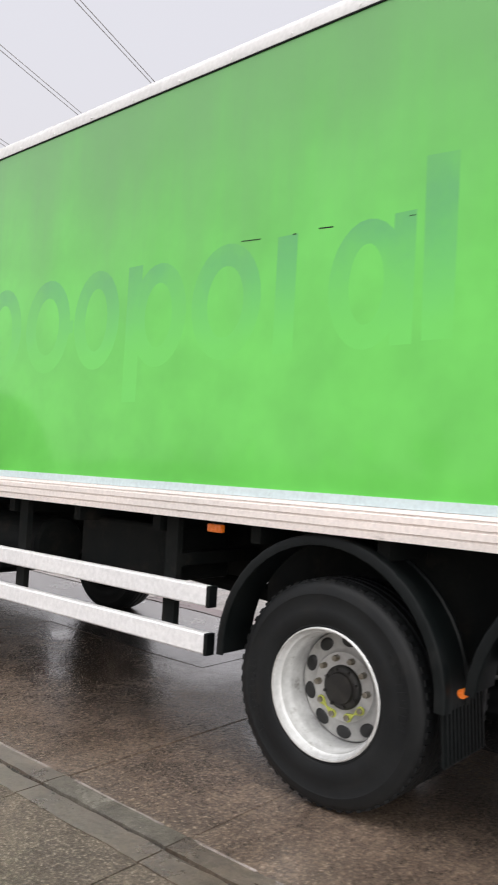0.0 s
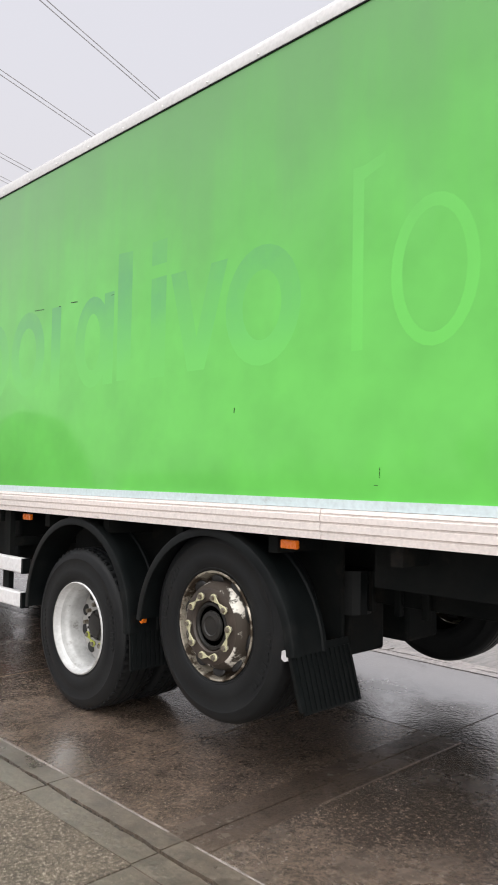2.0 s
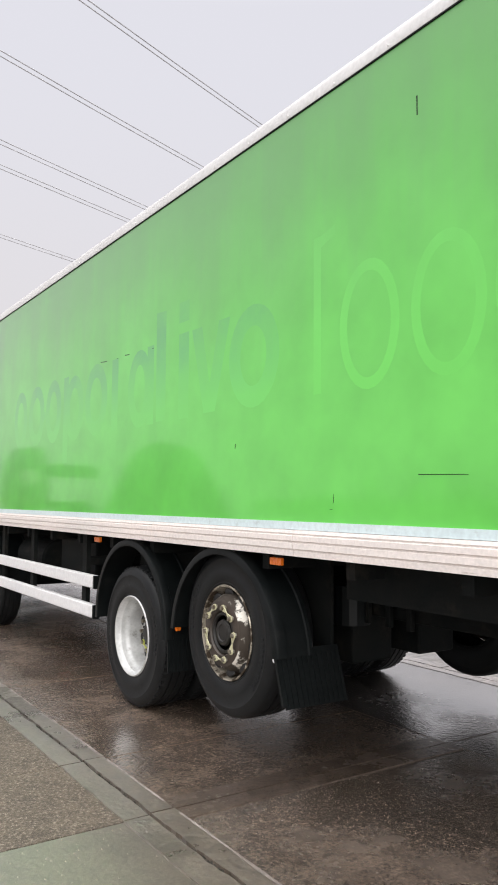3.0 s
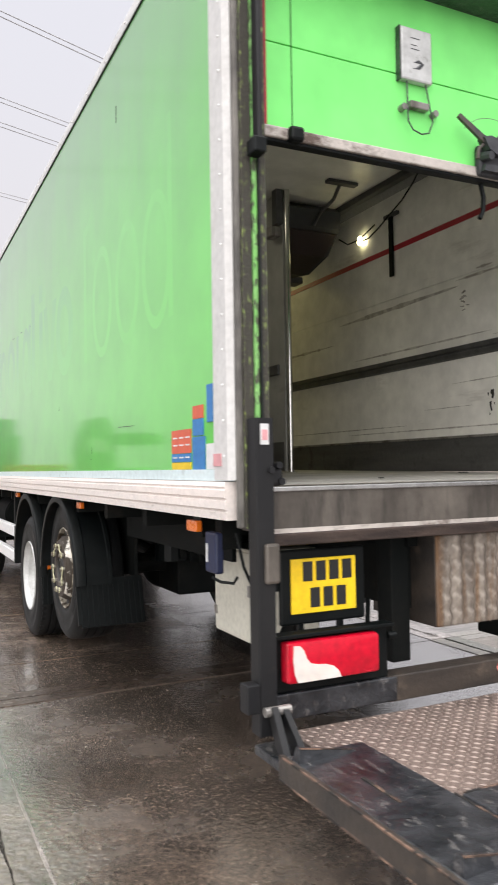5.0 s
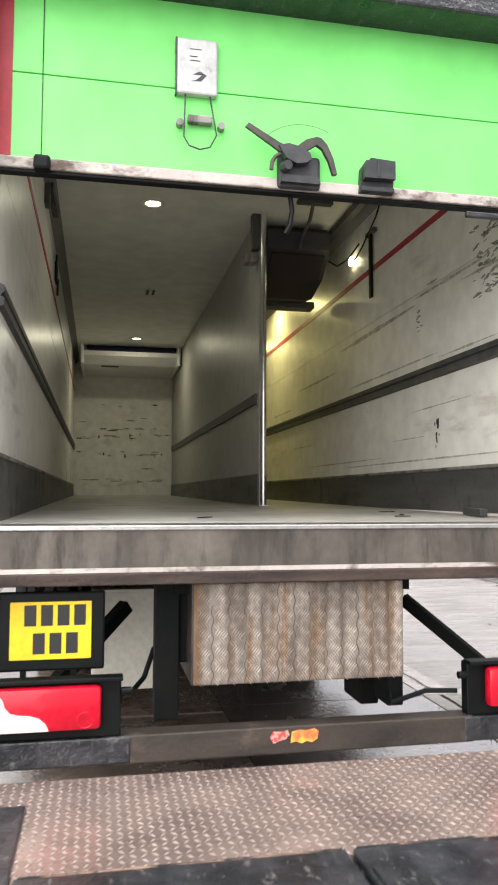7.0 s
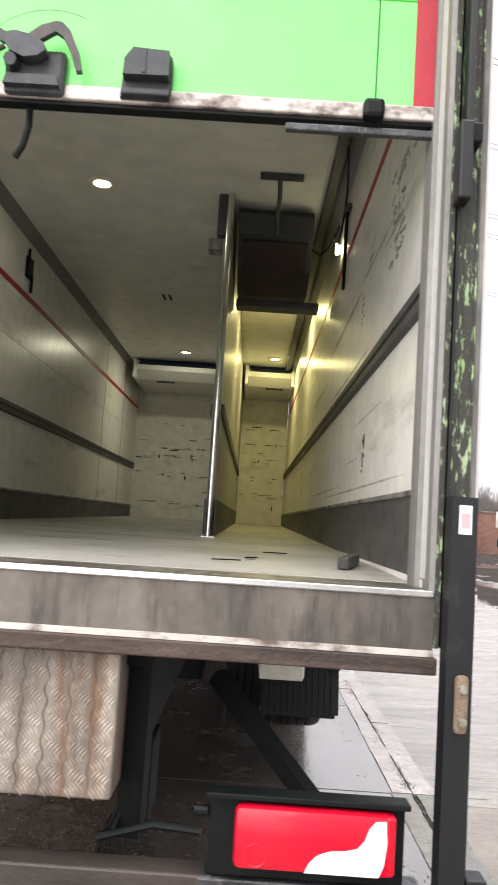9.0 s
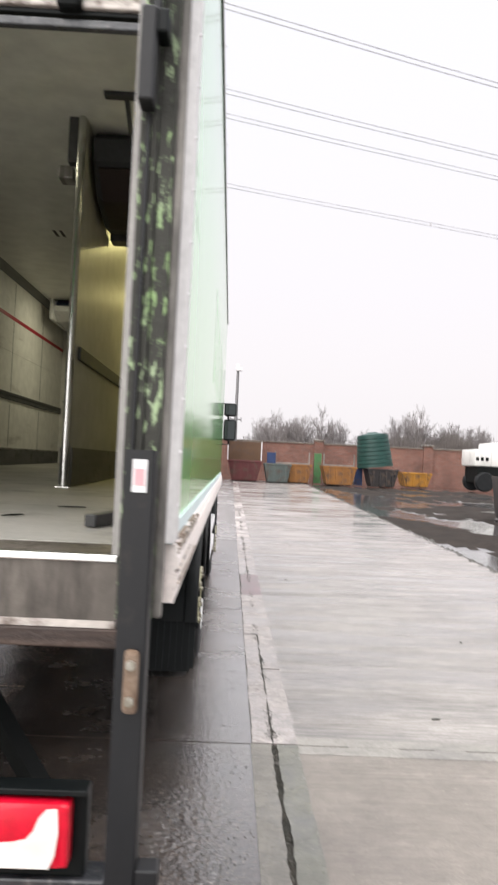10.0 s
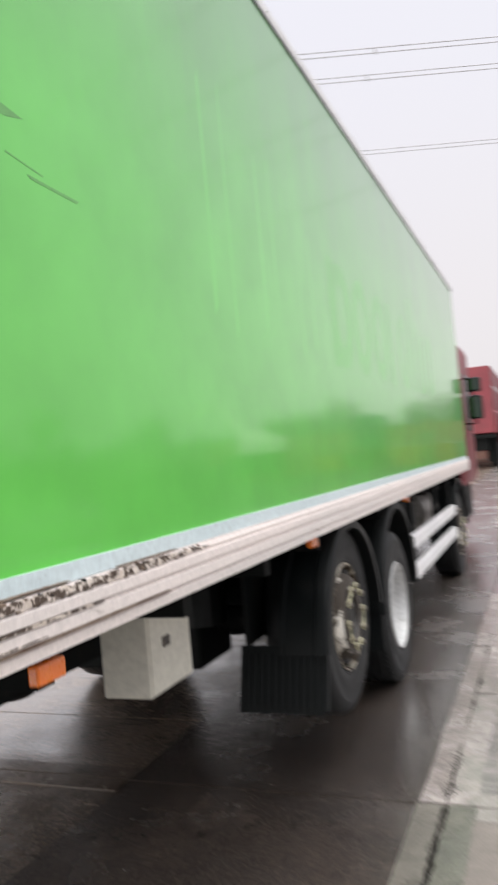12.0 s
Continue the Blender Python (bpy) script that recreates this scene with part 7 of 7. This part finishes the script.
# Two unseen stand-ins for green and yellow shapes mirrored in the side panel.
skip(-4.9, 32.5, 1.3, 2.0, 2.5, SKIP_GREEN, "tall green container standing in for a green shape mirrored in the panel", 0.85, 0.0, 0.95)
skip(-6.0, 30.6, 2.6, 0.9, 1.25, SKIP_YELLOW, "low yellow skip standing in for a yellow shape mirrored in the panel", 0.0)
for x, w, z1, m, nm in ((6.42, 0.42, 1.72, SKIP_GREEN, "green"), (3.75, 0.5, 1.66, SKIP_BLUE, "blue"), (8.8, 0.45, 1.0, SKIP_BLUE, "blue")):
    y = 41.8
    b_ = single("steel_board", box(x - w / 2, x + w / 2, y - 0.04, y + 0.04, rise(y), rise(y) + z1, 0.01), m, nm + " painted steel board standing by the skips", "board", group="boards by the skips")
for x0, x1, y in ((4.0, 5.95, 42.0), (6.8, 8.55, 42.0)):
    fr = thing("metal_frame", (0, y, 0), "pale steel goal frame standing behind a skip", "frame", group="frames behind the skips")
    z = rise(y)
    for x in (x0, x1):
        part("upright", box(x - 0.035, x + 0.035, -0.03, 0.03, z, z + 1.75), MARGIN, fr)
    part("crossbar", box(x0, x1, -0.03, 0.03, z + 1.05, z + 1.12), MARGIN, fr)

# leaning green tank on the dark skip
tank = thing("plastic_tank", (9.62, 41.2, rise(41.2) + 1.0), "large dark green ribbed plastic tank, leaning", "tank")
TANK = mat("dark_green_plastic", (0.012, 0.052, 0.043), (0.009, 0.04, 0.033), 0.4, s1=2)
prof = []
for k in range(8):
    z = k * 0.23
    prof += [(1.02 - 0.02 * k, z), (1.02 - 0.02 * k, z + 0.17), (0.97 - 0.02 * k, z + 0.19), (0.97 - 0.02 * k, z + 0.21)]
prof = [(0.0, 0.0)] + prof + [(0.84, 1.84), (0.3, 1.93), (0.28, 1.98), (0.0, 1.98)]
tk = part("tank_body", lathe(prof, 40), TANK, tank, "", True)
tk.matrix_basis = pose(0, 0, 0.10, 0, -90 - 7, 0)

# lamp post
lp = thing("lamp_post", (1.62, 44.5, rise(44.5)), "tall slim grey lamp post with lamps on top", "lamp post")
part("column", tube((0, 0, 0), (0, 0, 6.6), 0.13, 12, 0.08), IRON, lp, "", True)
part("cross_arm", box(-0.35, 0.35, -0.04, 0.04, 3.55, 3.62), IRON, lp)
for x in (-0.32, 0.32):
    part("bracket", box(x - 0.03, x + 0.03, -0.05, 0.05, 3.45, 3.72), IRON, lp)
part("lamp_head", box(-0.12, 0.24, -0.2, 0.2, 6.55, 6.72, 0.03), WHITE, lp)
part("lamp_head", box(-0.1, 0.05, -0.1, 0.1, 6.72, 6.95, 0.02), WHITE, lp)

# red lorry parked ahead
rl = thing("red_lorry", (-0.92, 31.7, rise(31.7)), "faded red lorry parked ahead with dark chassis", "lorry")
part("box_body", box(-1.25, 1.25, 0.0, 8.6, 1.45, 4.22, 0.03), LORRY_RED, rl)
part("tail_frame", box(-1.27, 1.27, -0.03, 0.05, 1.25, 1.40), CHASSIS, rl)
part("chassis_rail", box(-0.9, 0.9, 0.2, 8.4, 0.75, 1.3), CHASSIS, rl)
part("side_band", box(1.25, 1.262, 0.4, 8.4, 3.32, 3.4), STICK_WHITE, rl)
part("side_band", box(1.25, 1.262, 0.4, 8.4, 2.32, 2.38), STICK_PINK, rl)
part("cab", box(-1.2, 1.2, 8.8, 10.6, 0.6, 3.3, 0.1), LORRY_RED, rl)
for s in (-1, 1):
    for y in (1.6, 2.9, 9.6):
        w = part("wheel", lathe([(0.0, -0.15), (0.28, -0.15), (0.45, -0.15), (0.5, -0.1), (0.5, 0.1), (0.45, 0.15), (0.28, 0.13), (0.0, 0.10)], 32), RUBBER, rl, "", True)
        w.matrix_basis = pose(s * 1.05, y, 0.5, 0, 0, 0 if s > 0 else 180)
    part("mudflap", box(s * 0.8, s * 1.24, 1.0, 1.02, 0.25, 1.3), CHASSIS, rl)

# tipper lorry parked across the yard, mirrored in the green side
TIP_PALE = mat("pale_tipper_paint", (0.55, 0.56, 0.54), (0.46, 0.47, 0.45), 0.4, s1=2, dirt=(0.22, 0.20, 0.17), dirt_amount=(0.58, 0.8), dirt_scale=3)
tp = thing("tipper_lorry", (-9.7, 31.0, rise(31.0)), "pale tipper lorry with dark load parked in the yard", "lorry")
part("chassis_rail", box(-1.6, 1.7, -0.5, 0.5, 0.75, 1.05), CHASSIS, tp)
part("tipper_body", extrude([(-1.75, 1.08), (0.35, 1.08), (0.42, 2.05), (-1.85, 2.05)], "y", -1.15, 1.15), TIP_PALE, tp)
part("load", extrude([(-1.8, 2.05), (-1.7, 2.5), (-1.3, 2.62), (-0.6, 2.60), (0.0, 2.62), (0.36, 2.05)], "y", -1.05, 1.05), SKIP_DARK, tp, "dark heaped load")
part("cab", extrude([(0.50, 0.95), (1.75, 0.95), (1.75, 1.9), (1.62, 2.65), (1.30, 3.25), (0.75, 3.30), (0.50, 2.7)], "y", -1.1, 1.1), SKIP_DARK, tp, "dark cab with roof fairing")
part("side_window", extrude([(0.85, 1.75), (1.60, 1.75), (1.50, 2.35), (0.85, 2.35)], "y", -1.115, -1.09), ALU, tp)
for s in (-1, 1):
    for x in (-1.1, 1.2):
        w = part("wheel", lathe([(0.0, -0.14), (0.28, -0.14), (0.45, -0.14), (0.5, -0.1), (0.5, 0.1), (0.45, 0.14), (0.28, 0.12), (0.0, 0.10)], 28), RUBBER, tp, "", True)
        w.matrix_basis = pose(x, s * 1.0, 0.5, 0, 0, 90 * s)


def heap(x, y, rx, ry, top, material, label, seed):
    """A tipped heap: a rounded mound with an uneven outline."""
    n, m = 40, 14
    verts, faces = [], []
    for i in range(m + 1):
        u = i / m
        for k in range(n):
            a = 2 * math.pi * k / n
            c, s_ = math.cos(a), math.sin(a)
            w = 1 + 0.16 * noise.noise((c * 1.3 + seed, s_ * 1.3, u))
            z = top * (0.5 + 0.5 * math.cos(math.pi * u ** 1.9)) * (1 + 0.12 * noise.noise((c * u * 3 + seed, s_ * u * 3, 2.0)))
            verts.append((rx * u * w * c, ry * u * w * s_, max(0.0, z) - (0.1 if i == m else 0.0)))
    for i in range(m):
        for k in range(n):
            j = (k + 1) % n
            faces.append((i * n + k, (i + 1) * n + k, (i + 1) * n + j, i * n + j))
    me = bpy.data.meshes.new("spoil_heap")
    me.from_pydata(verts, [], faces)
    me.materials.append(material)
    ob = new("spoil_heap", me)
    ob.location = (x, y, rise(y))
    return tagged(ob, label, "heap")


heap(-15.4, 31.0, 3.6, 2.6, 3.7, MUD_RIDGE, "dark rounded heap of tipped soil in the yard", 3.0)

# white excavator at the yard's edge
ex = thing("excavator", (16.35, 41.2, rise(41.2)), "white wheeled excavator with raised boom", "excavator")
EXW = mat("excavator_white", (0.66, 0.65, 0.62), (0.58, 0.57, 0.54), 0.4, s1=1.5, dirt=(0.3, 0.28, 0.25), dirt_amount=(0.58, 0.8))
part("undercarriage", box(-1.25, 1.6, -1.1, 1.1, 0.5, 1.40, 0.05), CHASSIS, ex)
for s in (-1, 1):
    for x in (-0.8, 1.1):
        w = part("wheel", lathe([(0.0, -0.2), (0.3, -0.2), (0.48, -0.2), (0.55, -0.12), (0.55, 0.12), (0.48, 0.2), (0.3, 0.2), (0.0, 0.2)], 28), RUBBER, ex, "", True)
        w.matrix_basis = pose(x, s * 1.05, 0.55, 0, 0, 90)
part("counterweight", box(-1.45, -0.48, -1.2, 1.2, 1.42, 2.36, 0.08), EXW, ex, "", True)
part("engine_cover", box(-0.50, 0.75, -1.15, 1.2, 1.40, 2.75, 0.12), EXW, ex, "", True)
for k in range(3):
    part("name_bar", box(-1.36 + k * 0.27, -1.20 + k * 0.27, -1.215, -1.20, 1.72, 1.92), CHASSIS, ex)
part("exhaust", tube((0.6, 0, 2.5), (0.6, 0, 2.95), 0.05, 10), CHASSIS, ex)
part("boom", beam((0.15, -0.3, 1.6), (1.95, -0.3, 4.65), 0.4, 0.45), EXW, ex)
part("boom", beam((1.95, -0.3, 4.65), (4.6, -0.3, 4.0), 0.32, 0.4), EXW, ex)
part("ram", tube((0.6, -0.7, 1.5), (1.5, -0.6, 3.4), 0.09, 10), ALU, ex)

# power cables, twin conductors between pylons out of sight
D, NRM = Vector((0.934, 0.358, 0)), Vector((-0.358, 0.934, 0))
for o, z in ((21.2, 20.0), (26.6, 20.0), (33.2, 20.0), (35.7, 20.0), (45.2, 20.0)):
    cb = thing("power_cable", NRM * o + Vector((0, 0, z)), "twin grey overhead power cable", "power cable", group="overhead power cables")
    for dz in (-0.12, 0.12):
        pts = [D * d + Vector((0, 0, dz + 0.0006 * (d - 20) ** 2 * 0.35)) for d in range(-160, 221, 20)]
        part("conductor", bent([tuple(p) for p in pts], 0.024, 6), WIRE, cb)
    for d in (9, 34, 60):
        p = D * d + Vector((0, 0, 0.0006 * (d - 20) ** 2 * 0.35))
        part("spacer", beam(p - Vector((0, 0, 0.16)), p + Vector((0, 0, 0.16)), 0.07, 0.07), WIRE, cb)

# bare winter trees: a few built, then repeated


def tree_mesh(seed, height):
    rng = random.Random(seed)
    verts, faces = [], []

    def limb(p, d, ln, r, depth):
        n = 3 if depth > 1 else 5
        q = p + d * ln
        side = d.orthogonal().normalized()
        up = d.cross(side)
        base = len(verts)
        for c, rad in ((p, r), (q, r * 0.6)):
            for k in range(n):
                a = 2 * math.pi * k / n
                verts.append(tuple(c + (side * math.cos(a) + up * math.sin(a)) * rad))
        for k in range(n):
            faces.append((base + k, base + (k + 1) % n, base + n + (k + 1) % n, base + n + k))
        if depth >= 6:
            return
        kids = 3 if depth < 2 else rng.choice((3, 4))
        for k in range(kids):
            along = 1.0 if k == 0 else rng.uniform(0.45, 1.0)
            az, tilt = rng.uniform(0, 2 * math.pi), rng.uniform(0.25, 0.75) * (0.5 if k == 0 else 1)
            nd = (d * math.cos(tilt) + (side * math.cos(az) + up * math.sin(az)) * math.sin(tilt) + Vector((0, 0, 0.14))).normalized()
            limb(p + d * ln * along, nd, ln * rng.uniform(0.6, 0.82), max(r * 0.56, 0.0075), depth + 1)

    stems = rng.choice((1, 2, 3))
    for _ in range(stems):
        lean = Vector((rng.uniform(-0.25, 0.25), rng.uniform(-0.25, 0.25), 1)).normalized()
        limb(Vector((rng.uniform(-0.4, 0.4), rng.uniform(-0.4, 0.4), 0)), lean, height * 0.27, 0.16 if stems == 1 else 0.10, 0)
    me = bpy.data.meshes.new("bare_tree")
    me.from_pydata(verts, [], faces)
    me.materials.append(TREE)
    return me


TREES = [tree_mesh(k, 1.0 * h) for k, h in enumerate((6.5, 7.5, 5.5, 7.0, 6.0, 7.0))]
rng = random.Random(5)


def plant(x, y, size, base):
    ob = new("bare_tree", TREES[rng.randrange(len(TREES))])
    ob.matrix_basis = pose(x, y, base, 0, 0, rng.uniform(0, 360)) @ Matrix.Diagonal((size, size, size * rng.uniform(0.9, 1.1), 1))
    tagged(ob, "bare winter tree with fine grey-brown twigs", "tree", "trees beyond the wall")


for x, y, sz in ((5.5, 56, 0.95), (6.6, 57, 1.0), (7.8, 56.5, 1.05), (9.0, 58, 1.0), (10.2, 57, 0.9), (11.3, 59, 0.85), (4.4, 57, 0.7), (2.0, 55, 0.55), (0.9, 56, 0.5), (3.0, 58, 0.5), (13.0, 60, 0.85),
                 (17.5, 62, 1.0), (18.6, 61, 1.1), (19.6, 62, 1.15), (20.6, 63, 1.05), (21.6, 62, 1.0), (23.0, 63, 1.1), (24.4, 62, 1.0), (26.0, 64, 0.9), (16.4, 61, 0.85), (15.2, 60, 0.8)):
    x -= 1.3 if x < 14 else 2.4
    plant(x, y, sz * 0.86, 0.3)
    plant(x + rng.uniform(-0.8, 0.8), y + 2.5, sz * 0.86, 0.3)
for k in range(22):
    plant(rng.uniform(26, 60), rng.uniform(20, 70), rng.uniform(0.8, 1.2), 0.0)
for k in range(16):
    plant(rng.uniform(34, 42), -30 + k * 4 + rng.uniform(-1, 1), rng.uniform(0.7, 1.0), -0.05)
for k in range(18):
    plant(rng.uniform(-58, -50), -10 + k * 4 + rng.uniform(-1, 1), rng.uniform(0.7, 1.0), -0.05)


def scrub(name, x0, x1, y0, y1, h, n, seed):
    """Dense winter scrub: countless thin upright twigs."""
    r = random.Random(seed)
    verts, faces = [], []
    for _ in range(n):
        x, y = r.uniform(x0, x1), r.uniform(y0, y1)
        top = h * r.uniform(0.4, 1.0) * (0.75 + 0.25 * math.sin(x * 0.9) * math.cos(y * 0.5 + x * 0.21))
        dx, dy, w, a = r.uniform(-0.5, 0.5), r.uniform(-0.5, 0.5), r.uniform(0.03, 0.09), r.uniform(0, math.pi)
        b = len(verts)
        z = rise(y) - 0.1
        c, s_ = math.cos(a) * w, math.sin(a) * w
        verts += [(x - c, y - s_, z), (x + c, y + s_, z), (x + s_, y - c, z), (x + dx, y + dy, z + top)]
        faces += [(b, b + 1, b + 3), (b + 1, b + 2, b + 3), (b + 2, b, b + 3)]
    me = bpy.data.meshes.new(name)
    me.from_pydata(verts, [], faces)
    me.materials.append(SCRUB)
    return tagged(new(name, me), "dense brown winter scrub and hedge twigs", "scrub", kind="stuff")


scrub("scrub", 0, 32, 52, 58, 3.6, 9000, 1)
scrub("scrub", 12.8, 21, 58, 62, 4.9, 9000, 5)
scrub("scrub", 20, 60, 60, 72, 5.0, 12000, 2)
scrub("scrub", 36, 44, -45, 45, 4.2, 16000, 3)
scrub("scrub", -56, -46, -30, 70, 2.4, 14000, 4)
